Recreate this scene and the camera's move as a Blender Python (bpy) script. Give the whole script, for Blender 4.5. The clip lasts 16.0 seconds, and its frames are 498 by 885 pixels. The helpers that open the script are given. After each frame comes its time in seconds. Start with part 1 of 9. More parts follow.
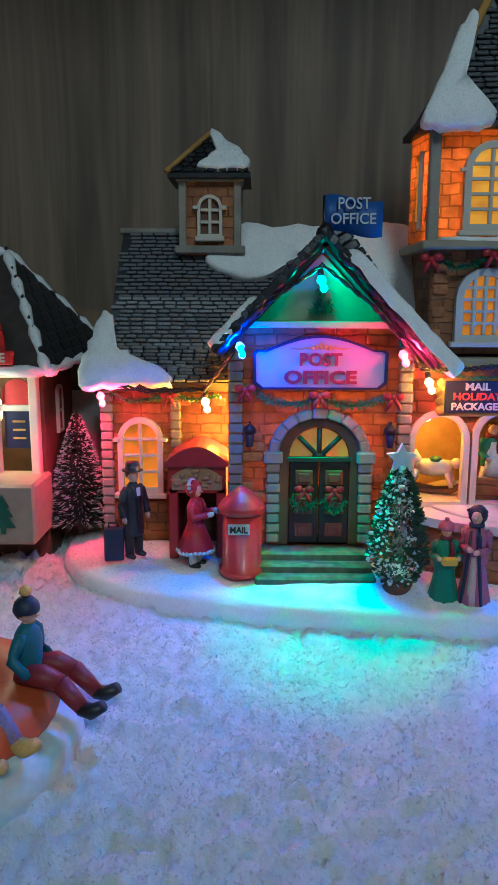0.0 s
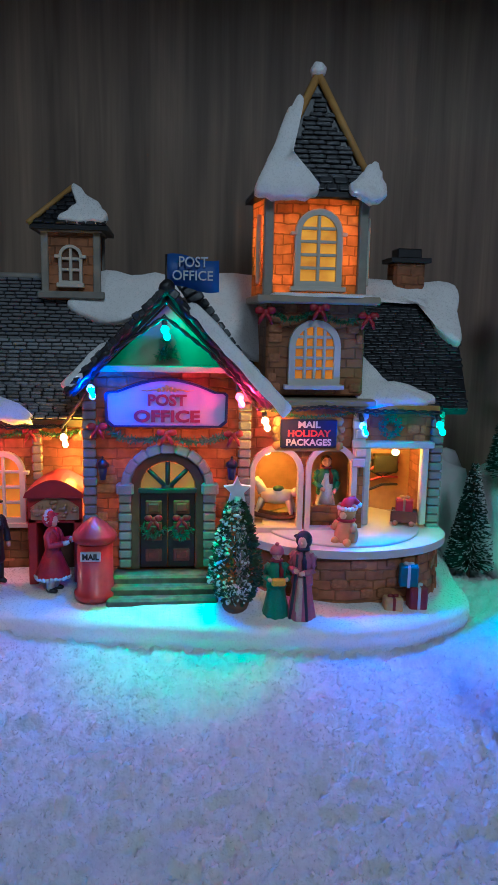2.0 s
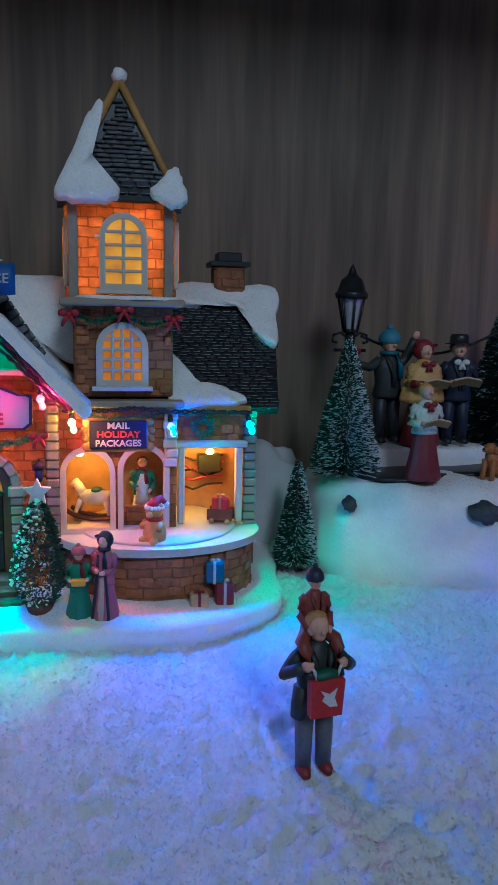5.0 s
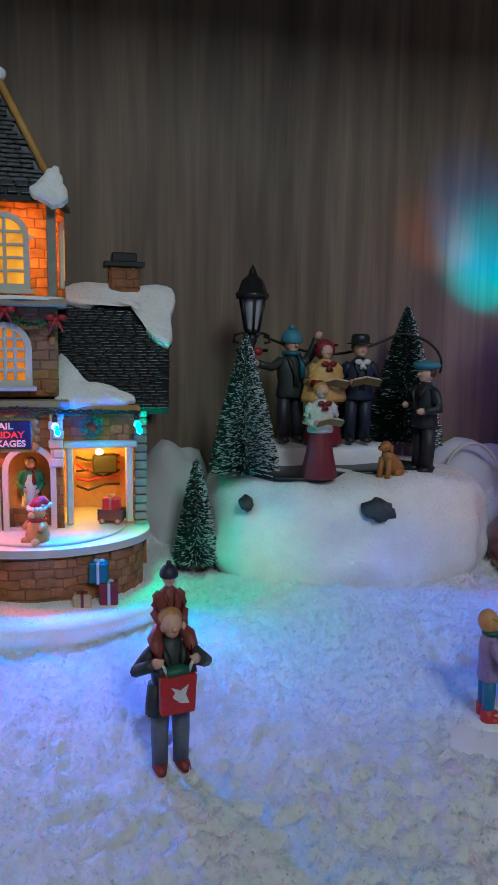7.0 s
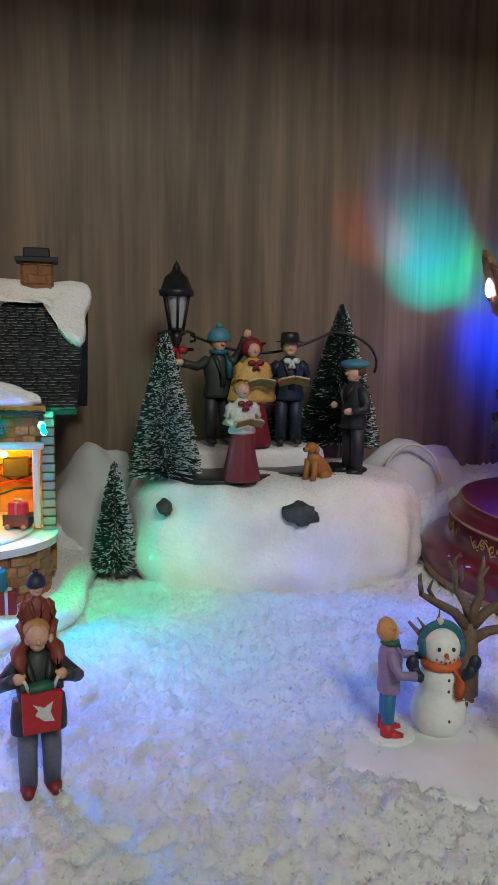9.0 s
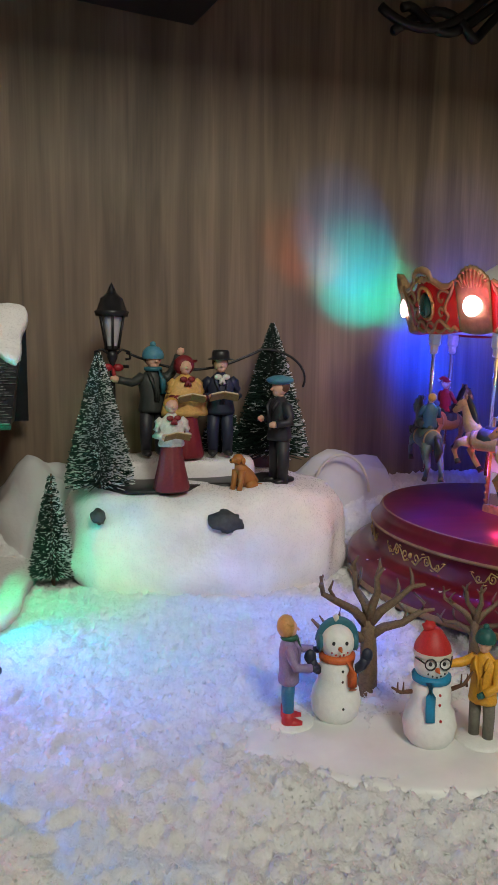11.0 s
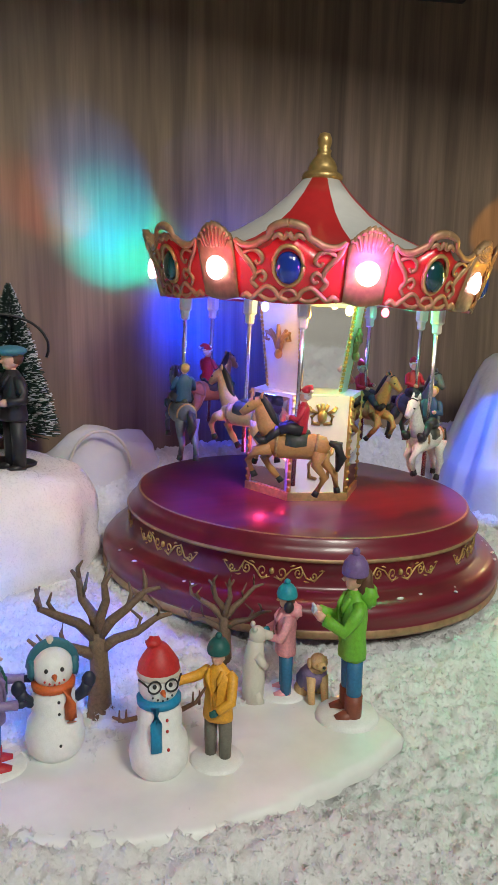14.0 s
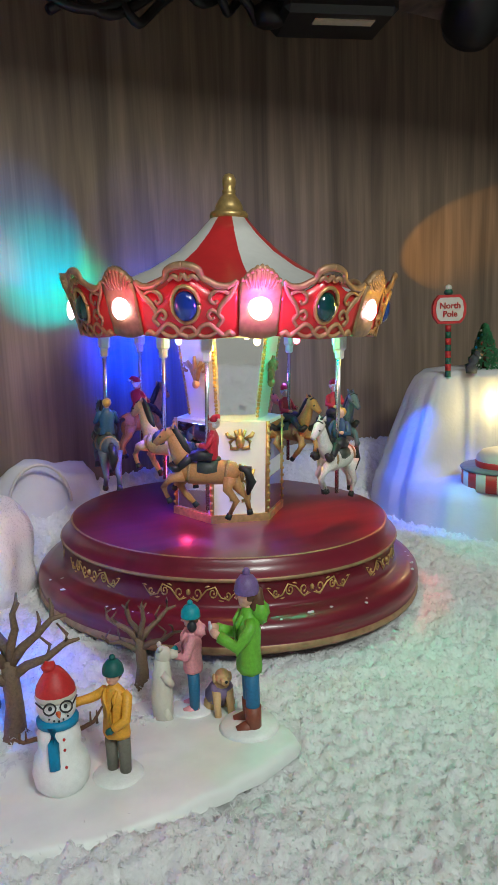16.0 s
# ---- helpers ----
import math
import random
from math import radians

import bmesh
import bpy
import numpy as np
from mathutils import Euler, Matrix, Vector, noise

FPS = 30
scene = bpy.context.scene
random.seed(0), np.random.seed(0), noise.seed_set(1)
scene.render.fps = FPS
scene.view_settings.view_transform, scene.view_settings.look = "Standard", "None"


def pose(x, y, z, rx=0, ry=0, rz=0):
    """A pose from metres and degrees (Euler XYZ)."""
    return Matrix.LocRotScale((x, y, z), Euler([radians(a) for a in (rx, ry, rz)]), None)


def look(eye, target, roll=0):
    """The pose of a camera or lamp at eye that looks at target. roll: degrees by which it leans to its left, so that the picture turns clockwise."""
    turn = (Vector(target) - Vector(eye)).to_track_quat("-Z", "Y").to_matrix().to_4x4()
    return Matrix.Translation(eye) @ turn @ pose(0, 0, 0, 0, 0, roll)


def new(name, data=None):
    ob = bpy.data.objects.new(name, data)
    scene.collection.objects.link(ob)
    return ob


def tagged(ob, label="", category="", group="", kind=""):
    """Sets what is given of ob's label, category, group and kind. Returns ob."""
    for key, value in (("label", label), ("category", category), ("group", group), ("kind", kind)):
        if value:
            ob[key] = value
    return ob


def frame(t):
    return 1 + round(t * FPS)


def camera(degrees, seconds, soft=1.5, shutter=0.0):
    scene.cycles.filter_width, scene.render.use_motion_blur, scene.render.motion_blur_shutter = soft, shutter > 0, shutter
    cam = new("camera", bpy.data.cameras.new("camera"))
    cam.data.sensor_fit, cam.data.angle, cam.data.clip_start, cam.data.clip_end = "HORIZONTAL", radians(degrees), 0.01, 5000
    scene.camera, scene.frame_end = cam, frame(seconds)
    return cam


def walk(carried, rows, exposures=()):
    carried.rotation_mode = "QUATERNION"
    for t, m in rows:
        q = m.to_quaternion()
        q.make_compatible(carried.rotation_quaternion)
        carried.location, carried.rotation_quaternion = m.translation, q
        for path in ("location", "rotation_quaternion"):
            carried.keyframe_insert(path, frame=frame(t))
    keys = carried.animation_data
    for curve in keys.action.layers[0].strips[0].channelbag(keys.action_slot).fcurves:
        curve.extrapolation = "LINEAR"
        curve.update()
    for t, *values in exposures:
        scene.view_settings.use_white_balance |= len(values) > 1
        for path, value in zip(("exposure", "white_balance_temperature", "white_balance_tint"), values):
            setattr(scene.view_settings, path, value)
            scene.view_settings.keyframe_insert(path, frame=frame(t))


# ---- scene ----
cam = camera(37.1, 16.0, 1.3)
PATH = [
    (0, (0.005, 0.014, 0.139), (-0.022, 1.979, -0.234), 0.2),
    (0.5, (0.014, 0.008, 0.141), (0.089, 1.975, -0.211), 0.6),
    (1, (0.022, 0.0, 0.145), (0.149, 1.967, -0.191), 0.8),
    (1.5, (0.026, -0.009, 0.15), (0.194, 1.956, -0.181), 1.0),
    (2, (0.033, -0.016, 0.152), (0.236, 1.947, -0.172), 1.2),
    (2.5, (0.043, -0.021, 0.154), (0.274, 1.94, -0.162), 1.3),
    (3, (0.049, -0.022, 0.153), (0.304, 1.937, -0.161), 1.4),
    (3.5, (0.056, -0.026, 0.154), (0.325, 1.931, -0.16), 1.5),
    (4, (0.065, -0.027, 0.154), (0.368, 1.925, -0.16), 1.5),
    (4.5, (0.077, -0.029, 0.153), (0.422, 1.916, -0.159), 1.3),
    (4.7, (0.082, -0.029, 0.153), (0.445, 1.912, -0.161), 1.2),
    (6.8, (0.124, -0.04, 0.151), (0.591, 1.882, -0.146), 1.2),
    (7, (0.128, -0.039, 0.151), (0.596, 1.882, -0.148), 1.0),
    (7.5, (0.146, -0.038, 0.149), (0.616, 1.882, -0.155), 1.1),
    (8, (0.157, -0.033, 0.148), (0.639, 1.885, -0.155), 1.0),
    (10.3, (0.175, -0.048, 0.148), (0.681, 1.868, -0.12), 0.8),
    (10.5, (0.176, -0.053, 0.151), (0.694, 1.859, -0.125), 0.9),
    (11, (0.187, -0.065, 0.154), (0.747, 1.837, -0.11), 0.7),
    (11.5, (0.195, -0.069, 0.153), (0.805, 1.817, -0.112), 0.4),
    (12, (0.208, -0.072, 0.153), (0.876, 1.794, -0.115), 0.1),
    (12.5, (0.21, -0.068, 0.15), (0.929, 1.778, -0.123), -0.1),
    (13, (0.204, -0.063, 0.15), (1.012, 1.745, -0.132), 0.0),
    (13.5, (0.222, -0.051, 0.163), (1.135, 1.702, -0.145), 0.5),
    (14, (0.239, -0.036, 0.158), (1.249, 1.652, -0.208), 0.9),
    (14.5, (0.243, -0.044, 0.154), (1.294, 1.611, -0.238), 0.8),
    (15, (0.237, -0.069, 0.156), (1.293, 1.584, -0.233), -0.0),
    (15.5, (0.23, -0.082, 0.16), (1.285, 1.579, -0.195), -1.0),
    (16, (0.264, -0.073, 0.166), (1.294, 1.611, -0.155), -2.0),
]
EXPOSURE = [(0, 0.62, 4450, -14), (0.5, 0.54, 4430, -10), (2, 0.42, 4400, -3), (4.5, 0.44, 4250, -1), (7, 0.84, 4900, -4), (8, 1.12, 5400, -4), (10.5, 1.50, 6250, -2), (11.5, 1.62, 6150, 1),
            (12, 1.68, 5600, 4), (13, 1.78, 5400, -3), (13.5, 1.84, 5650, 0), (14, 1.90, 6000, 0), (15, 1.86, 6200, 1), (15.5, 1.82, 5900, 1), (16, 1.80, 5500, -5)]
walk(cam, [(t, look(eye, target, roll)) for t, eye, target, roll in PATH], EXPOSURE)

# ---------- world and light ----------
world = bpy.data.worlds.new("dim_room")
world.use_nodes = True
world.node_tree.nodes["Background"].inputs[0].default_value = (0.5, 0.55, 0.65, 1)
world.node_tree.nodes["Background"].inputs[1].default_value = 0.016
scene.world = world


def lamp(name, kind, m, energy, color, size=0.01, spot=60, blend=0.3):
    d = bpy.data.lights.new(name, kind)
    d.energy, d.color = energy, color
    if kind == "AREA":
        d.size = size
    else:
        d.shadow_soft_size = size
    if kind == "SPOT":
        d.spot_size, d.spot_blend = radians(spot), blend
    ob = new(name, d)
    ob.matrix_basis = m
    return ob


# unseen added room lights: one in front of the display, one further back
lamp("ceiling_lamp", "AREA", look((0.33, -0.95, 1.00), (0.28, 0.30, 0.02)), 3.6, (1.0, 0.90, 0.78), 0.32)
lamp("ceiling_lamp", "AREA", look((-0.55, -1.30, 1.66), (-0.50, -1.25, 0.0)), 2.4, (1.0, 0.92, 0.82), 0.6)

GREEN, BLUE, RED, WARM = (0.0, 1.0, 0.42), (0.0, 0.07, 1.0), (1.0, 0.01, 0.06), (1.0, 0.44, 0.01)
BULBS = [((0.029, 0.314, 0.147), GREEN, 0.030), ((-0.003, 0.312, 0.121), BLUE, 0.120), ((0.062, 0.312, 0.118), RED, 0.160),
         ((-0.019, 0.340, 0.095), WARM, 0.034), ((-0.066, 0.343, 0.097), RED, 0.060), ((0.075, 0.322, 0.106), WARM, 0.036),
         ((0.121, 0.321, 0.104), BLUE, 0.034), ((0.160, 0.326, 0.104), GREEN, 0.026)]
for place, color, energy in BULBS:
    lamp("string_led", "POINT", pose(place[0] + 0.0015, place[1] - 0.0038, place[2] - 0.002), energy, color, 0.0008)
# the leds shine forward and down through their lenses
for eye, aim, energy, color, wide in (((0.029, 0.303, 0.144), (0.036, 0.294, 0.020), 0.46, (0.02, 1.0, 0.08), 52), ((-0.003, 0.305, 0.118), (0.01, 0.19, 0.0), 0.24, (0.0, 0.36, 1.0), 128), ((0.121, 0.310, 0.101), (0.150, 0.255, 0.010), 0.44, (0.0, 0.20, 1.0), 88),
                                      ((0.161, 0.318, 0.102), (0.200, 0.310, 0.020), 0.09, (0.0, 1.0, 0.36), 84), ((-0.068, 0.338, 0.096), (-0.088, 0.368, 0.045), 0.17, RED, 88)):
    lamp("string_led_beam", "SPOT", look(eye, aim), energy, color, 0.002, wide, 0.9)
# warm bulbs inside the house: tower, left wing, shop
for place, energy in (((0.098, 0.352, 0.190), 0.42), ((-0.045, 0.375, 0.075), 0.05), ((-0.012, 0.341, 0.080), 0.018),
                      ((0.082, 0.350, 0.086), 0.034), ((0.142, 0.350, 0.087), 0.042), ((0.030, 0.356, 0.085), 2.0)):
    lamp("house_bulb", "POINT", pose(*place), energy, WARM, 0.004)
# the carousel's lenses throw colour on the wall and the platform
CX, CY = 0.488, 0.311
lamp("lens_beam", "SPOT", look((0.440, 0.396, 0.184), (0.426, 0.45, 0.200)), 0.16, (0.0, 0.70, 0.75), 0.004, 74, 0.55)
lamp("lens_beam", "SPOT", look((0.436, 0.394, 0.186), (0.418, 0.45, 0.220)), 0.13, (0.0, 0.26, 1.0), 0.004, 60, 0.4)
lamp("lens_beam", "SPOT", look((0.440, 0.396, 0.182), (0.450, 0.45, 0.190)), 0.06, (0.05, 1.0, 0.10), 0.004, 56, 0.6)
lamp("lens_beam", "SPOT", look((0.428, 0.394, 0.188), (0.384, 0.45, 0.216)), 0.06, (1.0, 0.14, 0.03), 0.004, 40, 0.7)
lamp("lens_beam", "SPOT", look((0.455, 0.392, 0.186), (0.480, 0.45, 0.222)), 0.085, (0.0, 0.10, 1.0), 0.004, 60, 0.5)
lamp("lens_beam", "SPOT", look((0.470, 0.40, 0.150), (0.50, 0.45, 0.150)), 0.42, (0.0, 0.035, 1.0), 0.006, 140, 1.0)
lamp("lens_beam", "SPOT", look((0.5545, 0.345, 0.1888), (0.868, 0.45, 0.234)), 1.3, (1.0, 0.42, 0.02), 0.0012, 19, 0.25)
lamp("lens_beam", "SPOT", look((0.60, 0.33, 0.165), (0.655, 0.325, 0.06)), 0.28, (0.0, 0.10, 1.0), 0.004, 40, 0.4)
lamp("lens_beam", "SPOT", look((0.585, 0.27, 0.160), (0.665, 0.262, 0.02)), 0.08, (0.1, 1.0, 0.55), 0.004, 36, 0.6)
lamp("lens_beam", "SPOT", look((0.398, 0.262, 0.165), (0.285, 0.262, 0.0)), 0.48, (0.0, 0.15, 1.0), 0.010, 46, 0.6)
lamp("lens_beam", "SPOT", look((0.520, 0.205, 0.165), (0.50, 0.135, 0.0)), 0.085, (0.05, 1.0, 0.40), 0.012, 84, 1.0)
lamp("lens_beam", "SPOT", look((0.545, 0.262, 0.150), (0.535, 0.262, 0.055)), 0.14, (1.0, 0.02, 0.03), 0.004, 52, 0.4)
lamp("lens_beam", "SPOT", look((0.440, 0.285, 0.150), (0.432, 0.285, 0.055)), 0.22, (0.05, 0.03, 1.0), 0.004, 70, 0.4)
lamp("column_led", "POINT", pose(0.507, 0.254, 0.152), 0.013, (0.05, 1.0, 0.40), 0.003)
lamp("column_led", "POINT", pose(0.448, 0.335, 0.140), 0.020, (0.08, 0.1, 1.0), 0.003)
lamp("column_led", "POINT", pose(0.458, 0.266, 0.152), 0.020, (1.0, 0.50, 0.05), 0.003)
lamp("column_led", "POINT", pose(0.447, 0.300, 0.075), 0.006, (1.0, 0.03, 0.10), 0.003)
lamp("column_led", "POINT", pose(0.540, 0.330, 0.130), 0.010, (0.25, 0.08, 1.0), 0.003)
lamp("lens_lamp", "POINT", pose(0.451, 0.2120, 0.174), 0.018, (1.0, 0.10, 0.75), 0.004)
lamp("lens_lamp", "POINT", pose(0.392, 0.260, 0.176), 0.007, (1.0, 0.06, 0.16), 0.004)
lamp("lens_lamp", "POINT", pose(0.549, 0.217, 0.176), 0.010, (1.0, 0.50, 0.04), 0.004)
lamp("cave_bulb", "POINT", pose(0.708, 0.298, 0.098), 0.014, (1.0, 0.66, 0.25), 0.006)
lamp("kiosk_bulb", "POINT", pose(-0.125, 0.375, 0.088), 0.03, (1.0, 0.60, 0.12), 0.004)
lamp("kiosk_bulb", "POINT", pose(-0.135, 0.340, 0.090), 0.06, (1.0, 0.75, 0.45), 0.004)


# ---------- materials ----------
def mat(name, color, rough=0.5, metal=0.0, var=0.15, scale=200.0, bump=0.0, bump_scale=None, stretch=(1, 1, 1), glow=0.0,
        second=None, coat=0.0, translucent=0.0):
    """A surface with two scales of colour variation and fine relief."""
    m = bpy.data.materials.new(name)
    m.use_nodes = True
    nt = m.node_tree
    N, L = nt.nodes, nt.links
    p = N["Principled BSDF"]
    p.inputs["Roughness"].default_value, p.inputs["Metallic"].default_value = rough, metal
    p.inputs["Coat Weight"].default_value = coat
    co, mp = N.new("ShaderNodeTexCoord"), N.new("ShaderNodeMapping")
    mp.inputs["Scale"].default_value = stretch
    L.new(co.outputs["Object"], mp.inputs[0])
    n1, n2 = N.new("ShaderNodeTexNoise"), N.new("ShaderNodeTexNoise")
    n1.inputs["Scale"].default_value, n2.inputs["Scale"].default_value = scale * 0.2, scale
    n1.inputs["Detail"].default_value, n2.inputs["Detail"].default_value = 3, 4
    for n in (n1, n2):
        L.new(mp.outputs[0], n.inputs[0])
    mixf = N.new("ShaderNodeMath")
    mixf.operation = "ADD"
    L.new(n1.outputs[0], mixf.inputs[0])
    L.new(n2.outputs[0], mixf.inputs[1])
    half = N.new("ShaderNodeMath")
    half.operation = "MULTIPLY"
    half.inputs[1].default_value = 0.5
    L.new(mixf.outputs[0], half.inputs[0])
    ramp = N.new("ShaderNodeValToRGB")
    ramp.color_ramp.elements[0].position, ramp.color_ramp.elements[1].position = 0.35, 0.65
    lo = second if second else tuple(c * (1 - var) for c in color)
    hi = color if second else tuple(min(1, c * (1 + var)) for c in color)
    ramp.color_ramp.elements[0].color, ramp.color_ramp.elements[1].color = (*lo, 1), (*hi, 1)
    L.new(half.outputs[0], ramp.inputs[0])
    info = N.new("ShaderNodeObjectInfo")
    vary = N.new("ShaderNodeHueSaturation")
    mr = N.new("ShaderNodeMapRange")
    mr.inputs[3].default_value, mr.inputs[4].default_value = 1 - var * 0.5, 1 + var * 0.5
    L.new(info.outputs["Random"], mr.inputs[0])
    L.new(mr.outputs[0], vary.inputs["Value"])
    L.new(ramp.outputs[0], vary.inputs["Color"])
    L.new(vary.outputs[0], p.inputs["Base Color"])
    if bump:
        b = N.new("ShaderNodeBump")
        b.inputs["Strength"].default_value, b.inputs["Distance"].default_value = bump, 0.001
        if bump_scale:
            n3 = N.new("ShaderNodeTexNoise")
            n3.inputs["Scale"].default_value = bump_scale
            L.new(mp.outputs[0], n3.inputs[0])
            L.new(n3.outputs[0], b.inputs["Height"])
        else:
            L.new(half.outputs[0], b.inputs["Height"])
        L.new(b.outputs[0], p.inputs["Normal"])
    if glow:
        L.new(vary.outputs[0], p.inputs["Emission Color"])
        p.inputs["Emission Strength"].default_value = glow
    if translucent:
        t, mx = N.new("ShaderNodeBsdfTranslucent"), N.new("ShaderNodeMixShader")
        L.new(vary.outputs[0], t.inputs[0])
        mx.inputs[0].default_value = translucent
        L.new(p.outputs[0], mx.inputs[1])
        L.new(t.outputs[0], mx.inputs[2])
        L.new(mx.outputs[0], N["Material Output"].inputs[0])
    return m


def glitter(name, color, rough, bump=0.35):
    """Snow paint with glitter flecks: small cells, some of them glossy and tilted."""
    m = mat(name, color, rough, var=0.05, scale=120, bump=bump, bump_scale=420)
    N, L = m.node_tree.nodes, m.node_tree.links
    p = N["Principled BSDF"]
    co, vo = N.new("ShaderNodeTexCoord"), N.new("ShaderNodeTexVoronoi")
    vo.inputs["Scale"].default_value = 1900
    L.new(co.outputs["Object"], vo.inputs[0])
    # a thin clear coat whose normal is turned cell by cell: sparkles where a cell faces a lamp
    shift, add, unit = N.new("ShaderNodeVectorMath"), N.new("ShaderNodeVectorMath"), N.new("ShaderNodeVectorMath")
    shift.operation, add.operation, unit.operation = "MULTIPLY_ADD", "ADD", "NORMALIZE"
    shift.inputs[1].default_value, shift.inputs[2].default_value = (1.5, 1.5, 1.5), (-0.75, -0.75, -0.75)
    L.new(vo.outputs["Color"], shift.inputs[0])
    L.new(co.outputs["Normal"], add.inputs[0])
    L.new(shift.outputs[0], add.inputs[1])
    L.new(add.outputs[0], unit.inputs[0])
    L.new(unit.outputs[0], p.inputs["Coat Normal"])
    p.inputs["Coat Roughness"].default_value, p.inputs["Coat IOR"].default_value = 0.08, 1.7
    # one cell in five carries a fleck
    sep, few = N.new("ShaderNodeSeparateColor"), N.new("ShaderNodeMath")
    few.operation, few.inputs[1].default_value = "GREATER_THAN", 0.80
    L.new(vo.outputs["Color"], sep.inputs[0])
    L.new(sep.outputs[2], few.inputs[0])
    L.new(few.outputs[0], p.inputs["Coat Weight"])
    return m


def masonry(name, color, translucent=0.0, width=0.0092, height=0.0047, joint=0.45, rough=0.7):
    """Moulded stone courses: worn faces, darker recessed joints. The wall's own axes run in metres."""
    m = mat(name, color, rough, var=0.4, scale=170, bump=0.45, translucent=translucent)
    N, L = m.node_tree.nodes, m.node_tree.links
    p = N["Principled BSDF"]
    co, sep, add, com = N.new("ShaderNodeTexCoord"), N.new("ShaderNodeSeparateXYZ"), N.new("ShaderNodeMath"), N.new("ShaderNodeCombineXYZ")
    L.new(co.outputs["Object"], sep.inputs[0])
    L.new(sep.outputs[0], add.inputs[0])
    L.new(sep.outputs[1], add.inputs[1])
    # wandering joints
    wob, shift, mul = N.new("ShaderNodeTexNoise"), N.new("ShaderNodeMath"), N.new("ShaderNodeMath")
    wob.inputs["Scale"].default_value = 150
    L.new(co.outputs["Object"], wob.inputs[0])
    mul.operation, mul.inputs[1].default_value = "MULTIPLY", 0.0022
    L.new(wob.outputs[0], mul.inputs[0])
    L.new(sep.outputs[2], shift.inputs[0])
    L.new(mul.outputs[0], shift.inputs[1])
    L.new(add.outputs[0], com.inputs[0])
    L.new(shift.outputs[0], com.inputs[1])
    br = N.new("ShaderNodeTexBrick")
    br.offset, br.squash, br.squash_frequency = 0.45, 1.4, 3
    br.inputs["Scale"].default_value = 1.0
    br.inputs["Brick Width"].default_value, br.inputs["Row Height"].default_value = width, height
    br.inputs["Mortar Size"].default_value, br.inputs["Mortar Smooth"].default_value = 0.00042, 0.6
    br.inputs["Color1"].default_value, br.inputs["Color2"].default_value = (1.12, 1.1, 1.05, 1), (0.72, 0.70, 0.70, 1)
    br.inputs["Mortar"].default_value = (joint, joint, joint, 1)
    L.new(com.outputs[0], br.inputs[0])
    mx = N.new("ShaderNodeMix")
    mx.data_type, mx.blend_type = "RGBA", "MULTIPLY"
    mx.inputs["Factor"].default_value = 1.0
    src = p.inputs["Base Color"].links[0].from_socket
    L.new(src, mx.inputs["A"])
    L.new(br.outputs["Color"], mx.inputs["B"])
    L.new(mx.outputs["Result"], p.inputs["Base Color"])
    for n in N:
        if n.type == "BSDF_TRANSLUCENT":
            L.new(mx.outputs["Result"], n.inputs[0])
    bp = N.new("ShaderNodeBump")
    bp.invert = True
    bp.inputs["Strength"].default_value, bp.inputs["Distance"].default_value = 0.9, 0.0009
    L.new(br.outputs["Fac"], bp.inputs["Height"])
    L.new(p.inputs["Normal"].links[0].from_socket, bp.inputs["Normal"])
    L.new(bp.outputs[0], p.inputs["Normal"])
    return m


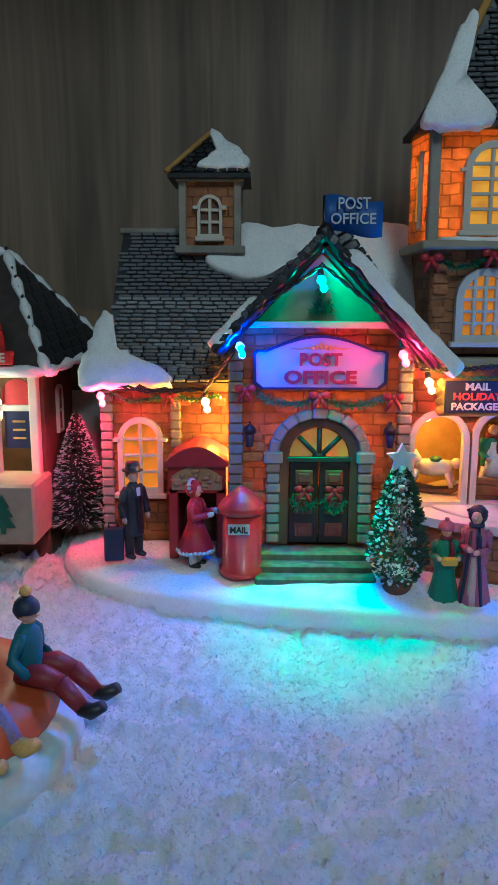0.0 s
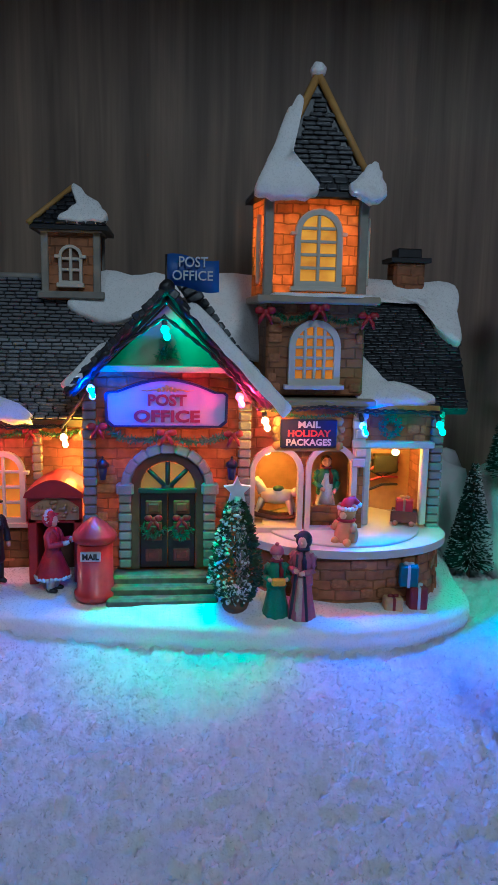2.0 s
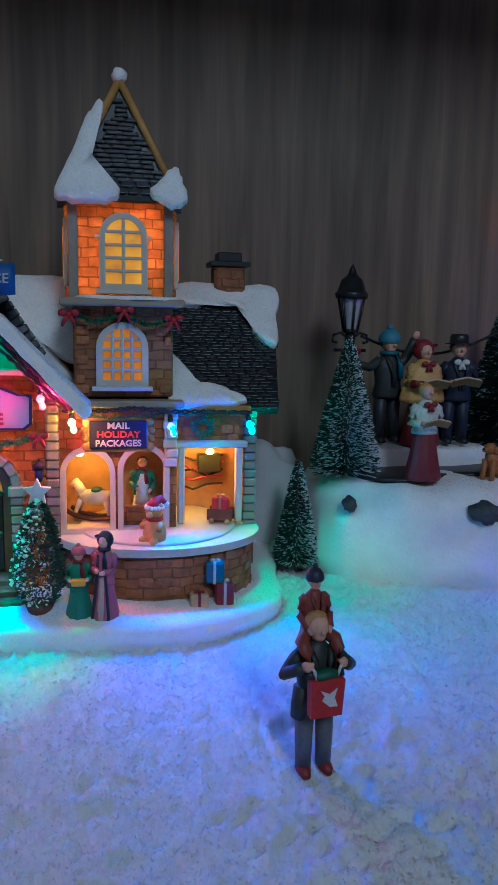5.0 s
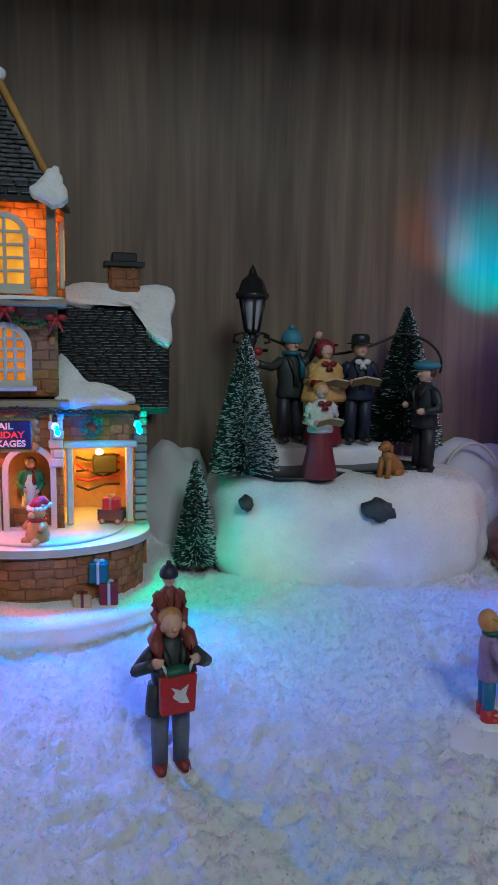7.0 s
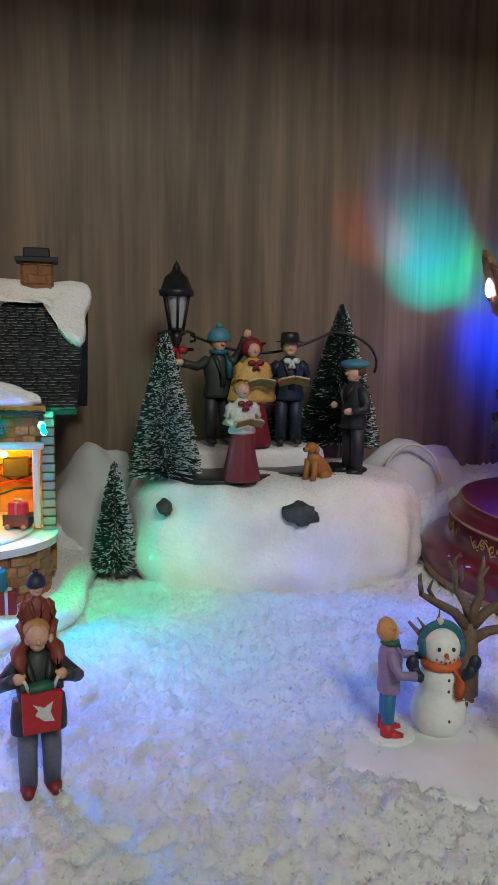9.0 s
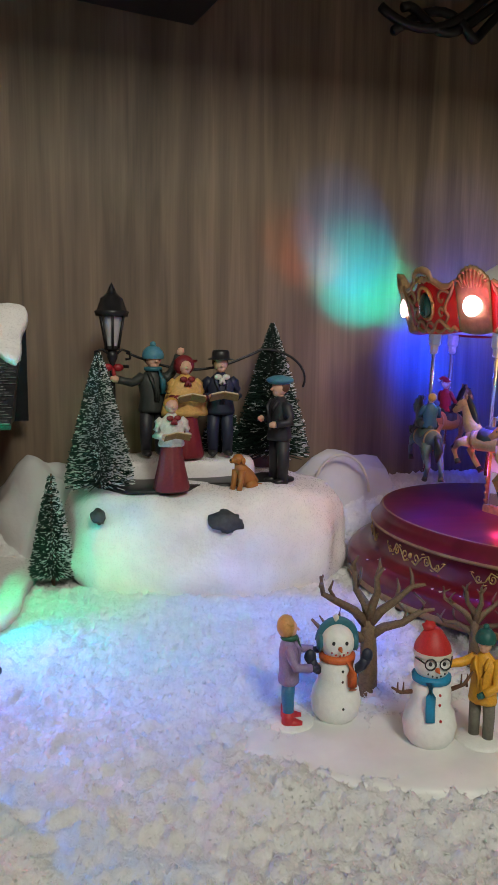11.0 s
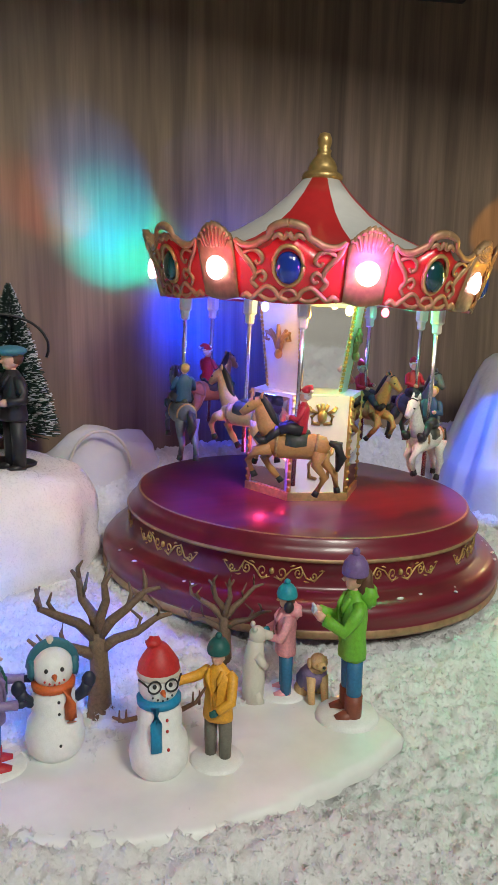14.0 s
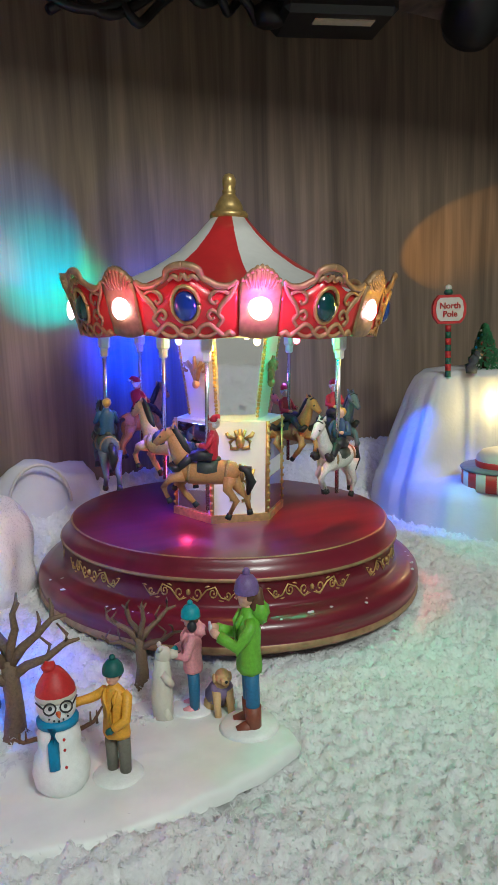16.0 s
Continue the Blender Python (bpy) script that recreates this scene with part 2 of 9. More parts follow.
def wood_wall():
    m = mat("walnut_laminate", (0.275, 0.198, 0.132), 0.60, second=(0.112, 0.080, 0.054), scale=60, stretch=(1.5, 1, 0.09), bump=0.12)
    N, L = m.node_tree.nodes, m.node_tree.links
    p = N["Principled BSDF"]
    for n in N:
        if n.type == "TEX_NOISE":
            n.inputs["Distortion"].default_value = 0.9
    # long flowing figure lines
    fc, fm, fw = N.new("ShaderNodeTexCoord"), N.new("ShaderNodeMapping"), N.new("ShaderNodeTexWave")
    fm.inputs["Scale"].default_value = (1, 1, 0.11)
    fw.bands_direction = "X"
    fw.inputs["Scale"].default_value, fw.inputs["Distortion"].default_value, fw.inputs["Detail"].default_value, fw.inputs["Detail Scale"].default_value = 7, 19, 4, 1.3
    L.new(fc.outputs["Object"], fm.inputs[0])
    L.new(fm.outputs[0], fw.inputs[0])
    fr = N.new("ShaderNodeMapRange")
    fr.inputs[1].default_value, fr.inputs[2].default_value, fr.inputs[3].default_value, fr.inputs[4].default_value = 0.0, 0.5, 0.70, 1.06
    L.new(fw.outputs["Fac"], fr.inputs[0])
    fx = N.new("ShaderNodeMix")
    fx.data_type, fx.blend_type = "RGBA", "MULTIPLY"
    fx.inputs["Factor"].default_value = 0.6
    L.new(p.inputs["Base Color"].links[0].from_socket, fx.inputs["A"])
    L.new(fr.outputs[0], fx.inputs["B"])
    L.new(fx.outputs["Result"], p.inputs["Base Color"])
    # fine pores over the broad figure
    co, mp, n = N.new("ShaderNodeTexCoord"), N.new("ShaderNodeMapping"), N.new("ShaderNodeTexNoise")
    mp.inputs["Scale"].default_value = (14, 1, 0.25)
    n.inputs["Scale"].default_value, n.inputs["Detail"].default_value = 60, 5
    L.new(co.outputs["Object"], mp.inputs[0])
    L.new(mp.outputs[0], n.inputs[0])
    mr = N.new("ShaderNodeMapRange")
    mr.inputs[1].default_value, mr.inputs[2].default_value, mr.inputs[3].default_value, mr.inputs[4].default_value = 0.35, 0.65, 0.91, 1.05
    L.new(n.outputs[0], mr.inputs[0])
    mul = N.new("ShaderNodeMix")
    mul.data_type, mul.blend_type = "RGBA", "MULTIPLY"
    mul.inputs["Factor"].default_value = 1.0
    L.new(p.inputs["Base Color"].links[0].from_socket, mul.inputs["A"])
    L.new(mr.outputs[0], mul.inputs["B"])
    L.new(mul.outputs["Result"], p.inputs["Base Color"])
    return m


M = {
    "wall": wood_wall(),
    "snow": mat("artificial_snow", (0.66, 0.66, 0.66), 0.8, var=0.10, scale=500, bump=0.5, bump_scale=900),
    "flake": mat("snow_flakes", (0.70, 0.70, 0.70), 0.8, var=0.08, scale=420, translucent=0.15),
    "glit": glitter("glitter_snow", (0.86, 0.855, 0.845), 0.55),
    "cotton": mat("snow_blanket", (0.58, 0.58, 0.585), 0.8, var=0.06, scale=60, bump=0.3, bump_scale=300),
    "stone": masonry("painted_stone", (0.40, 0.155, 0.040), 0.22, joint=0.70),
    "stone_dark": masonry("brown_stone", (0.30, 0.125, 0.046), joint=0.74),
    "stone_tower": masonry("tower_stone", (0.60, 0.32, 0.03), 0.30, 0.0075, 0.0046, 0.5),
    "block": mat("painted_stone_block", (0.39, 0.150, 0.038), 0.7, var=0.4, scale=3, bump=0.6),
    "block_dark": mat("brown_stone_block", (0.29, 0.120, 0.045), 0.7, var=0.4, scale=3, bump=0.4),
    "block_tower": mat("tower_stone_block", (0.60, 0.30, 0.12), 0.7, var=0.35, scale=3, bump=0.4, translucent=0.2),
    "quoin": mat("grey_green_stone", (0.27, 0.25, 0.21), 0.7, var=0.2, scale=160, bump=0.4),
    "slate": mat("black_slate", (0.010, 0.011, 0.014), 0.40, var=0.5, scale=300, bump=0.3),
    "shingle": mat("slate_shingle", (0.024, 0.026, 0.030), 0.34, var=0.6, scale=6, bump=0.3),
    "shingle_grey": mat("dry_brushed_shingle", (0.19, 0.195, 0.205), 0.5, var=0.7, scale=6, bump=0.3),
    "ochre": mat("ochre_trim", (0.44, 0.25, 0.06), 0.6, var=0.2, scale=200),
    "cream": mat("cream_paint", (0.34, 0.29, 0.20), 0.55, var=0.1, scale=200),
    "resin_snow": mat("white_resin", (0.76, 0.77, 0.75), 0.45, var=0.06, scale=90, bump=0.15),
    "white": mat("white_paint", (0.58, 0.55, 0.47), 0.5, var=0.05, scale=150, bump=0.1),
    # window light is put into the panes as their own warm glow
    "pane": mat("lit_pane", (0.85, 0.22, 0.007), 0.4, var=0.35, scale=90, glow=0.36),
    "amber": mat("amber_fanlight", (0.80, 0.34, 0.05), 0.4, var=0.2, scale=90, glow=0.10),
    "pane_hot": mat("tower_pane", (1.0, 0.26, 0.010), 0.4, var=0.6, scale=75, glow=0.55),
    "signglow": mat("backlit_sign", (0.36, 0.36, 0.40), 0.4, var=0.05, scale=60),
    "red": mat("red_paint", (0.42, 0.020, 0.022), 0.4, var=0.2, scale=150, coat=0.2),
    "darkgreen": mat("dark_green_door", (0.022, 0.035, 0.028), 0.4, var=0.3, scale=250, bump=0.3),
    "darkbrown": mat("dark_brown_door", (0.018, 0.011, 0.008), 0.45, var=0.4, scale=250, bump=0.3),
    "doorpanel": mat("door_panel", (0.15, 0.045, 0.024), 0.5, var=0.4, scale=250, bump=0.3),
    "step": mat("mossy_step", (0.11, 0.105, 0.08), 0.8, var=0.5, scale=220, bump=0.9),
    "brown": mat("brown_wood", (0.11, 0.05, 0.025), 0.6, var=0.3, scale=200, bump=0.3),
    "black": mat("black_paint", (0.018, 0.018, 0.020), 0.4, var=0.3, scale=200),
    "iron": mat("black_iron", (0.02, 0.02, 0.022), 0.35, 0.3, var=0.3, scale=300),
    "navy": mat("navy_board", (0.018, 0.022, 0.07), 0.4, var=0.2, scale=200),
    "flag": mat("flag_blue", (0.03, 0.09, 0.33), 0.5, var=0.12, scale=200),
    "letter": mat("grey_lettering", (0.55, 0.57, 0.60), 0.5, var=0.05),
    "maroon_letter": mat("maroon_lettering", (0.24, 0.02, 0.05), 0.5, var=0.05),
    "signred": mat("sign_red_lettering", (0.60, 0.05, 0.06), 0.5, var=0.05),
    "garland": mat("garland_needles", (0.06, 0.19, 0.08), 0.35, var=0.5, scale=500),
    "bow": mat("ribbon_red", (0.30, 0.012, 0.02), 0.45, var=0.3, scale=300),
    "foliage": mat("shrub_leaves", (0.04, 0.10, 0.05), 0.6, var=0.5, scale=600),
    "bristle": mat("tree_bristles", (0.012, 0.040, 0.028), 0.6, var=0.4, scale=500),
    "tip": mat("frosted_tips", (0.70, 0.74, 0.74), 0.6, var=0.1),
    "bark": mat("tree_resin", (0.16, 0.105, 0.065), 0.6, var=0.3, scale=250, bump=0.4),
    "maroon": mat("mahogany_lacquer", (0.160, 0.011, 0.026), 0.33, var=0.30, scale=60, stretch=(0.25, 2, 1), coat=0.22),
    "gold": mat("antique_gold", (0.58, 0.40, 0.15), 0.38, 0.6, var=0.3, scale=300, bump=0.2),
    "goldmatt": mat("gold_paint_worn", (0.38, 0.235, 0.12), 0.45, 0.3, var=0.3, scale=300, bump=0.2),
    "tentred": mat("tent_red", (0.62, 0.030, 0.035), 0.3, var=0.06, coat=0.3),
    "tentwhite": mat("tent_white", (0.80, 0.78, 0.75), 0.3, var=0.04, coat=0.3),
    "gemblue": mat("blue_gem", (0.010, 0.04, 0.28), 0.08, var=0.1, coat=1.0),
    "gemgreen": mat("green_gem", (0.008, 0.055, 0.045), 0.08, var=0.1, coat=1.0),
    "steel": mat("steel_rod", (0.62, 0.62, 0.64), 0.25, 0.9, var=0.08),
    "mirror": mat("mirror_panel", (0.85, 0.85, 0.87), 0.05, 1.0, var=0.02),
    "skin": mat("painted_skin", (0.66, 0.39, 0.28), 0.5, var=0.1),
    "plasticblack": mat("black_plastic", (0.012, 0.012, 0.014), 0.35, var=0.2),
    "label": mat("paper_label", (0.55, 0.50, 0.36), 0.6, var=0.1),
    "ground": mat("tabletop", (0.35, 0.33, 0.30), 0.6, var=0.1, scale=20),
    "room": mat("room_paint", (0.55, 0.53, 0.50), 0.8, var=0.05, scale=5),
    "led_green": mat("lit_green_led", (0.18, 1.0, 0.52), 0.3, var=0.02, glow=3),
    "led_blue": mat("lit_blue_led", (0.22, 0.30, 1.0), 0.3, var=0.02, glow=3),
    "led_red": mat("lit_red_led", (1.0, 0.10, 0.18), 0.3, var=0.02, glow=3),
    "led_warm": mat("lit_warm_led", (1.0, 0.62, 0.20), 0.3, var=0.02, glow=5),
    "led_white": mat("lit_lens", (1.0, 0.60, 0.75), 0.3, var=0.02, glow=5),
}


def paint(name, r, g, b, rough=0.5):
    if name not in M:
        M[name] = mat(name, (r, g, b), rough, var=0.18, scale=220, bump=0.12)
    return name


# ---------- building helpers ----------
class Build:
    """Collects the faces of one mesh; every face has a material key."""

    def __init__(self):
        self.v, self.f, self.k, self.s = [], [], [], []

    def add(self, verts, faces, key="", smooth=True):
        o = len(self.v)
        self.v += [tuple(p) for p in verts]
        for f in faces:
            self.f.append([o + i for i in f])
            self.k.append(key)
            self.s.append(smooth)

    def box(self, c, size, key="", ch=0.12, rot=None):
        """A box with chamfered edges. ch: chamfer as a share of the smallest side."""
        h = [a / 2 for a in size]
        d = min(size) * ch
        vs, idx = [], {}
        for sx in (-1, 1):
            for sy in (-1, 1):
                for sz in (-1, 1):
                    for a in range(3):
                        p = [sx * h[0], sy * h[1], sz * h[2]]
                        for b in range(3):
                            if b != a:
                                p[b] -= (sx, sy, sz)[b] * d
                        idx[(sx, sy, sz, a)] = len(vs)
                        vs.append(p)
        fs = []
        for a in range(3):
            b, c2 = (a + 1) % 3, (a + 2) % 3
            for s in (-1, 1):
                q = []
                for sb, sc in ((-1, -1), (1, -1), (1, 1), (-1, 1)):
                    g = [0, 0, 0]
                    g[a], g[b], g[c2] = s, sb, sc
                    q.append(idx[(*g, a)])
                fs.append(q if s > 0 else q[::-1])
            for sb in (-1, 1):
                for sc in (-1, 1):
                    g1, g2 = [0, 0, 0], [0, 0, 0]
                    g1[a], g2[a] = -1, 1
                    g1[b] = g2[b] = sb
                    g1[c2] = g2[c2] = sc
                    q = [idx[(*g1, b)], idx[(*g2, b)], idx[(*g2, c2)], idx[(*g1, c2)]]
                    fs.append(q if sb * sc < 0 else q[::-1])
        for sx in (-1, 1):
            for sy in (-1, 1):
                for sz in (-1, 1):
                    q = [idx[(sx, sy, sz, a)] for a in range(3)]
                    fs.append(q if sx * sy * sz > 0 else q[::-1])
        R = rot if rot else Matrix()
        self.add([R @ Vector(p) + Vector(c) for p in vs], fs, key, False)

    def tube(self, path, radii, key="", n=8, flat=(1, 1), up=(0, 0, 1)):
        """A closed tube along a path; flat: width and height of its section as shares of the radius."""
        P = [Vector(p) for p in path]
        if not hasattr(radii, "__len__"):
            radii = [radii] * len(P)
        vs, fs = [], []
        for i, p in enumerate(P):
            t = (P[min(i + 1, len(P) - 1)] - P[max(i - 1, 0)]).normalized()
            u = Vector(up)
            if abs(t.dot(u)) > 0.95:
                u = Vector((0, 1, 0)) if abs(t.y) < 0.9 else Vector((1, 0, 0))
            a = t.cross(u).normalized()
            b = a.cross(t).normalized()
            for j in range(n):
                w = 2 * math.pi * j / n
                vs.append(p + a * math.cos(w) * radii[i] * flat[0] + b * math.sin(w) * radii[i] * flat[1])
        for i in range(len(P) - 1):
            for j in range(n):
                k = (j + 1) % n
                fs.append([i * n + j, i * n + k, (i + 1) * n + k, (i + 1) * n + j])
        fs.append(list(range(n))[::-1])
        fs.append([(len(P) - 1) * n + j for j in range(n)])
        self.add(vs, fs, key)

    def ball(self, c, r, key="", n=10, m=7, sc=(1, 1, 1), lump=0.0):
        vs, fs = [], []
        for i in range(m + 1):
            a = math.pi * i / m
            for j in range(n):
                w = 2 * math.pi * j / n
                d = Vector((math.sin(a) * math.cos(w), math.sin(a) * math.sin(w), math.cos(a)))
                k = 1 + lump * noise.noise(d * 2.3 + Vector(c) * 90)
                vs.append(Vector(c) + Vector((d.x * sc[0], d.y * sc[1], d.z * sc[2])) * r * k)
        for i in range(m):
            for j in range(n):
                k = (j + 1) % n
                fs.append([i * n + j, (i + 1) * n + j, (i + 1) * n + k, i * n + k])
        self.add(vs, fs, key)

    def lathe(self, profile, key="", n=48, c=(0, 0, 0), keys=None, a0=0.0, a1=360.0):
        full = a1 - a0 >= 359.9
        cols = n if full else n + 1
        vs = []
        for r, z in profile:
            for j in range(cols):
                w = radians(a0 + (a1 - a0) * j / n)
                vs.append((c[0] + r * math.cos(w), c[1] + r * math.sin(w), c[2] + z))
        for i in range(len(profile) - 1):
            fs = []
            for j in range(n):
                k = (j + 1) % cols
                fs.append([i * cols + j, i * cols + k, (i + 1) * cols + k, (i + 1) * cols + j])
            o = len(self.v) if i == 0 else o
            if i == 0:
                self.v += vs
            for f in fs:
                self.f.append([o + q for q in f])
                self.k.append(keys[i] if keys else key)
                self.s.append(True)

    def plate(self, poly, y0, y1, key="", smooth=False):
        """A polygon in x, z made thick from y0 (front) to y1."""
        n = len(poly)
        vs = [(x, y0, z) for x, z in poly] + [(x, y1, z) for x, z in poly]
        fs = [list(range(n)), list(range(n, 2 * n))[::-1]]
        for i in range(n):
            k = (i + 1) % n
            fs.append([i, n + i, n + k, k])
        self.add(vs, fs, key, smooth)

    def ring(self, outer, inner, y0, y1, key=""):
        n = len(outer)
        vs = [(x, y, z) for p, y in ((outer, y0), (inner, y0), (outer, y1), (inner, y1)) for x, z in p]
        fs = []
        for i in range(n):
            k = (i + 1) % n
            fs += [[i, k, n + k, n + i], [i, 2 * n + i, 2 * n + k, k], [n + i, n + k, 3 * n + k, 3 * n + i], [2 * n + i, 3 * n + i, 3 * n + k, 2 * n + k]]
        self.add(vs, fs, key, False)

    def puff(self, poly, frame_m, h, key="", wob=0.0):
        """A pillow of snow over a star-shaped outline, in the plane of frame_m (x, y in it, z out of it)."""
        pts = [Vector((x, y, 0)) for x, y in poly]
        # finer outline
        fine = []
        for i, p in enumerate(pts):
            q = pts[(i + 1) % len(pts)]
            pr, nx = pts[i - 1], pts[(i + 2) % len(pts)]
            for s in range(4):
                t = s / 4
                fine.append(0.5 * ((2 * p) + (q - pr) * t + (2 * pr - 5 * p + 4 * q - nx) * t * t + (3 * p - pr - 3 * q + nx) * t ** 3))
        c = sum(fine, Vector()) / len(fine)
        if wob:
            fine = [p + (p - c).normalized() * (0.0022 * noise.noise(p * 300 + Vector((3, 1, h * 900))) + 0.0013 * noise.noise(p * 900 + Vector((1, 5, h * 400)))) for p in fine]
        n, vs, fs = len(fine), [], []
        for share, z in ((1.0, -0.25), (1.005, 0.35), (0.985, 0.78), (0.945, 0.97), (0.62, 1.02), (0.3, 1.04)):
            for p in fine:
                q = c + (p - c) * share
                w = (noise.noise(Vector((q.x, q.y, z * 0.004)) * 160) + 0.55 * noise.noise(Vector((q.x, q.y, z * 0.004)) * 420)) * wob
                vs.append(frame_m @ Vector((q.x, q.y, (z + w) * h)))
        vs.append(frame_m @ Vector((c.x, c.y, 1.04 * h)))
        for i in range(5):
            for j in range(n):
                k = (j + 1) % n
                fs.append([i * n + j, i * n + k, (i + 1) * n + k, (i + 1) * n + j])
        for j in range(n):
            fs.append([5 * n + j, 5 * n + (j + 1) % n, 6 * n])
        self.add(vs, fs, key)

    def data(self, name, key=""):
        me = bpy.data.meshes.new(name)
        me.from_pydata(self.v, [], self.f)
        names = []
        for k in self.k:
            k = k or key
            if k not in names:
                names.append(k)
        for k in names:
            me.materials.append(M[k])
        me.polygons.foreach_set("material_index", [names.index(k or key) for k in self.k])
        me.polygons.foreach_set("use_smooth", self.s)
        bm = bmesh.new()
        bm.from_mesh(me)
        bmesh.ops.recalc_face_normals(bm, faces=bm.faces)
        bm.to_mesh(me)
        bm.free()
        me.update()
        return me


def place_of(ob):
    m = ob.matrix_basis.copy()
    if ob.parent:
        m = place_of(ob.parent) @ ob.matrix_parent_inverse @ m
    return m


def thing(name, m, label, category, group="", kind=""):
    ob = new(name)
    ob.empty_display_size = 0.01
    ob.matrix_basis = m
    return tagged(ob, label, category, group, kind)


def part(name, b, key, parent, label="", world_place=True):
    """One mesh under a thing or a part. world_place: its points are given in the world, else in its parent's own axes."""
    ob = new(name, b.data(name, key) if isinstance(b, Build) else b)
    ob.parent = parent
    if world_place:
        ob.matrix_parent_inverse = place_of(parent).inverted()
    return tagged(ob, label)


def piece(name, me, parent, m):
    ob = new(name, me)
    ob.parent = parent
    ob.matrix_parent_inverse = place_of(parent).inverted()
    ob.matrix_basis = m
    return ob


def solo(name, b, key, label, category, group="", kind="", m=None):
    ob = new(name, b.data(name, key))
    if m:
        ob.matrix_basis = m
    return tagged(ob, label, category, group, kind)


def words(text, size, key, parent, m, bold=0.0, thick=0.0003, name="lettering", width=None):
    cu = bpy.data.curves.new(name, "FONT")
    cu.body, cu.size, cu.align_x, cu.align_y = text, size, "CENTER", "CENTER"
    cu.extrude, cu.offset, cu.resolution_u = thick, bold, 3
    tmp = new("lettering_tmp", cu)
    me = bpy.data.meshes.new_from_object(tmp.evaluated_get(bpy.context.evaluated_depsgraph_get()))
    bpy.data.objects.remove(tmp)
    if width:
        w = max(v.co.x for v in me.vertices) - min(v.co.x for v in me.vertices)
        me.transform(Matrix.Diagonal((width / w, 1, 1, 1)))
    me.materials.clear()
    me.materials.append(M[key])
    ob = new(name, me)
    ob.parent = parent
    ob.matrix_parent_inverse = place_of(parent).inverted()
    ob.matrix_basis = m
    return ob


UP = pose(0, 0, 0, 90, 0, 0)  # letters that stand upright and face the front


def arch(x0, x1, z0, z1, n=12, low=1.0):
    """Outline of a round-headed opening; low flattens the head."""
    r = (x1 - x0) / 2
    zs = z1 - r * low
    pts = [(x0, z0), (x1, z0)]
    for i in range(n + 1):
        w = math.pi * i / n
        pts.append(((x0 + x1) / 2 + r * math.cos(w), zs + r * low * math.sin(w)))
    return pts


def roof_frame(p0, p1, p2):
    """Axes of a slope: x along the eave from p0 to p1, y up the slope towards p2."""
    o, ex = Vector(p0), (Vector(p1) - Vector(p0)).normalized()
    ey = Vector(p2) - o
    ey = (ey - ex * ey.dot(ex)).normalized()
    ez = ex.cross(ey)
    return Matrix(((ex.x, ey.x, ez.x, o.x), (ex.y, ey.y, ez.y, o.y), (ex.z, ey.z, ez.z, o.z), (0, 0, 0, 1)))


def ground_height(x, y):
    t = min(1, max(0, (y - 0.14) / 0.17))
    z = -0.006 + 0.020 * t
    b = min(1, max(0, (y - 0.375) / 0.06))
    d = (y - (0.168 - (x - 0.25) * 0.36)) / 0.016
    drift = 0.0075 * math.exp(-d * d) * max(0, min(1, (x - 0.235) / 0.03)) * max(0, min(1, (0.405 - x) / 0.05))
    return z + 0.040 * b * b * (3 - 2 * b) + drift


# ---------- setting ----------
def slab(name, c, size, key, label, category):
    b = Build()
    b.box((0, 0, 0), size, key, 0.02)
    return solo(name, b, key, label, category, kind="structure", m=pose(*c))


slab("wall_back", (0.35, 0.475, 0.45), (3.4, 0.05, 1.5), "wall", "dark walnut laminate back wall with vertical grain", "wall")
slab("display_table", (0.35, -0.05, -0.05), (3.4, 1.0, 0.04), "ground", "plain tabletop under the artificial snow", "table")
slab("shelf_board", (0.35, 0.3245, 0.445), (3.4, 0.250, 0.03), "wall", "dark walnut shelf board above the display", "shelf")
slab("floor", (0.3, -1.2, -0.80), (5.0, 4.4, 0.1), "room", "plain room floor", "floor")
slab("ceiling", (0.3, -1.2, 1.75), (5.0, 4.4, 0.1), "room", "plain painted ceiling", "ceiling")
slab("wall_front", (0.3, -3.4, 0.45), (5.0, 0.1, 2.6), "room", "plain painted room wall", "wall")
slab("wall_left", (-2.2, -1.2, 0.45), (0.1, 4.4, 2.6), "room", "plain painted room wall", "wall")
slab("wall_right", (2.8, -1.2, 0.45), (0.1, 4.4, 2.6), "room", "plain painted room wall", "wall")


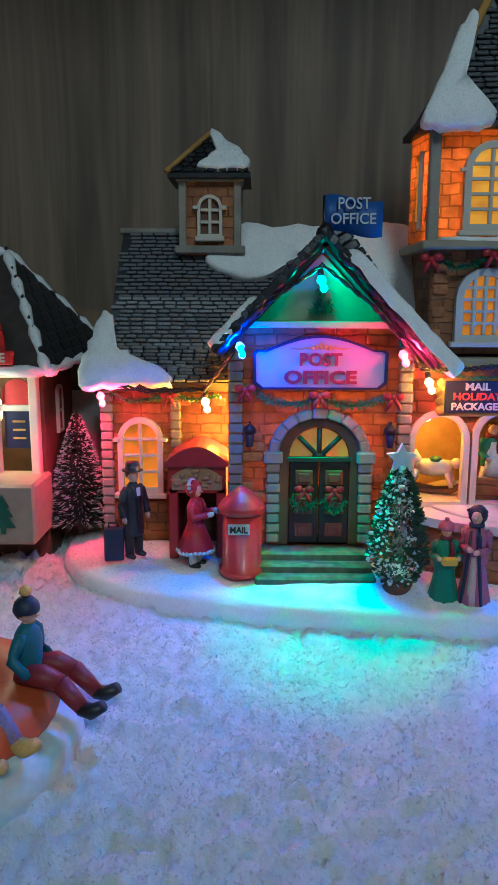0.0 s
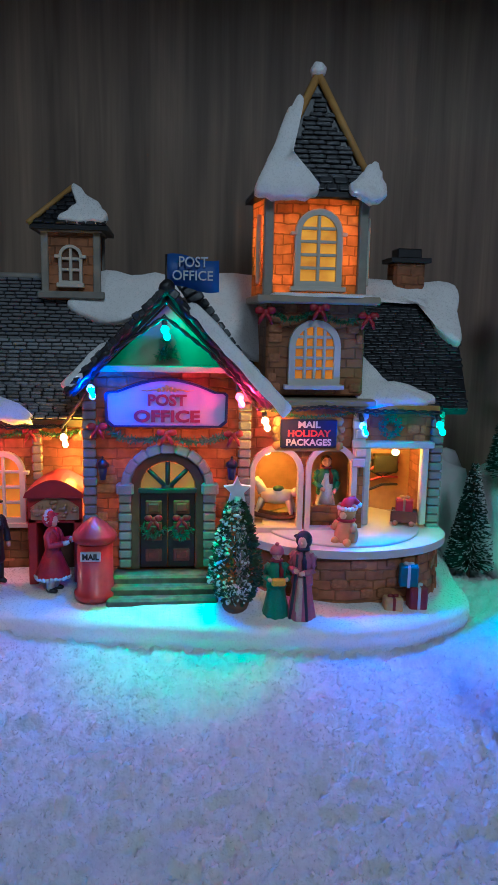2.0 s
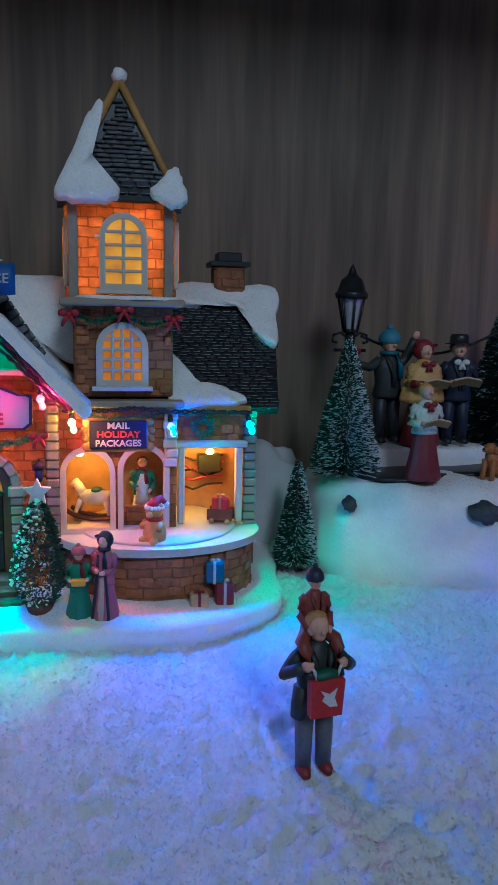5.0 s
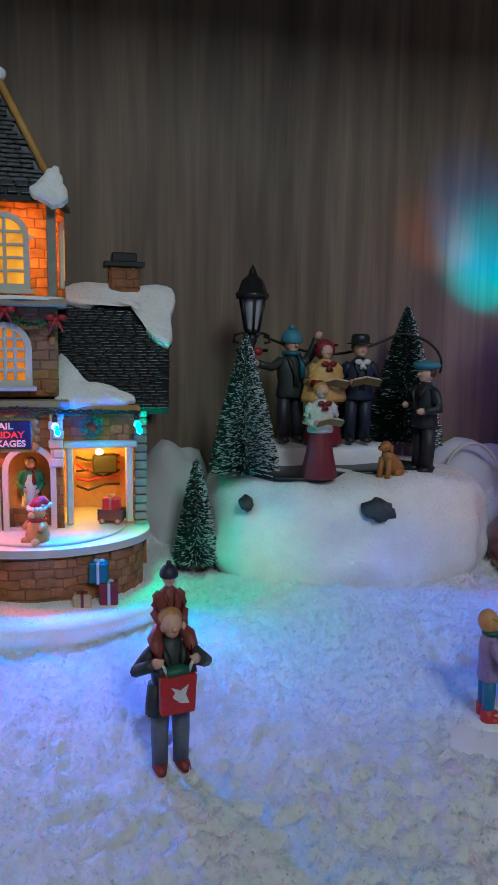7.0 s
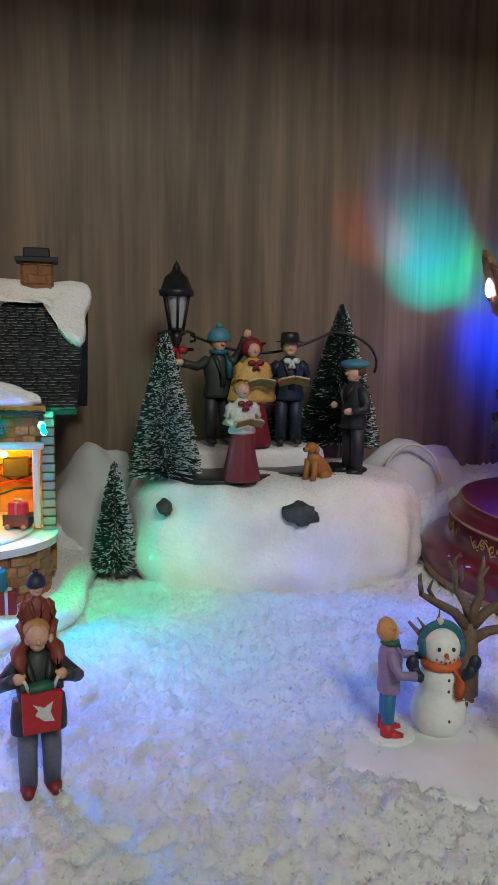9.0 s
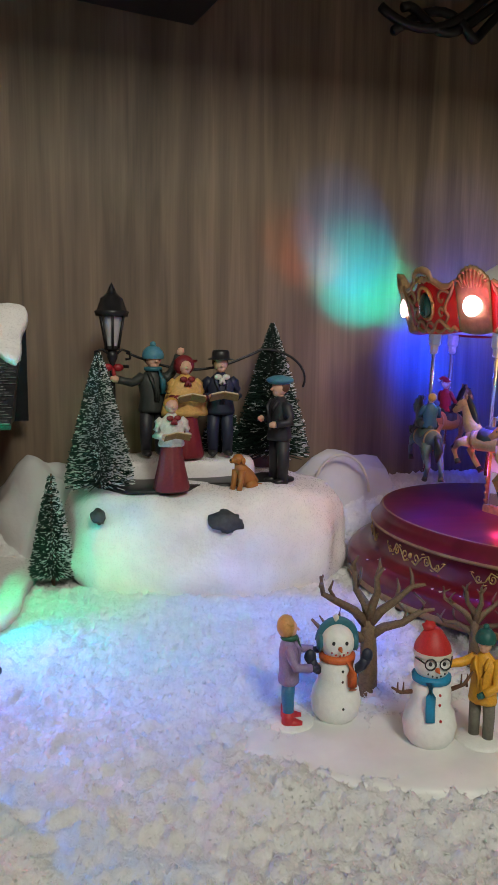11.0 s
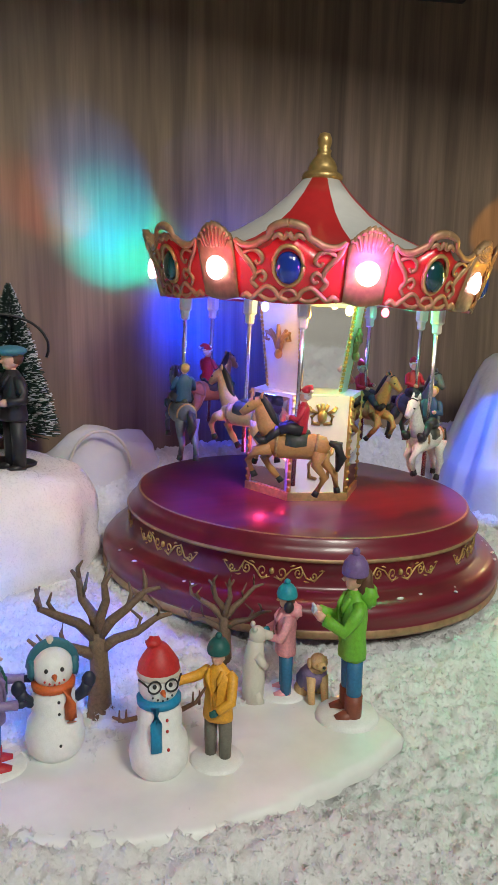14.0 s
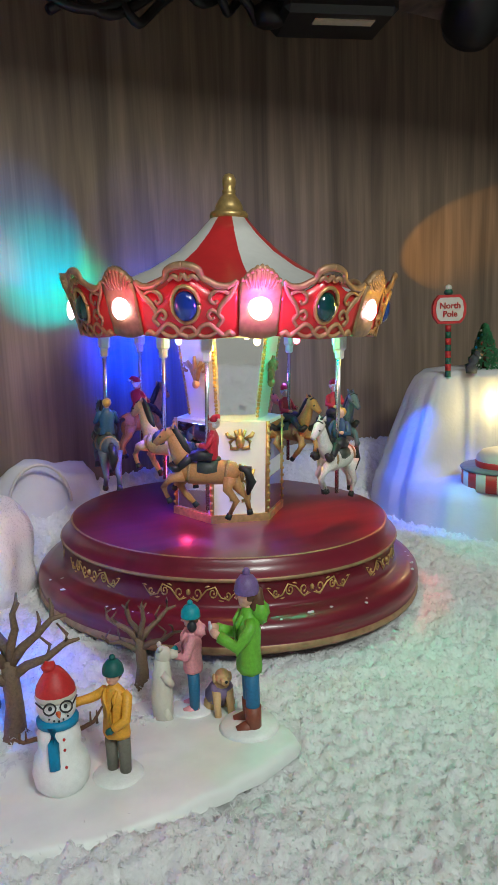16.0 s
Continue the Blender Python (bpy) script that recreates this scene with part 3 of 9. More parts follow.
def snow_ground():
    x0, x1, y0, y1, d = -0.42, 1.02, -0.16, 0.452, 0.0017
    nx, ny = int((x1 - x0) / d), int((y1 - y0) / d)
    X, Y = np.meshgrid(np.linspace(x0, x1, nx + 1), np.linspace(y0, y1, ny + 1))
    rng = np.random.default_rng(4)

    def smooth_noise(cells_x, cells_y):
        g = rng.random((cells_y + 2, cells_x + 2))
        u, v = (X - x0) / (x1 - x0) * cells_x, (Y - y0) / (y1 - y0) * cells_y
        i, j = np.minimum(u.astype(int), cells_x - 1), np.minimum(v.astype(int), cells_y - 1)
        fu, fv = u - i, v - j
        fu, fv = fu * fu * (3 - 2 * fu), fv * fv * (3 - 2 * fv)
        return (g[j, i] * (1 - fu) + g[j, i + 1] * fu) * (1 - fv) + (g[j + 1, i] * (1 - fu) + g[j + 1, i + 1] * fu) * fv

    t = np.clip((Y - 0.14) / 0.17, 0, 1)
    b = np.clip((Y - 0.375) / 0.06, 0, 1)
    Z = -0.006 + 0.020 * t + 0.040 * b * b * (3 - 2 * b)
    Z += 0.004 * (smooth_noise(32, 14) - 0.5) + 0.0008 * (smooth_noise(190, 82) - 0.5) + 0.0030 * (smooth_noise(420, 178) - 0.5) + 0.0046 * (smooth_noise(700, 298) - 0.5) + 0.0013 * (rng.random(X.shape) - 0.5)
    # a drift pushed against the front of the snowmen's slab
    D = (Y - (0.168 - (X - 0.25) * 0.36)) / 0.016
    Z += 0.0075 * np.exp(-D * D) * np.clip((X - 0.235) / 0.03, 0, 1) * np.clip((0.405 - X) / 0.05, 0, 1)
    vs = np.stack([X, Y, Z], -1).reshape(-1, 3)
    a = (np.arange(ny)[:, None] * (nx + 1) + np.arange(nx)[None, :]).reshape(-1)
    fs = np.stack([a, a + 1, a + nx + 2, a + nx + 1], -1)
    me = bpy.data.meshes.new("ground")
    me.from_pydata(vs.tolist(), [], fs.tolist())
    me.polygons.foreach_set("use_smooth", [True] * len(fs))
    me.materials.append(M["snow"])
    tagged(new("ground", me), "white artificial snow carpet with a crumbled nap", "snow", kind="structure")
    # fluffy nap: thin curved blades in small clumps
    n = 300000
    x, y = rng.uniform(-0.20, 0.82, n), 0.42 - 0.38 * rng.random(n) ** 0.9
    clump = 0.0019
    x, y = x + clump * 0.5 * np.sin(x * 1900 + 3 * np.sin(y * 700)), y + clump * 0.5 * np.sin(y * 2100 + 3 * np.sin(x * 640))
    z = Z[((y - y0) / (y1 - y0) * ny + 0.5).astype(int), ((x - x0) / (x1 - x0) * nx + 0.5).astype(int)] - 0.0003
    w, e = rng.uniform(0, 2 * np.pi, n), rng.uniform(0.15, 1.25, n)
    A = np.stack([np.cos(w) * np.cos(e), np.sin(w) * np.cos(e), np.sin(e)], -1)
    B = np.stack([-np.sin(w), np.cos(w), np.zeros(n)], -1)
    C = np.cross(A, B)
    ln, rad = rng.uniform(0.0008, 0.0021, (n, 1)), rng.uniform(0.00018, 0.00040, (n, 1))
    P = np.stack([x, y, z], -1)
    V = np.stack([P + C * rad, P + (B * 0.87 - C * 0.5) * rad, P - (B * 0.87 + C * 0.5) * rad, P + A * ln + B * ln * rng.uniform(-0.3, 0.3, (n, 1))], 1).reshape(-1, 3)
    F = np.array([[0, 1, 3], [1, 2, 3], [2, 0, 3]])
    F = (F[None] + 4 * np.arange(n)[:, None, None]).reshape(-1, 3)
    me = bpy.data.meshes.new("snow_tufts")
    me.from_pydata(V.tolist(), [], F.tolist())
    me.materials.append(M["flake"])
    tagged(new("snow_tufts", me), "fluffy white tufts of the artificial snow carpet", "snow", kind="stuff")


snow_ground()


def led(parent, p, key):
    b = Build()
    b.tube([(p[0], p[1] + 0.005, p[2] + 0.0055), (p[0], p[1] + 0.001, p[2] + 0.003)], [0.0010, 0.0013], "plasticblack", 8)
    socket = part("led_socket", b, "plasticblack", parent)
    b = Build()
    b.lathe([(0.0, 0.0030), (0.0011, 0.0026), (0.0021, 0.0012), (0.0022, 0.0002), (0.0015, -0.0012), (0.0013, -0.0020), (0.0018, -0.0032), (0.0016, -0.0046), (0.0008, -0.0054), (0.0, -0.0056)], key, 10)
    lean = Matrix.Translation((p[0] + 0.0003, p[1] - 0.0010, p[2])) @ pose(0, 0, 0, -22, -16, 0)
    b.v = [tuple(lean @ (Vector(q) * 0.85)) for q in b.v]
    part("led_bulb", b, key, socket)


# ---------- post office ----------
HX, HY, HZ = 0.055, 0.345, 0.012
house = thing("post_office", pose(HX, HY, HZ), "lit ceramic village post office with snowy slate roofs", "model house")
RR = random.Random(21)


def house_base():
    """Glittering snow plinth with a soft rim."""
    outline = []
    for x, y in ((-0.088, 0.36), (-0.080, 0.335), (-0.062, 0.317), (-0.032, 0.300), (0.015, 0.290), (0.06, 0.284), (0.102, 0.279), (0.140, 0.284),
                 (0.166, 0.298), (0.176, 0.316), (0.180, 0.345), (0.180, 0.415), (0.05, 0.425), (-0.085, 0.42)):
        outline.append(Vector((x, y, 0)))
    fine = []
    n = len(outline)
    for i in range(n):
        a, p, q, d = outline[i - 1], outline[i], outline[(i + 1) % n], outline[(i + 2) % n]
        for s in range(6):
            t = s / 6
            fine.append(0.5 * ((2 * p) + (q - a) * t + (2 * a - 5 * p + 4 * q - d) * t * t + (3 * p - a - 3 * q + d) * t ** 3))
    c = Vector((0.05, 0.36, 0))
    vs, fs, k = [], [], len(fine)
    rings = ((0.975, 0.006), (0.985, 0.0115), (1.0, 0.0130), (1.006, 0.0165), (1.003, 0.0195), (0.992, 0.0215), (0.965, 0.0228), (0.90, 0.0242), (0.80, 0.0258), (0.68, 0.0270), (0.3, 0.0275))
    for share, z in rings:
        for p in fine:
            q = c + (p - c) * share
            vs.append((q.x, q.y, z + 0.0012 * noise.noise(Vector((q.x, q.y, 0)) * 70)))
    for i in range(len(rings) - 1):
        for j in range(k):
            fs.append([i * k + j, i * k + (j + 1) % k, (i + 1) * k + (j + 1) % k, (i + 1) * k + j])
    fs.append([(len(rings) - 1) * k + j for j in range(k)])
    b = Build()
    b.add(vs, fs, "glit")
    part("snow_plinth", b, "glit", house, "glittering white snow plinth")


house_base()

UNIT = Build()
UNIT.box((0, 0, 0), (1, 1, 1), "block", 0.14)
UNIT_STONE = UNIT.data("brick", "block")


def unit_of(key):
    me = UNIT_STONE.copy()
    me.materials[0] = M[key]
    return me


UNIT_DARK, UNIT_TOWER, UNIT_QUOIN = unit_of("block_dark"), unit_of("block_tower"), unit_of("quoin")
UNIT_SLATE, UNIT_GREY = unit_of("shingle"), unit_of("shingle_grey")


def bricks(parent, me, x0, x1, z0, z1, y, free, bw=0.0075, bh=0.0044, skip=0.35):
    """Proud stones on a front wall, where free(x, z) allows them."""
    z, row = z0, 0
    while z + bh * 0.9 < z1:
        x = x0 - (row % 2) * bw * 0.5
        while x < x1 - 0.001:
            w = bw * RR.uniform(0.75, 1.35)
            a, c = max(x, x0), min(x + w, x1)
            if c - a > 0.002 and RR.random() > skip and free((a + c) / 2, z + bh / 2) and free(a, z) and free(c, z) and free(a, z + bh) and free(c, z + bh):
                piece("brick", me, parent, Matrix.LocRotScale(((a + c) / 2, y, z + bh / 2), None, (c - a - 0.0005, 0.0012 + RR.uniform(0, 0.0006), bh - 0.0005)))
            x += w
        z += bh
        row += 1


def quoins(parent, x, y, z0, z1, w=0.006, h=0.0044):
    z = z0
    while z + h * 0.6 < z1:
        piece("quoin", UNIT_QUOIN, parent, Matrix.LocRotScale((x, y, z + h / 2), None, (w + RR.uniform(-0.0004, 0.0004), 0.0032, h - 0.0005)))
        z += h


def shingles(parent, F, outline_ok, length, height, w, h, lift=0.0008, unit=None, limit=300, gap=0.0007, flat=0.86):
    """Slates on a slope with axes F; outline_ok(x, y) says where the slope lies. Past the limit they are joined into one part."""
    row, y, count, rest = 0, 0.0, 0, Build()
    while y < height:
        x = -length * 0.2 - (row % 2) * w / 2
        while x < length * 1.2:
            ww = w * RR.uniform(0.82, 1.15)
            if outline_ok(x + ww / 2, y + h / 2):
                m = F @ pose(x + ww / 2, y + h * 0.5 + RR.uniform(-0.0002, 0.0002), lift + RR.uniform(-0.0001, 0.0002), -7, 0, RR.uniform(-1.5, 1.5)) @ Matrix.Diagonal((ww - gap, h * flat, 0.0012, 1))
                if count < limit:
                    piece("shingle", unit or UNIT_SLATE, parent, m)
                else:
                    rest.add([m @ v.co for v in UNIT_STONE.vertices], [list(f.vertices) for f in UNIT_STONE.polygons], "shingle", False)
                count += 1
            x += ww
        y += h
        row += 1
    if rest.f:
        tagged(part("shingle_rest", rest, "shingle_grey" if unit else "shingle", parent), kind="stuff").data.materials[0] = (unit or UNIT_SLATE).materials[0]
    return count


def arch_window(parent, x0, x1, z0, z1, y, cols, rows, pane, fan=False, sill=True, impost=True):
    b, bars = Build(), []
    t = (x1 - x0) * 0.125
    out, inn = arch(x0, x1, z0, z1), arch(x0 + t, x1 - t, z0 + t, z1 - t)
    b.ring(out, inn, y - 0.0026, y + 0.001)
    xi0, xi1 = x0 + t, x1 - t
    for i in range(1, cols):
        x = xi0 + (xi1 - xi0) * i / cols
        r = (xi1 - xi0) / 2
        top = z1 - t - r + math.sqrt(max(0, r * r - (x - (x0 + x1) / 2) ** 2))
        bars.append(Build())
        bars[-1].box((x, y - 0.0009, (z0 + t + top) / 2), (0.0015, 0.0022, top - z0 - t), "white", 0.2)
    for i in range(1, rows):
        z = z0 + t + (z1 - z0 - 2 * t) * i / rows
        r = (xi1 - xi0) / 2
        zs = z1 - t - r
        hw = r if z <= zs else math.sqrt(max(0, r * r - (z - zs) ** 2))
        bars.append(Build())
        bars[-1].box(((x0 + x1) / 2, y - 0.0008, z), (2 * hw, 0.0020, 0.0014), "white", 0.2)
    w = part("window", b, "white", parent, "white round-headed window with a plain or self-glowing pane")
    p = Build()
    p.plate(inn, y, y + 0.0008)
    part("pane", p, pane, w)
    for q in bars:
        part("glazing_bar", q, "white", w)
    if sill:
        q = Build()
        q.box(((x0 + x1) / 2, y - 0.002, z0 - 0.0008), ((x1 - x0) * 1.16, 0.005, 0.0022), "white")
        part("sill", q, "white", w)
        zs = z1 - (x1 - x0) / 2
        for x in (x0 - 0.0006, x1 + 0.0006) if impost else ():
            q = Build()
            q.box((x, y - 0.0016, zs), (0.0028, 0.0036, 0.0016), "white")
            part("impost", q, "white", w)
    return w


def garland(parent, pts, r=0.0016, bows=True):
    b = Build()
    R = random.Random(len(pts) * 13 + int(pts[0][0] * 9000))
    for i in range(len(pts) - 1):
        p, q = Vector(pts[i]), Vector(pts[i + 1])
        k = max(3, int((q - p).length / 0.0005))
        for j in range(k):
            c = p.lerp(q, j / k)
            for _ in range(5):
                d = Vector((R.uniform(-1, 1), R.uniform(-1, 0.3), R.uniform(-1, 1))).normalized() * r * R.uniform(0.6, 1.4)
                s = Vector((R.uniform(-1, 1), R.uniform(-1, 1), R.uniform(-1, 1))) * r * 0.22
                b.add([c + s, c - s, c + d - s * 0.4, c + d + s * 0.4], [[0, 1, 2, 3]], "garland", False)
    return part("garland", b, "garland", parent, "dark green needle garland")


def bow(parent, p, s=0.004):
    b = Build()
    x, y, z = p
    b.ball(p, s * 0.28, "bow", 8, 6)
    for k in (-1, 1):
        b.ball((x + k * s * 0.5, y, z + s * 0.15), s * 0.42, "bow", 8, 6, (1, 0.5, 0.75), 0.3)
        b.tube([(x, y, z), (x + k * s * 0.35, y - s * 0.1, z - s * 0.5), (x + k * s * 0.55, y, z - s * 1.0)], [s * 0.15, s * 0.2, s * 0.1], "bow", 6)
    part("bow", b, "bow", parent, "dark red ribbon bow")


def wreath(parent, c, r):
    b = Build()
    R = random.Random(int(c[0] * 9999))
    for i in range(420):
        w, q = R.uniform(0, 6.283), R.uniform(0, 6.283)
        p = Vector((c[0] + (r + r * 0.3 * math.cos(q)) * math.cos(w), c[1] + r * 0.3 * math.sin(q), c[2] + (r + r * 0.3 * math.cos(q)) * math.sin(w)))
        d = Vector((R.uniform(-1, 1), R.uniform(-1, 0.4), R.uniform(-1, 1))) * r * 0.3
        s = Vector((R.uniform(-1, 1), R.uniform(-1, 1), R.uniform(-1, 1))) * r * 0.09
        b.add([p + s, p - s, p + d - s, p + d + s], [[0, 1, 2, 3]], "garland", False)
    for i in range(6):
        w = i * 1.05
        b.ball((c[0] + r * math.cos(w), c[1] - r * 0.3, c[2] + r * math.sin(w)), r * 0.17, "bow", 6, 5)
    part("wreath", b, "garland", parent, "small green wreath with red berries")


def post_office():
    # ----- centre block with its gable -----
    xl, xr, yf = -0.008, 0.069, 0.324
    b = Build()
    b.plate([(xl, 0.022), (xr, 0.022), (xr, 0.119), (0.030, 0.160), (xl, 0.119)], yf, 0.336)
    centre = part("wall", b, "stone", house, "orange-brown stone front wall")
    b = Build()
    b.box((0.030, 0.391, 0.070), (0.074, 0.004, 0.096), "stone", 0.1)
    b.box((0.0665, 0.363, 0.070), (0.003, 0.052, 0.096), "stone", 0.1)
    part("wall", b, "stone", house)

    def free(x, z):
        if 0.0085 < x < 0.0515 and z < 0.094:
            return False
        return z < 0.101 and not (0.001 < x < 0.059 and z > 0.0965)
    bricks(centre, UNIT_STONE, xl + 0.006, xr - 0.006, 0.028, 0.101, yf - 0.0003, free)
    for x in (xl + 0.003, xr - 0.003):
        quoins(centre, x, yf - 0.0006, 0.027, 0.119)
    # pediment
    b = Build()
    b.plate([(0.004, 0.1315), (0.056, 0.1315), (0.030, 0.158)], yf - 0.0016, yf)
    part("pediment", b, "cream", house, "cream triangular pediment")
    b = Build()
    b.box((0.030, yf - 0.0045, 0.130), (0.064, 0.009, 0.0028), "cream")
    part("cornice", b, "cream", house)
    # gable roof: two slopes with thickness, rising towards the ridge
    for s, ex, ez in ((-1, -0.013, 0.121), (1, 0.077, 0.116)):
        b = Build()
        ax, az = 0.030, 0.166
        for y0, y1 in ((0.309, 0.392),):
            n = Vector((az - ez, 0, -(ax - ex))).normalized() * 0.0045
            n = n if n.z > 0 else -n
            q = [(ex, y0, ez), (ax, y0, az), (ax, y1, az), (ex, y1, ez)]
            vs = [Vector(p) for p in q] + [Vector(p) - n for p in q]
            b.add(vs, [[0, 1, 2, 3], [7, 6, 5, 4], [0, 4, 5, 1], [1, 5, 6, 2], [2, 6, 7, 3], [3, 7, 4, 0]], "slate", False)
        r = part("roof", b, "slate", house, "dark slate gable roof")
        F = roof_frame((ex, 0.392, ez), (ex, 0.309, ez), (ax, 0.392, az)) if s < 0 else roof_frame((ex, 0.309, ez), (ex, 0.392, ez), (ax, 0.309, az))
        ln = math.hypot(ax - ex, az - ez)
        R = random.Random(5 + s)
        for i in range(22):
            p = Vector((ex, 0.3088, ez)).lerp(Vector((ax, 0.3088, az)), (i + 0.5) / 22)
            piece("shingle", UNIT_SLATE, r, Matrix.Translation(p) @ pose(0, 0, R.uniform(-0.0008, 0.0002), R.uniform(-14, 14), -math.degrees(math.atan2(az - ez, ax - ex)) + R.uniform(-16, 16), R.uniform(-9, 9)) @ Matrix.Diagonal((ln / 22 + 0.0006, 0.0028, R.uniform(0.0026, 0.0042), 1)))
        edge = Build()
        n = 30
        edge.tube([Vector((ex, 0.3095, ez - 0.002)).lerp(Vector((ax, 0.3095, az - 0.002)), i / n) + Vector((0, R.uniform(-0.0006, 0.0006), R.uniform(-0.0006, 0.0006))) for i in range(n + 1)], [R.uniform(0.0016, 0.0026) for _ in range(n + 1)], "slate", 6)
        part("verge", edge, "slate", r, "rough dark verge")
        if s > 0:
            shingles(r, F, lambda x, y: 0.007 < x < 0.047 and y < ln - 0.002, 0.05, ln - 0.002, 0.0070, 0.0030)
            for outline in ([(-0.006, -0.006), (0.012, -0.007), (0.026, -0.003), (0.022, 0.006), (0.013, 0.014), (0.0095, 0.028), (0.008, 0.044), (0.004, 0.054), (-0.0025, 0.054), (-0.0035, 0.030), (-0.0055, 0.012)],
                            [(0.046, -0.002), (0.078, 0.006), (0.079, 0.05), (0.06, 0.060), (0.036, 0.058), (0.040, 0.030)]):
                sb = Build()
                sb.puff(outline, F, 0.0046, "glit", 0.25)
                part("snow_cap", sb, "glit", r, "glittering snow lying on the slope")
        else:
            sb = Build()
            sb.puff([(0.05, 0.001), (0.079, -0.001), (0.084, 0.006), (0.083, 0.018), (0.070, 0.026), (0.052, 0.017)], F, 0.0035, "glit", 0.25)
            part("snow_cap", sb, "glit", r, "glittering snow lying on the slope")
    band = Build()
    top, foot = Vector((0.0345, 0.3460, 0.1725)), Vector((0.0610, 0.3265, 0.1345))
    band.tube([top, top.lerp(foot, 0.5), foot], [0.0030, 0.0032, 0.0024], "slate", 8)
    band = part("tile_band", band, "slate", house, "band of dark overlapping roof tiles")
    R = random.Random(14)
    along = (foot - top).normalized()
    tilt = Vector((0, 0, -1)).rotation_difference(along).to_matrix().to_4x4()
    for i in range(11):
        p = top.lerp(foot, (i + 0.4) / 11)
        piece("shingle", UNIT_SLATE, band, Matrix.Translation(p + Vector((0.0004, -0.0026, 0.0010))) @ tilt @ pose(0, 0, 0, 9, 0, R.uniform(-5, 5)) @ Matrix.Diagonal((0.0078 + R.uniform(-0.0004, 0.0004), 0.0022, 0.0040, 1)))
    apex = Build()
    apex.ball((0.030, 0.3095, 0.1650), 0.0036, "slate", 8, 6, (1, 0.7, 1), 0.3)
    part("apex", apex, "slate", house, "dark roof apex")
    # sign
    sg = Build()
    top = [(0.0565 - 0.053 * i / 14, 0.1195 + 0.0062 * math.sin(math.pi * min(1, max(0, (i - 1) / 12)))) for i in range(15)]
    out = [(0.0025, 0.106), (0.0055, 0.1035), (0.0545, 0.1035), (0.0575, 0.106)] + [(0.0578, 0.1185)] + top + [(0.0022, 0.1185)]
    sg.plate(out, yf - 0.0042, yf - 0.0004)
    s = part("sign_board", sg, "signglow", house, "arched white sign board reading POST OFFICE")
    fr = Build()
    cxs, czs = 0.030, 0.113
    inn = [(cxs + (x - cxs) * 0.955, czs + (z - czs) * 0.91) for x, z in out]
    fr.ring(out, inn, yf - 0.0052, yf - 0.0003)
    part("sign_frame", fr, "navy", s, "thin dark frame")
    words("POST", 0.0070, "maroon_letter", s, pose(0.030, yf - 0.0045, 0.1155) @ UP, 0.00025, width=0.0175)
    words("OFFICE", 0.0072, "maroon_letter", s, pose(0.030, yf - 0.0045, 0.1082) @ UP, 0.0003, width=0.0300)
    orn = Build()
    for k in (-1, 1):
        orn.tube([(0.030 + k * x, yf - 0.0046, z) for x, z in ((0.0020, 0.1202), (0.0055, 0.1206), (0.0090, 0.1199), (0.0120, 0.1203))], [0.0005, 0.0004, 0.0003, 0.0001], "ochre", 6)
    for a in range(-2, 3):
        orn.ball((0.030 + 0.0018 * a, yf - 0.0048, 0.1212 - 0.0004 * abs(a)), 0.0011, "ochre", 8, 6, (0.9, 0.5, 1.3 - 0.25 * abs(a)))
    part("crest", orn, "ochre", s, "ochre shell between thin scrolls")
    # garland below the sign
    garland(house, [(0.000, yf - 0.003, 0.1045), (0.010, yf - 0.004, 0.0985), (0.020, yf - 0.004, 0.0970), (0.030, yf - 0.004, 0.1000), (0.040, yf - 0.004, 0.0965), (0.050, yf - 0.004, 0.0975), (0.060, yf - 0.003, 0.1005)], 0.0022)
    for x, z in ((-0.001, 0.103), (0.030, 0.1005), (0.0605, 0.100)):
        bow(house, (x, yf - 0.0055, z), 0.0050)
    garland(house, [(0.030, yf - 0.0035, 0.1440), (0.030, yf - 0.004, 0.1400)], 0.0030)
    garland(house, [(0.0270, yf - 0.004, 0.1375), (0.0330, yf - 0.004, 0.1375), (0.0265, yf - 0.004, 0.1355), (0.0335, yf - 0.004, 0.1355)], 0.0026)
    # door with its arch
    b = Build()
    b.ring(arch(0.0135, 0.0475, 0.036, 0.0915), arch(0.0175, 0.0435, 0.036, 0.0875), yf - 0.0022, yf + 0.001)
    d = part("door", b, "brown", house, "dark panelled double door under a fanlight")
    lf = Build()
    for k in (0, 1):
        xa = 0.0178 + k * 0.0129
        lf.box((xa + 0.0063, yf - 0.0008, 0.0545), (0.0124, 0.0022, 0.036), "darkbrown")
        for zz, hh in ((0.0425, 0.006), (0.0540, 0.009), (0.0655, 0.0065)):
            lf.box((xa + 0.0063, yf - 0.0021, zz), (0.0076, 0.0012, hh), "doorpanel", 0.3)
            lf.box((xa + 0.0063, yf - 0.0028, zz), (0.0050, 0.0008, hh * 0.6), "doorpanel", 0.4)
    part("door_leaf", lf, "darkbrown", d, "dark brown panelled leaves")
    fan = Build()
    fan.plate([(0.0305 + 0.0125 * math.cos(math.pi * i / 12), 0.0745 + 0.0122 * math.sin(math.pi * i / 12)) for i in range(13)], yf - 0.0010, yf)
    part("fanlight", fan, "amber", d, "amber fanlight")
    for i in range(1, 4):
        w = math.pi * i / 4
        bars = Build()
        bars.tube([(0.0305, yf - 0.0018, 0.0745), (0.0305 + 0.0124 * math.cos(w), yf - 0.0018, 0.0745 + 0.0124 * math.sin(w))], 0.0011, "darkgreen", 6)
        part("fan_bar", bars, "darkgreen", d)
    bars = Build()
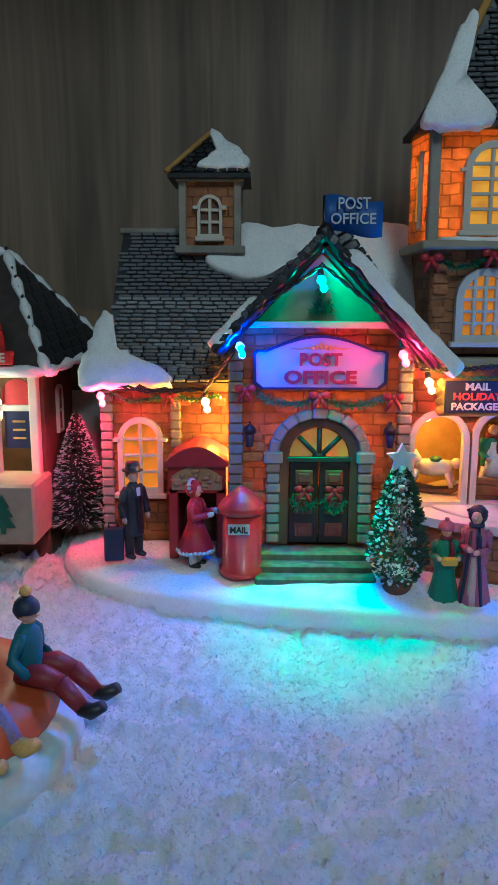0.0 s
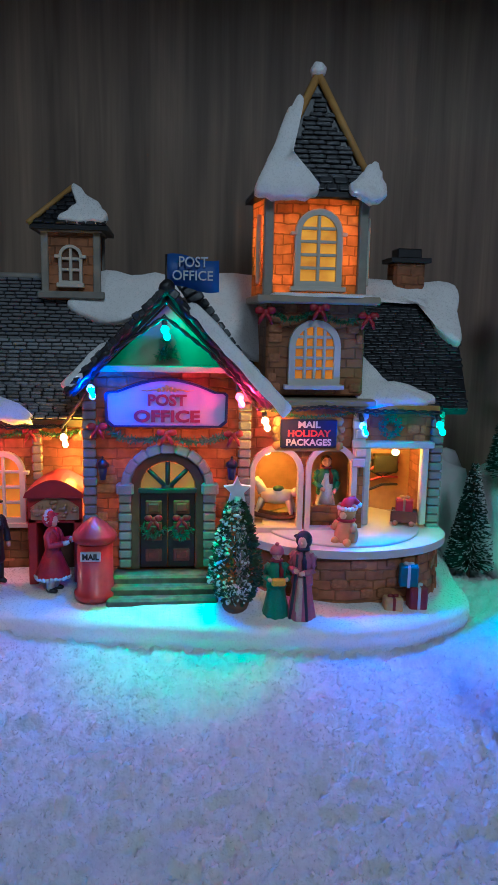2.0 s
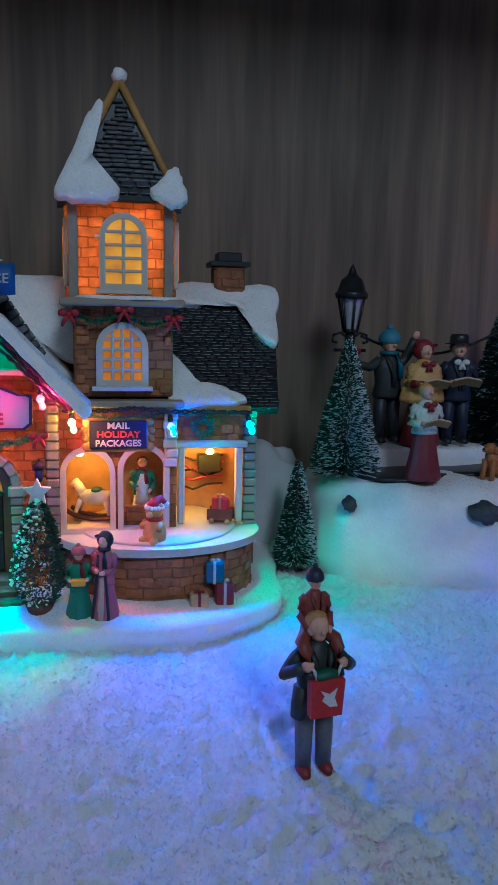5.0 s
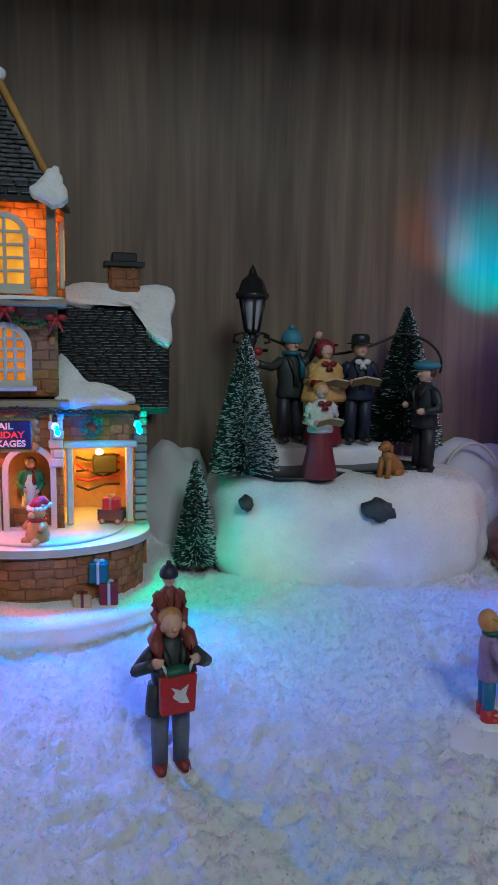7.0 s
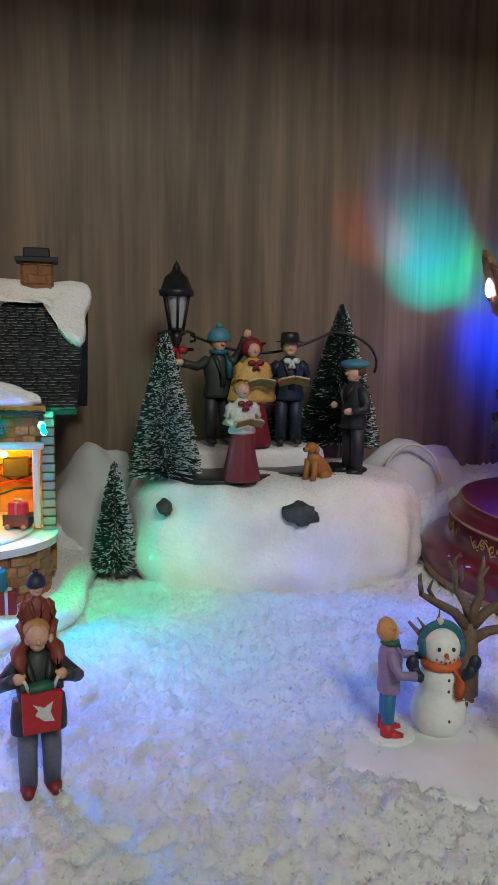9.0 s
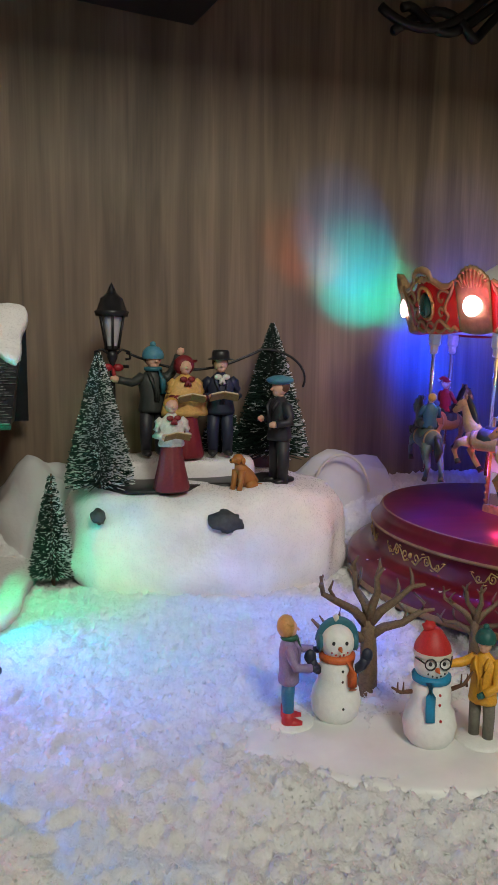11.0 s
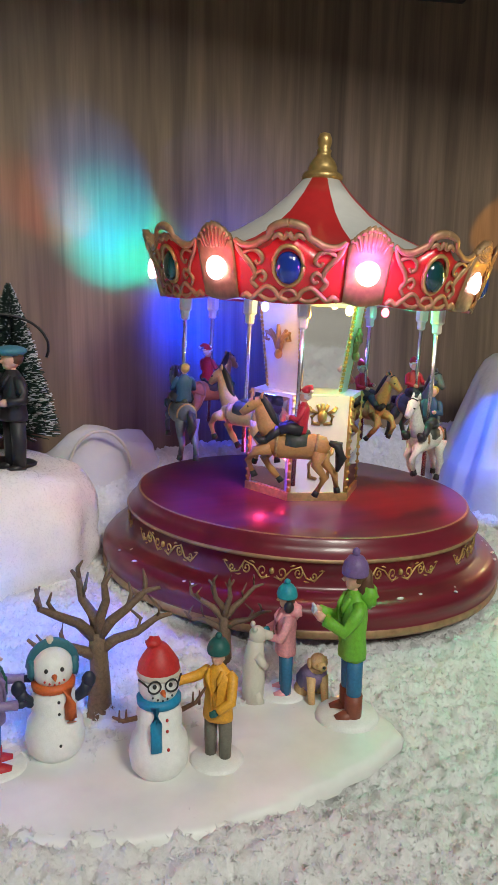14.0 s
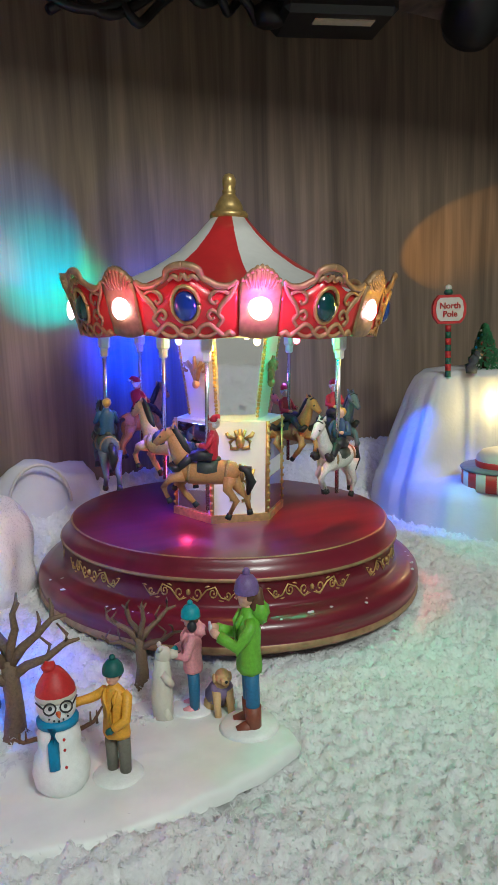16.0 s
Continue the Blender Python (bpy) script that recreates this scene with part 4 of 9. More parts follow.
    bars.ball((0.0305, yf - 0.0018, 0.0750), 0.003, "darkgreen", 10, 6, (1, 0.4, 0.7))
    bars.box((0.0305, yf - 0.0018, 0.0735), (0.027, 0.003, 0.0022), "darkgreen")
    part("transom", bars, "darkgreen", d)
    # green-grey surround: wedge stones and piers
    sur = Build()
    sur.ring(arch(0.0085, 0.0525, 0.037, 0.0945), arch(0.0138, 0.0472, 0.037, 0.0912), yf - 0.0012, yf + 0.0008, "quoin")
    surround = part("door_surround", sur, "quoin", house, "grey-green stone door surround")
    for x in (0.0110, 0.0500):
        piece("capital", UNIT_QUOIN, surround, Matrix.LocRotScale((x, yf - 0.0025, 0.0745), None, (0.0080, 0.0062, 0.0052)))
        quoins(surround, x, yf - 0.0030, 0.037, 0.0715, 0.0056)
    for i in range(9):
        w = math.pi * (i + 0.5) / 9
        piece("arch_stone", UNIT_QUOIN, surround, Matrix.Translation((0.0305 + 0.0192 * math.cos(w), yf - 0.0022, 0.0760 + 0.0172 * math.sin(w))) @ pose(0, 0, 0, 0, 90 - math.degrees(w), 0) @ Matrix.Diagonal((0.0064, 0.0050, 0.0042, 1)))
    for x in (0.0240, 0.0370):
        garland(d, [(x - 0.0048, yf - 0.004, 0.0565), (x - 0.003, yf - 0.0045, 0.0535), (x, yf - 0.0050, 0.0522), (x + 0.003, yf - 0.0045, 0.0538), (x + 0.0048, yf - 0.004, 0.0565)], 0.0024)
        bow(d, (x, yf - 0.0052, 0.0605), 0.0046)
    # steps
    st = Build()
    for i, (yy, zz) in enumerate(((0.3165, 0.0350), (0.3110, 0.0315), (0.3055, 0.0280))):
        st.box((0.0285, yy + 0.004, zz - 0.0035), (0.046 + i * 0.002, 0.014, 0.007), "step", 0.14)
    part("steps", st, "step", house, "three stone entrance steps")
    # wall lanterns
    for x in (0.0010, 0.0600):
        lb = Build()
        lb.tube([(x, yf - 0.0035, 0.089), (x, yf - 0.0035, 0.087), (x, yf - 0.0035, 0.085)], [0.0003, 0.0026, 0.0030], "iron", 6)
        lb.tube([(x, yf - 0.0035, 0.0848), (x, yf - 0.0035, 0.079)], [0.0022, 0.0014], "navy", 6)
        lb.tube([(x, yf, 0.088), (x, yf - 0.0035, 0.0895)], 0.0005, "iron", 6)
        part("wall_lantern", lb, "iron", house, "small dark wall lantern")

    # ----- left wing -----
    b = Build()
    b.plate([(-0.068, 0.022), (-0.007, 0.022), (-0.007, 0.106), (-0.068, 0.106)], 0.353, 0.358)
    lw = part("wall", b, "stone", house, "orange-lit stone wall of the left wing")
    b = Build()
    b.box((-0.066, 0.388, 0.064), (0.005, 0.060, 0.084), "stone", 0.05)
    b.box((-0.030, 0.418, 0.064), (0.076, 0.005, 0.084), "stone", 0.05)
    part("wall", b, "stone", house)
    bricks(lw, UNIT_STONE, -0.062, -0.010, 0.030, 0.098, 0.3528, lambda x, z: not (-0.063 < x < -0.036 and 0.046 < z < 0.092) and not (x > -0.037 and z < 0.088), skip=0.25)
    quoins(lw, -0.0655, 0.3524, 0.027, 0.102, 0.0055)
    quoins(lw, -0.0335, 0.3524, 0.050, 0.100, 0.0045)
    arch_window(house, -0.0605, -0.0395, 0.0505, 0.0865, 0.3526, 2, 4, "pane")
    b = Build()
    b.box((-0.0385, 0.3545, 0.0395), (0.052, 0.006, 0.016), "stone", 0.2)
    part("wall_foot", b, "stone", house)
    garland(house, [(-0.062, 0.350, 0.0975), (-0.055, 0.349, 0.0945), (-0.046, 0.349, 0.0950), (-0.036, 0.350, 0.0975), (-0.024, 0.349, 0.0950), (-0.012, 0.350, 0.0970)], 0.0018)
    bow(house, (-0.036, 0.3485, 0.0965), 0.0045)
    # red porch beside the door
    b = Build()
    curve = [(-0.009 - 0.026 * i / 10, 0.0715 + 0.0062 * math.sin(math.pi * i / 10)) for i in range(11)]
    b.plate([(-0.036, 0.0690), (-0.008, 0.0690)] + curve, 0.326, 0.352, "red")
    b.plate([(-0.0345, 0.0565), (-0.0095, 0.0565), (-0.0095, 0.069), (-0.0345, 0.069)], 0.329, 0.352, "red")
    for x in (-0.0325, -0.0115):
        b.box((x, 0.340, 0.042), (0.0042, 0.022, 0.034), "red")
    b.box((-0.022, 0.351, 0.042), (0.022, 0.002, 0.034), "brown")
    porch = part("porch", b, "red", house, "small red postal booth with curved roof")
    orn = Build()
    orn.plate([(-0.0330, 0.0580), (-0.0110, 0.0580)] + [(-0.0110 - 0.0220 * i / 10, 0.0640 + 0.0052 * math.sin(math.pi * i / 10)) for i in range(11)], 0.3282, 0.3295, "goldmatt")
    R = random.Random(12)
    for i in range(26):
        u = R.uniform(-0.0095, 0.0095)
        zc = 0.0595 + R.random() * (0.0075 - abs(u) * 0.35)
        orn.ball((-0.022 + u, 0.3280, zc), R.uniform(0.0008, 0.0016), "goldmatt", 7, 5, (R.uniform(1, 1.8), 0.6, 1), 0.5)
    part("relief", orn, "goldmatt", porch, "worn gold scroll relief")
    # left roof with a slight bell curve at the eave
    prof = [(0.342, 0.1035), (0.349, 0.1090), (0.357, 0.1180), (0.3675, 0.1400), (0.385, 0.1715)]
    b = Build()
    vs, fs = [], []
    for i, (y, z) in enumerate(prof):
        s = i / 4
        xl2 = -0.0735 + 0.0125 * s ** 0.8
        vs += [(xl2, y, z), (0.034, y, z), (xl2, y + 0.003, z - 0.004), (0.034, y + 0.003, z - 0.004)]
    for i in range(4):
        o = i * 4
        fs += [[o, o + 1, o + 5, o + 4], [o + 2, o + 6, o + 7, o + 3], [o, o + 4, o + 6, o + 2]]
    fs += [[0, 2, 3, 1]]
    b.add(vs, fs, "slate", False)
    b.plate([(-0.0610, 0.1715), (0.034, 0.1715), (0.034, 0.1665), (-0.0610, 0.1665)], 0.384, 0.388, "slate")
    b.add([(-0.0735, 0.428, 0.1035), (0.185, 0.428, 0.1035), (0.185, 0.386, 0.1710), (-0.0610, 0.386, 0.1710)], [[0, 1, 2, 3]], "slate", False)
    end = [(-0.0730 + 0.0125 * (i / 4) ** 0.8, y + 0.001, z - 0.0015) for i, (y, z) in enumerate(prof)] + [(-0.0730, 0.428, 0.1035)]
    b.add(end + [(-0.0690, 0.385, 0.1030)], [[i, i + 1, 6] for i in range(5)] + [[5, 0, 6]], "slate", False)
    lr = part("roof", b, "slate", house, "long dark slate roof with rows of shingles")
    left = 320
    for i in range(4):
        (ya, za), (yb, zb) = prof[i], prof[i + 1]
        xa, xb = -0.0735 + 0.0125 * (i / 4) ** 0.8, -0.0735 + 0.0125 * ((i + 1) / 4) ** 0.8
        F = roof_frame((xa, ya, za), (0.0, ya, za), (xa, yb, zb))
        ln = math.hypot(yb - ya, zb - za)
        lim = lambda x, y, xa=xa, xb=xb, ln=ln: x > (xb - xa) * y / ln + 0.001 and x + xa < 0.034 
        left = left - shingles(lr, F, lim, 0.105, ln - 0.0005, 0.0062, 0.0021, 0.0006, UNIT_GREY, left, 0.0008, 0.70)
    rb = Build()
    rb.tube([(-0.0625, 0.3855, 0.1722), (-0.01, 0.3855, 0.1722)], 0.0018, "quoin", 8)
    part("ridge_cap", rb, "quoin", lr, "grey ridge capping")
    sb = Build()
    F = roof_frame((-0.0735, 0.345, 0.1050), (0, 0.345, 0.1050), (-0.0735, 0.385, 0.1715))
    sb.puff([(-0.001, -0.006), (0.012, -0.005), (0.030, -0.004), (0.040, -0.003), (0.036, 0.003), (0.024, 0.009), (0.014, 0.015), (0.0105, 0.020), (0.0110, 0.031), (0.0065, 0.033), (0.002, 0.020), (-0.002, 0.006)], F, 0.004, "glit", 0.2)
    part("snow_cap", sb, "glit", lr, "glittering snow on the eave corner")
    sb = Build()
    sb.puff([(0.052, 0.062), (0.062, 0.054), (0.076, 0.050), (0.092, 0.058), (0.105, 0.066), (0.118, 0.054), (0.140, 0.036), (0.152, 0.034), (0.153, 0.077), (0.12, 0.0815), (0.09, 0.079), (0.068, 0.081), (0.064, 0.074)], F, 0.004, "glit", 0.3)
    part("snow_cap", sb, "glit", lr, "glittering snow along the ridge")
    # cupola
    cx, cy = -0.0185, 0.386
    b = Build()
    b.box((cx, cy, 0.1775), (0.0265, 0.024, 0.034), "stone_dark", 0.04)
    cup = part("cupola", b, "stone_dark", house, "small stone cupola with a hipped snowy roof")
    t = Build()
    t.box((cx, cy, 0.1630), (0.0330, 0.029, 0.0036), "quoin")
    part("sill", t, "quoin", cup, "weathered sill")
    t = Build()
    t.box((cx, cy, 0.1950), (0.0315, 0.028, 0.0030), "quoin")
    part("cornice", t, "quoin", cup, "weathered cornice")
    for kx, ky in ((-1, -1), (1, -1), (-1, 1), (1, 1)):
        t = Build()
        t.box((cx + kx * 0.0128, cy + ky * 0.0118, 0.178), (0.0036, 0.0036, 0.034), "quoin")
        part("corner_post", t, "quoin", cup)
    arch_window(cup, cx - 0.0058, cx + 0.0058, 0.1685, 0.1875, cy - 0.0125, 2, 3, "brown")
    b = Build()
    e, zt, zb = 0.0190, 0.2165, 0.1965
    b.add([(cx - e, cy - e + 0.001, zb), (cx + e, cy - e + 0.001, zb), (cx + e, cy + e, zb), (cx - e, cy + e, zb), (cx, cy, zt),
           (cx - e, cy - e + 0.001, zb - 0.002), (cx + e, cy - e + 0.001, zb - 0.002), (cx + e, cy + e, zb - 0.002), (cx - e, cy + e, zb - 0.002)],
          [[0, 1, 4], [1, 2, 4], [2, 3, 4], [3, 0, 4], [0, 5, 6, 1], [1, 6, 7, 2], [2, 7, 8, 3], [3, 8, 5, 0], [5, 8, 7, 6]], "slate", False)
    cr = part("cupola_roof", b, "slate", house, "dark hipped cupola roof with an ochre hip board")
    F = roof_frame((cx - e, cy - e + 0.001, zb), (cx + e, cy - e + 0.001, zb), (cx, cy, zt))
    sl = math.hypot(e, zt - zb)
    shingles(cr, F, lambda x, y: y * e / sl + 0.001 < x < 2 * e - y * e / sl - 0.001, 2 * e, sl - 0.004, 0.005, 0.0032)
    hb = Build()
    hb.tube([(cx - e - 0.0005, cy - e, zb + 0.0005), (cx, cy - 0.0005, zt + 0.001)], 0.0014, "ochre", 6)
    part("hip_board", hb, "ochre", cr, "ochre hip board")
    sb = Build()
    sb.puff([(0.013, 0.002), (0.024, 0.0015), (0.037, 0.001), (0.0365, 0.008), (0.030, 0.017), (0.022, 0.026), (0.0185, 0.026), (0.021, 0.016), (0.019, 0.009)], F, 0.003, "glit", 0.2)
    part("snow_cap", sb, "glit", cr)
    # flag
    b = Build()
    vs, fs = [], []
    for i in range(9):
        u = i / 8
        for z in (0, 1):
            vs.append((0.030 + 0.0225 * u, 0.314 + 0.0012 * math.sin(u * 6.0), 0.1655 + 0.0135 * z + 0.0012 * math.sin(u * 5.2 + 0.6) - 0.001 * u))
    vs += [(x, y + 0.0009, z) for x, y, z in vs]
    for i in range(8):
        o = 2 * i
        fs += [[o, o + 2, o + 3, o + 1], [o + 18, o + 19, o + 21, o + 20], [o, o + 18, o + 20, o + 2], [o + 1, o + 3, o + 21, o + 19]]
    fs += [[0, 1, 19, 18], [16, 34, 35, 17]]
    b.add(vs, fs, "flag")
    f = part("flag", b, "flag", house, "blue post office flag with grey lettering")
    words("POST", 0.0062, "letter", f, pose(0.0412, 0.3127, 0.1762) @ UP, 0.00006, width=0.0125)
    words("OFFICE", 0.0058, "letter", f, pose(0.0410, 0.3127, 0.1705) @ UP, 0.00006, width=0.0175)
    b = Build()
    b.tube([(0.0298, 0.3145, 0.158), (0.0298, 0.3145, 0.1795)], 0.0006, "iron", 6)
    part("flag_pole", b, "iron", f)

    # ----- tower -----
    b = Build()
    b.box((0.0995, 0.3565, 0.140), (0.047, 0.049, 0.045), "stone_dark", 0.02)
    tw = part("tower_storey", b, "stone_dark", house, "brown stone middle storey of the tower")
    bricks(tw, UNIT_DARK, 0.077, 0.122, 0.119, 0.160, 0.3318, lambda x, z: not (0.085 < x < 0.113 and 0.119 < z < 0.154), 0.008, 0.0046, 0.3)
    arch_window(house, 0.0865, 0.1110, 0.1225, 0.1530, 0.3310, 4, 5, "pane", impost=False)
    b = Build()
    b.box((0.0990, 0.353, 0.1620), (0.0575, 0.060, 0.0036), "cream", 0.2)
    part("ledge", b, "cream", house, "cream ledge with a film of snow")
    sb = Build()
    sb.puff([(0.010, 0.003), (0.03, 0.001), (0.050, 0.002), (0.056, 0.010), (0.05, 0.02), (0.02, 0.018), (0.008, 0.012)], pose(0.0705, 0.322, 0.1636), 0.0014, "glit", 0.3)
    part("snow_cap", sb, "glit", house)
    garland(house, [(0.076, 0.327, 0.1570), (0.085, 0.326, 0.1525), (0.093, 0.326, 0.1545), (0.099, 0.326, 0.1580), (0.106, 0.326, 0.1530), (0.115, 0.326, 0.1520), (0.122, 0.327, 0.1560)], 0.0020)
    for x, z in ((0.0745, 0.156), (0.0995, 0.158), (0.1225, 0.1545)):
        bow(house, (x, 0.3245, z), 0.0055)
    # upper storey: hollow, splayed sides, thin walls that let the bulb's light through
    plan = [(0.0760, 0.3365), (0.1215, 0.3365), (0.1270, 0.3600), (0.0715, 0.3600)]
    up = None
    for i in range(4):
        b = Build()
        (xa, ya), (xb, yb) = plan[i], plan[(i + 1) % 4]
        cxx, cyy = 0.0990, 0.348
        vs = []
        for x, y in ((xa, ya), (xb, yb)):
            ix, iy = cxx + (x - cxx) * 0.94, cyy + (y - cyy) * 0.92
            vs += [(x, y, 0.163), (x, y, 0.212), (ix, iy, 0.163), (ix, iy, 0.212)]
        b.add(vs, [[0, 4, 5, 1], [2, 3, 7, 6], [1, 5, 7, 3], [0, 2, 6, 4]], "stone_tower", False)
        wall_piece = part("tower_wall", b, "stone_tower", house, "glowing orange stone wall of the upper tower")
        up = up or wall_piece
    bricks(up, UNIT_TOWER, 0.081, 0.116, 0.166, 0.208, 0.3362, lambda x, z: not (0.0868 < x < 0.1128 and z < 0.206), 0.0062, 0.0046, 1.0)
    for x, y in ((0.0775, 0.3360), (0.1200, 0.3360)):
        pil = Build()
        pil.box((x + (0.0010 if x > 0.1 else -0.0010), y, 0.1875), (0.0044, 0.0045, 0.048), "quoin")
        part("pilaster", pil, "quoin", up, "grey-green corner pilaster")
    arch_window(house, 0.0885, 0.1110, 0.1680, 0.2035, 0.3352, 2, 5, "pane_hot")
    for s in (-1, 1):
        wb, pb = Build(), Build()
        R = Matrix.Rotation(radians(-77 * s), 4, "Z")
        c = Vector((0.0992 + s * 0.0252, 0.3490, 0.1855))
        wb.box(c, (0.0115, 0.0022, 0.032), "white", 0.2, R)
        w = part("side_window", wb, "white", house, "narrow white side window")
        pb.box(c + Vector((s * 0.0006, 0, 0)), (0.0082, 0.0024, 0.024), "pane", 0.05, R)
        part("pane", pb, "pane", w)
    # spire
    A = Vector((0.0985, 0.343, 0.2630))
    z0 = 0.2105
    corner = [Vector((0.0705, 0.330, z0)), Vector((0.1265, 0.330, z0)), Vector((0.1300, 0.364, z0)), Vector((0.0680, 0.364, z0))]
    bell = [c.lerp(A, 0.16) - Vector((0, 0, 0.0025)) for c in corner]
    b = Build()
    low = [c - Vector((0, 0, 0.0022)) for c in corner]
    b.add(corner + bell + [A] + low, [f for i in range(4) for f in ([i, (i + 1) % 4, 4 + (i + 1) % 4, 4 + i], [4 + i, 4 + (i + 1) % 4, 8], [9 + i, 9 + (i + 1) % 4, (i + 1) % 4, i])] + [[12, 11, 10, 9]], "slate", False)
    sp = part("spire", b, "slate", house, "steep black slate spire with ochre hip boards")
    F = roof_frame(bell[0], bell[1], A)
    wid, hgt = (bell[1] - bell[0]).length, (A - (bell[0] + bell[1]) / 2).length
    shingles(sp, F, lambda x, y: y / hgt * wid / 2 < x - 0.0032 and x < wid - y / hgt * wid / 2 - 0.0032, wid, hgt - 0.008, 0.0068, 0.0022, gap=0.0003)
    F2 = roof_frame(corner[0], corner[1], bell[0].lerp(bell[1], 0.5))
    shingles(sp, F2, lambda x, y: 0.002 < x < 0.054, 0.056, 0.0072, 0.0065, 0.0036)
    hb = Build()
    for i in (0, 1):
        hb.tube([bell[i] + Vector((0, -0.001, 0)), A + Vector((0, -0.001, 0.001))], 0.0019, "ochre", 6)
    part("hip_board", hb, "ochre", sp, "ochre hip boards")
    sb = Build()
    sb.ball(A + Vector((0, 0, 0.003)), 0.0040, "glit", 10, 8, (1, 1, 0.85), 0.3)
    part("snow_cap", sb, "glit", sp, "snow ball on the tip")
    F3 = roof_frame(corner[0], corner[1], A)
    sb = Build()
    sb.puff([(-0.002, -0.003), (0.010, -0.004), (0.024, -0.003), (0.028, 0.001), (0.022, 0.006), (0.016, 0.013), (0.0155, 0.022), (0.0195, 0.034), (0.0205, 0.043), (0.0165, 0.042), (0.011, 0.030), (0.0045, 0.014)], F3, 0.0045, "glit", 0.2)
    part("snow_cap", sb, "glit", sp)
    sb = Build()
    sb.puff([(0.041, 0.001), (0.047, -0.003), (0.055, -0.005), (0.0585, -0.002), (0.056, 0.008), (0.0525, 0.014), (0.048, 0.009)], F3, 0.0045, "glit", 0.2)
    part("snow_cap", sb, "glit", sp)

    # ----- shop front under the tower -----
    b = Build()
    b.box((0.1000, 0.334, 0.1145), (0.056, 0.020, 0.0034), "cream", 0.2)
    part("cornice", b, "cream", house, "snowy shop cornice")
    y0, y1 = 0.3285, 0.3325
    a1, a2 = arch(0.0705, 0.0935, 0.05, 0.0925), arch(0.0975, 0.1195, 0.05, 0.0935)
    poly = [(0.066, 0.113), (0.066, 0.050)] + [a1[0]] + a1[2:][::-1] + [a1[1]] + [a2[0]] + a2[2:][::-1] + [a2[1]] + [(0.1245, 0.050), (0.1245, 0.113)]
    b = Build()
    b.plate(poly[::-1], y0, y1, "stone")
    part("shop_wall", b, "stone", house, "stone shop front with two round arches")
    for (xa, xb, zt) in ((0.0705, 0.0935, 0.0925), (0.0975, 0.1195, 0.0935)):
        t = Build()
        t.ring(arch(xa - 0.0015, xb + 0.0015, 0.0516, zt + 0.0015), arch(xa + 0.0012, xb - 0.0012, 0.0540, zt - 0.0012), y0 - 0.0022, y0 + 0.002)
        part("arch_trim", t, "white", house, "pale arch trim")
    bl = Build()
    bl.box((0.1215, 0.3280, 0.098), (0.0060, 0.003, 0.029), "white", 0.1)
    pier = part("pier", bl, "white", house, "narrow pale pier with raised blocks")
    for i in range(6):
        st = Build()
        st.box((0.1215 + (0.0008 if i % 2 else -0.0004), 0.3262, 0.0860 + i * 0.0046), (0.0066 - (i % 2) * 0.0012, 0.0024, 0.0040), "white", 0.2)
        part("pier_block", st, "white", pier)
    # mail sign
    b = Build()
    b.box((0.0965, 0.3262, 0.1000), (0.0270, 0.0026, 0.0135), "navy", 0.15)
    ms = part("mail_sign", b, "navy", house, "navy sign reading MAIL HOLIDAY PACKAGES")
    fr = Build()
    fr.box((0.0965, 0.3275, 0.0995), (0.0320, 0.0026, 0.0165), "ochre", 0.2)
    for k in (-1, 1):
        for i, (dx, dz, r) in enumerate(((0.0150, 0.0060, 0.0022), (0.0160, 0.0020, 0.0017), (0.0158, -0.0020, 0.0017), (0.0150, -0.0058, 0.0022))):
            fr.ball((0.0965 + k * dx, 0.3262, 0.0998 + dz), r, "ochre", 8, 6, (1, 0.6, 1), 0.4)
    part("sign_frame", fr, "ochre", ms, "carved ochre frame")
    for i, (tx, k, wd) in enumerate((("MAIL", "letter", 0.0105), ("HOLIDAY", "signred", 0.0205), ("PACKAGES", "letter", 0.0215))):
        words(tx, 0.0042, k, ms, pose(0.0965, 0.3247, 0.1042 - i * 0.0042) @ UP, 0.00012, width=wd)
    # right bay
    b = Build()
    b.plate([(0.1245, 0.0925), (0.1245, 0.111), (0.1655, 0.111), (0.1655, 0.030), (0.1595, 0.030), (0.1595, 0.0925)][::-1], 0.336, 0.340, "stone")
    b.box((0.1635, 0.378, 0.070), (0.004, 0.078, 0.082), "stone", 0.04)
    b.box((0.115, 0.417, 0.070), (0.10, 0.004, 0.09), "stone", 0.04)
    bay = part("bay_wall", b, "stone", house, "stone wall round the side shop window")
    bricks(bay, UNIT_STONE, 0.1255, 0.157, 0.094, 0.110, 0.3358, lambda x, z: not (0.131 < x < 0.146), 0.008, 0.0046, 0.2)
    quoins(bay, 0.1625, 0.3352, 0.045, 0.110, 0.0062)
    t = Build()
    t.box((0.1425, 0.3345, 0.0935), (0.0365, 0.006, 0.0034), "white", 0.2)
    part("shop_lintel", t, "white", house, "white shop window lintel")
    for x in (0.1275, 0.1568):
        t = Build()
        t.box((x, 0.3352, 0.0730), (0.0034, 0.005, 0.040), "white", 0.2)
        part("shop_post", t, "white", house, "white shop window post")
    wreath(house, (0.1385, 0.3335, 0.1025), 0.0042)
    # lit interior
    b = Build()
    b.plate([(0.068, 0.050), (0.162, 0.050), (0.162, 0.110), (0.068, 0.110)], 0.372, 0.374, "ochre")
    part("inner_wall", b, "ochre", house, "warm ochre inner wall")
